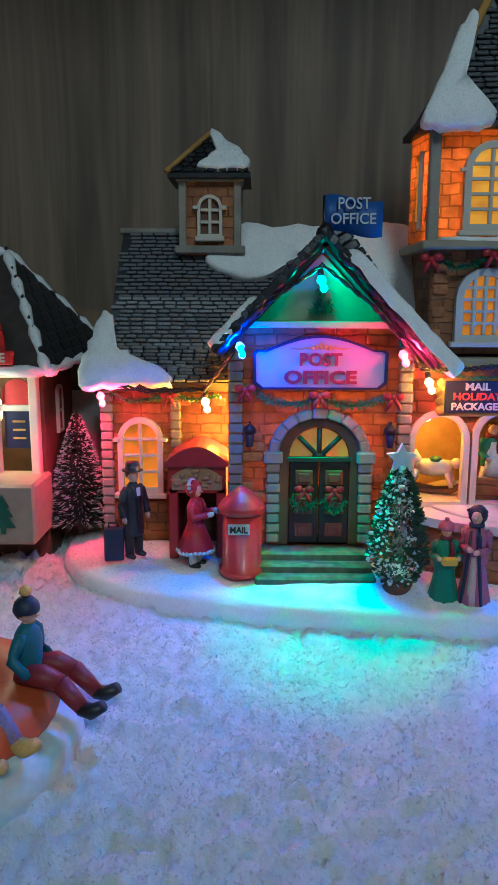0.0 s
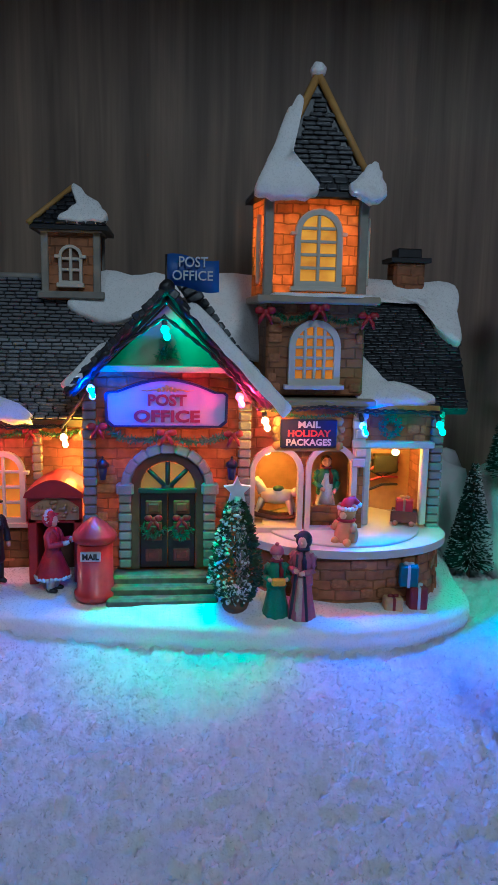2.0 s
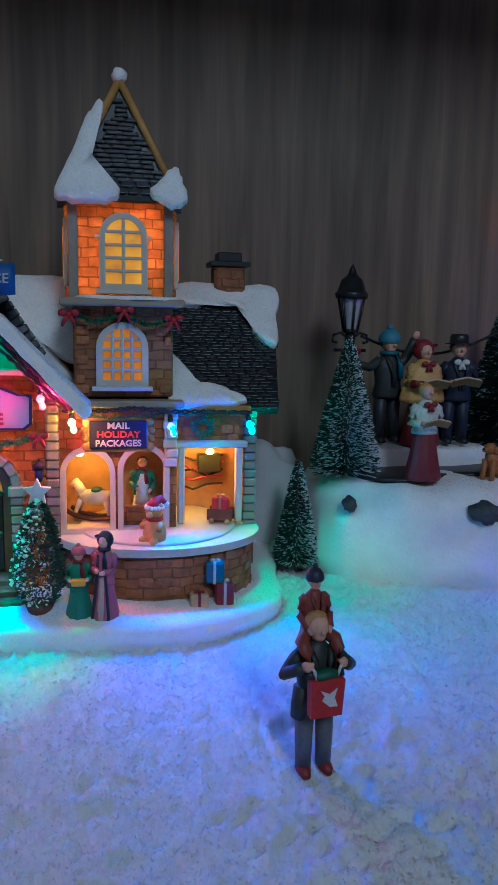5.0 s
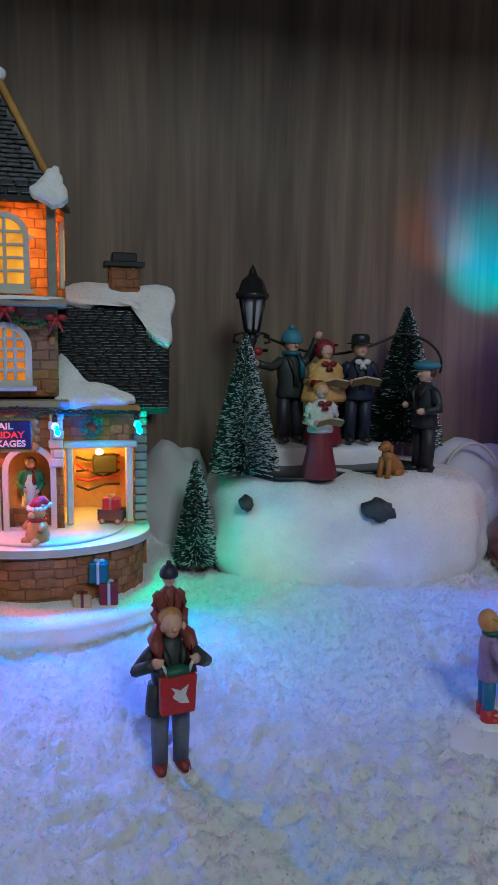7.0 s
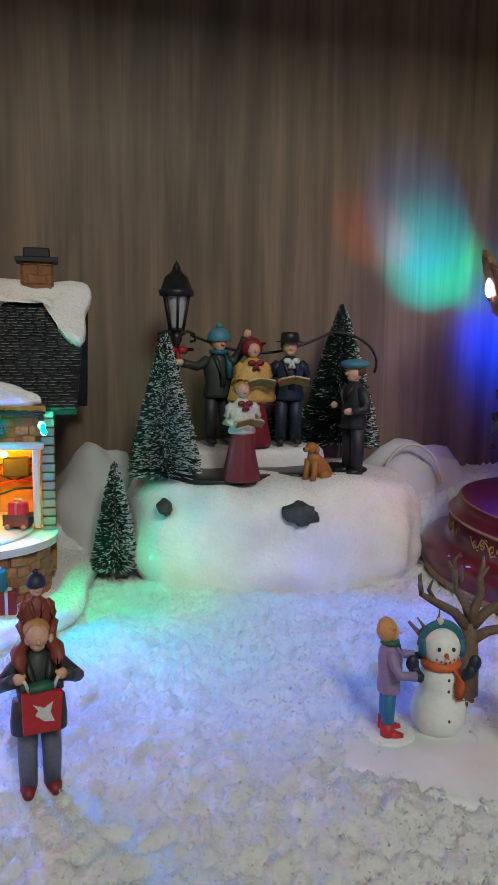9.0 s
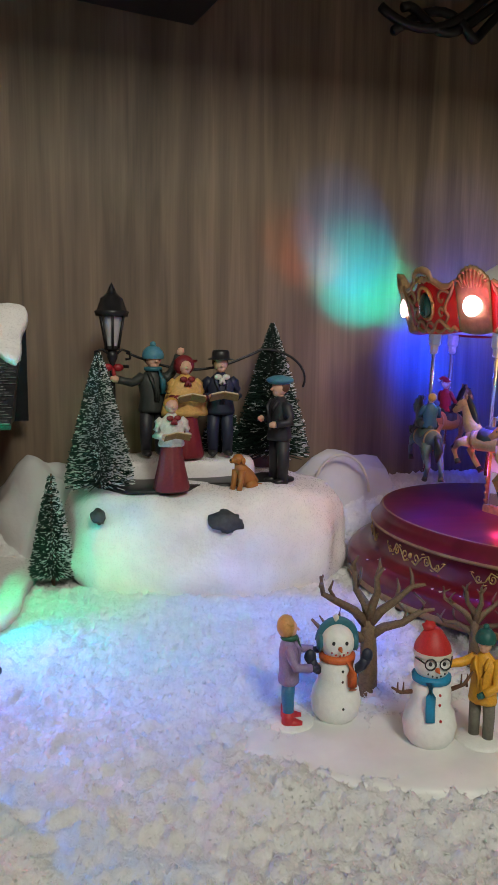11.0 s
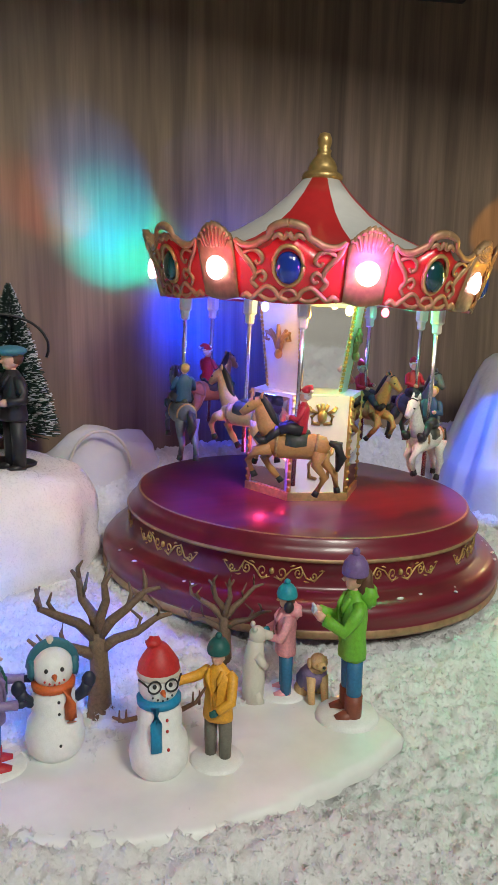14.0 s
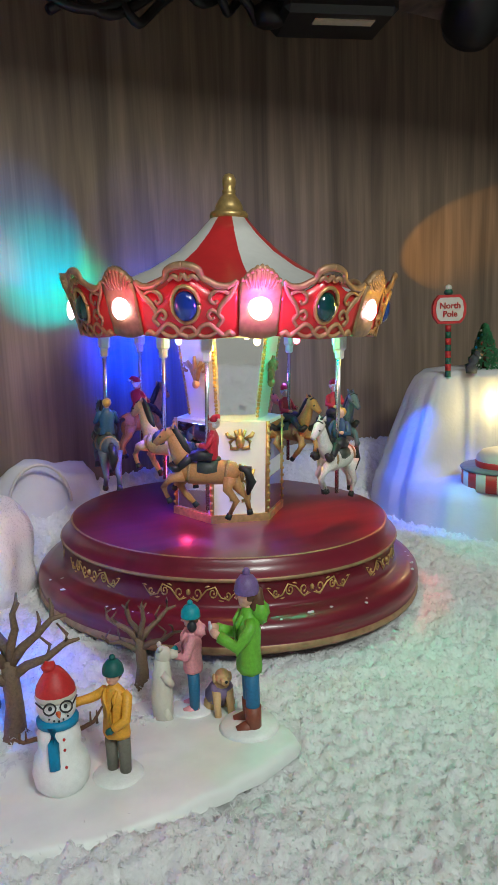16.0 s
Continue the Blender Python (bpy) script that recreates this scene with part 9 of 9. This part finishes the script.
# ---------- kiosk and tube sled ----------
def kiosk():
    t = thing("kiosk", pose(-0.140, 0.375, 0.012), "wooden market kiosk with snow-edged dark roof and a pie sign", "kiosk")
    x0, x1, y0, y1 = -0.205, -0.0965, 0.360, 0.412
    b = Build()
    b.box(((x0 + x1) / 2, (y0 + y1) / 2, 0.021), (x1 - x0, y1 - y0, 0.022), "brown", 0.05)
    b.box((x1 - 0.0015, (y0 + y1) / 2, 0.066), (0.003, y1 - y0, 0.080), "brown", 0.1)
    b.box(((x0 + x1) / 2, y1 - 0.001, 0.066), (x1 - x0, 0.003, 0.080), "brown", 0.1)
    part("body", b, "brown", t, "dark brown timber body")
    b = Build()
    for x in (-0.1005, -0.1195, -0.1500):
        b.box((x, y0 - 0.002, 0.070), (0.0042, 0.005, 0.074), "white")
    b.box(((x0 + x1) / 2, y0 - 0.002, 0.1065), (x1 - x0, 0.006, 0.005), "white")
    b.box((-0.1085, y0 - 0.001, 0.0895), (0.018, 0.003, 0.003), "white")
    part("frame", b, "white", t, "snowy white posts and lintel")
    b = Build()
    b.box((-0.1085, y0, 0.0790), (0.0140, 0.002, 0.0180), "navy")
    bd = part("menu_board", b, "navy", t, "dark blue menu board")
    b = Build()
    for i in range(3):
        b.box((-0.1085, y0 - 0.0012, 0.083 - i * 0.004), (0.006, 0.0006, 0.0009), "ochre")
    part("bar", b, "ochre", bd)
    b = Build()
    b.plate(arch(-0.1160, -0.1015, 0.0910, 0.1030), y0 - 0.001, y0 + 0.001, "bagred")
    part("arched_sign", b, "bagred", t, "red arched sign")
    b = Build()
    b.box((-0.128, y0 - 0.012, 0.0445), (0.066, 0.030, 0.028), "cream", 0.05)
    ct = part("counter", b, "cream", t, "pale wooden counter with a green tree motif")
    b = Build()
    zb = 0.036
    b.plate([(-0.1105, zb), (-0.1085, zb), (-0.1085, zb + 0.003), (-0.1040, zb + 0.003), (-0.1070, zb + 0.008), (-0.1050, zb + 0.008), (-0.1078, zb + 0.0125), (-0.1065, zb + 0.0125), (-0.1095, zb + 0.018), (-0.1125, zb + 0.0125), (-0.1112, zb + 0.0125), (-0.1140, zb + 0.008), (-0.1120, zb + 0.008), (-0.1150, zb + 0.003), (-0.1105, zb + 0.003)],
            y0 - 0.0282, y0 - 0.0268, "knitgreen")
    part("tree_motif", b, "knitgreen", ct, "dark green tree cut-out")
    b = Build()
    b.box((-0.127, y0 - 0.020, 0.0655), (0.014, 0.003, 0.015), "bagred")
    part("price_board", b, "bagred", t, "red price board")
    b = Build()
    b.box((-0.1175, y0 - 0.0275, 0.041), (0.003, 0.002, 0.022), "white")
    part("counter_post", b, "white", ct)
    b = Build()
    b.tube([(-0.129 + 0.010 * math.cos(math.pi * 2 * i / 20), y0 + 0.004, 0.088 + 0.012 * math.sin(math.pi * 2 * i / 20)) for i in range(21)], 0.0014, "led_warm", 6)
    part("light_wreath", b, "led_warm", t, "glowing warm wreath")
    # roof
    b = Build()
    e = [Vector((-0.214, 0.346, 0.108)), Vector((-0.0905, 0.346, 0.108)), Vector((-0.0760, 0.418, 0.114)), Vector((-0.226, 0.418, 0.114))]
    a0, a1 = Vector((-0.170, 0.392, 0.163)), Vector((-0.121, 0.392, 0.163))
    b.add([*e, a0, a1], [[0, 1, 5, 4], [1, 2, 5], [2, 3, 4, 5], [3, 0, 4], [3, 2, 1, 0]], "roofbrown", False)
    rf = part("roof", b, "roofbrown", t, "dark shingled kiosk roof")
    for (p0, p1, q, wide) in ((e[1], e[2], a1, None),):
        F = roof_frame(p0, p1, q)
        ln = (p1 - p0).length
        hx, hy = (F.inverted() @ q).x, (F.inverted() @ q).y
        row, y = 0, 0.0
        while y < hy - 0.003:
            xl, xr = hx * y / hy, ln - (ln - hx) * y / hy
            x = xl + 0.001
            while x < xr - 0.001:
                w = min(0.010, xr - x)
                ob = piece("shingle", UNIT_SLATE, rf, F @ pose(x + w / 2, y + 0.003, 0.0008, 6, 0, 0) @ Matrix.Diagonal((w - 0.0006, 0.0064, 0.0013, 1)))
                x += w
            y += 0.0055
    b = Build()
    for p, q in ((e[0], e[1]), (e[1], e[2]), (e[1], a1), (e[2], a1), (a0, a1)):
        k = 14
        b.tube([p.lerp(q, i / k) + Vector((0, 0, 0.0015 * noise.noise(p.lerp(q, i / k) * 120))) for i in range(k + 1)], [0.0022 + 0.0009 * math.sin(i * 2.1) for i in range(k + 1)], "glit", 8)
    part("snow_edge", b, "glit", rf, "lumpy snow along the roof edges")
    # gable sign
    b = Build()
    b.plate([(-0.134, 0.112), (-0.106, 0.112), (-0.109, 0.116), (-0.1125, 0.135), (-0.120, 0.140), (-0.134, 0.142)], 0.347, 0.350, "bagred")
    g = part("gable_sign", b, "bagred", t, "red and white gable sign")
    b = Build()
    b.plate([(-0.133, 0.118), (-0.1115, 0.118), (-0.1142, 0.1335), (-0.121, 0.138), (-0.133, 0.1395)], 0.3462, 0.348, "white")
    part("sign_face", b, "white", g)
    b = Build()
    b.box((-0.120, 0.345, 0.1140), (0.030, 0.004, 0.0062), "bagred")
    part("sign_bar", b, "bagred", g)
    words("PIE", 0.0055, "white", g, pose(-0.1115, 0.3426, 0.1140) @ UP, 0.0002)
    sf = Build()
    for i in range(3):
        w = math.pi * i / 3
        sf.tube([(-0.1185 + 0.003 * math.cos(w), 0.3458, 0.1235 + 0.003 * math.sin(w)), (-0.1185 - 0.003 * math.cos(w), 0.3458, 0.1235 - 0.003 * math.sin(w))], 0.0007, "greenhat", 6)
    part("snowflake", sf, "greenhat", g, "green snowflake")
    b = Build()
    o = arch(-0.0045, 0.0045, 0.0, 0.024)
    b.ring(o, arch(-0.0030, 0.0030, 0.0015, 0.0225), -0.001, 0.001, "white")
    b.box((0, 0, 0.011), (0.006, 0.002, 0.001), "white")
    w = part("side_window", b, "white", t, "white arched side window")
    w.matrix_basis = pose(-0.0958, 0.384, 0.074, 0, 0, 90)
    b = Build()
    b.plate(arch(-0.0030, 0.0030, 0.0015, 0.0225), -0.0004, 0.0004, "winered")
    p = part("pane", b, "winered", w, world_place=False)


M["roofbrown"] = mat("dark_brown_roof", (0.035, 0.026, 0.022), 0.5, var=0.35, scale=200, bump=0.4)
kiosk()


def tube_sled():
    b = Build()
    b.lathe([(0.0, 0.0), (0.046, 0.0), (0.049, 0.006), (0.047, 0.014), (0.040, 0.018), (0.0, 0.018)], "icebase", 40)
    t = thing("tube_sled", pose(-0.098, 0.222, -0.004), "orange snow tube on an icy white base", "snow tube")
    part("ice_base", b, "icebase", t, "pale iridescent ice base", world_place=False)
    b = Build()
    b.lathe([(0.018, 0.020), (0.022, 0.026), (0.030, 0.0285), (0.038, 0.026), (0.0415, 0.020), (0.0400, 0.0155), (0.018, 0.0155)], "orangetube", 40)
    part("ring", b, "orangetube", t, "orange inflated ring", world_place=False)
    ex = lambda o: o.ball((0, 0.0, 1.09), 0.045, "mustard", 8, 6)
    stand_up("sledging_child", figure_mesh("teal", "winered", "black", "brownhair", "beanie", "navycloth", sit=True, coat_low=0.40, glove="winered", arms=(((-0.18, 0.02, 0.60), (-0.15, -0.10, 0.44)), ((0.18, 0.02, 0.60), (0.16, -0.08, 0.44))), extra=ex),
             -0.0660, 0.2270, 0.0085, 0.0400, 78, "child figurine in a teal jacket sitting on the orange tube", "figurine", "sledging figurines")
    stand_up("sledging_child", figure_mesh("darkcoat", "lilac", "mustard", "brownhair", "beanie", "knitgreen", sit=True, coat_low=0.40), -0.0835, 0.2080, 0.0060, 0.0420, 60, "child figurine in a dark jacket with yellow boots on the tube", "figurine", "sledging figurines")


tube_sled()


# ---------- projectors under the shelf ----------
def projector(x, y, z, rz, label, sheet):
    t = thing("projector", pose(x, y, z, 0, 0, rz), label, "projector")
    b = Build()
    b.box((0, 0, 0.022), (0.085, 0.055, 0.044), "plasticblack", 0.1)
    part("case", b, "plasticblack", t, world_place=False)
    b = Build()
    b.lathe([(0.0, 0), (0.010, 0), (0.011, 0.012), (0.0, 0.012)], "plasticblack", 16, (-0.048, 0.0, 0.0))
    part("foot", b, "plasticblack", t, world_place=False)
    if sheet:
        b = Build()
        b.box((0.0, -0.0280, 0.0290), (0.058, 0.001, 0.022), "label", 0.1)
        lb = part("type_label", b, "label", t, "cream type label", world_place=False)
        b = Build()
        for i in range(5):
            b.box((-0.008, -0.0287, 0.0360 - i * 0.0035), (0.026 - (i % 3) * 0.005, 0.0004, 0.0013), "black")
        part("bar", b, "black", lb, "plain dark print bars", world_place=False)
        b = Build()
        b.box((0.005, -0.010, -0.0004), (0.045, 0.010, 0.001), "label", 0.1)
        part("strip", b, "label", t, "pale paper strip", world_place=False)


projector(0.636, 0.395, 0.380, -22, "black projector box with a cream type label under the shelf", True)
projector(0.262, 0.418, 0.362, 10, "black box hanging under the shelf", False)
head = thing("projector_lens", pose(0.790, 0.395, 0.424, 60, 0, -30), "black round projector head with a glass front", "projector")
b = Build()
b.lathe([(0.0, -0.03), (0.022, -0.03), (0.026, -0.02), (0.026, 0.03), (0.0, 0.035)], "plasticblack", 28)
part("housing", b, "plasticblack", head, world_place=False)
b = Build()
b.lathe([(0.0, -0.0315), (0.012, -0.0315), (0.013, -0.030)], "lampglass", 20)
part("front_glass", b, "lampglass", head, "dark lens glass", world_place=False)
for k in range(3):
    b = Build()
    b.tube([(0.43 + 0.006 * i + 0.010 * math.sin(i * 0.35 + k * 2), 0.424 + 0.006 * math.sin(i * 0.5 + k), 0.366 + 0.014 * math.sin(i * 0.42 + k * 1.3) + k * 0.005 + i * 0.0013) for i in range(31)], 0.0034, "plasticblack", 8)
    solo("cable", b, "plasticblack", "looped black cable hanging under the shelf", "cable", "cables under the shelf")
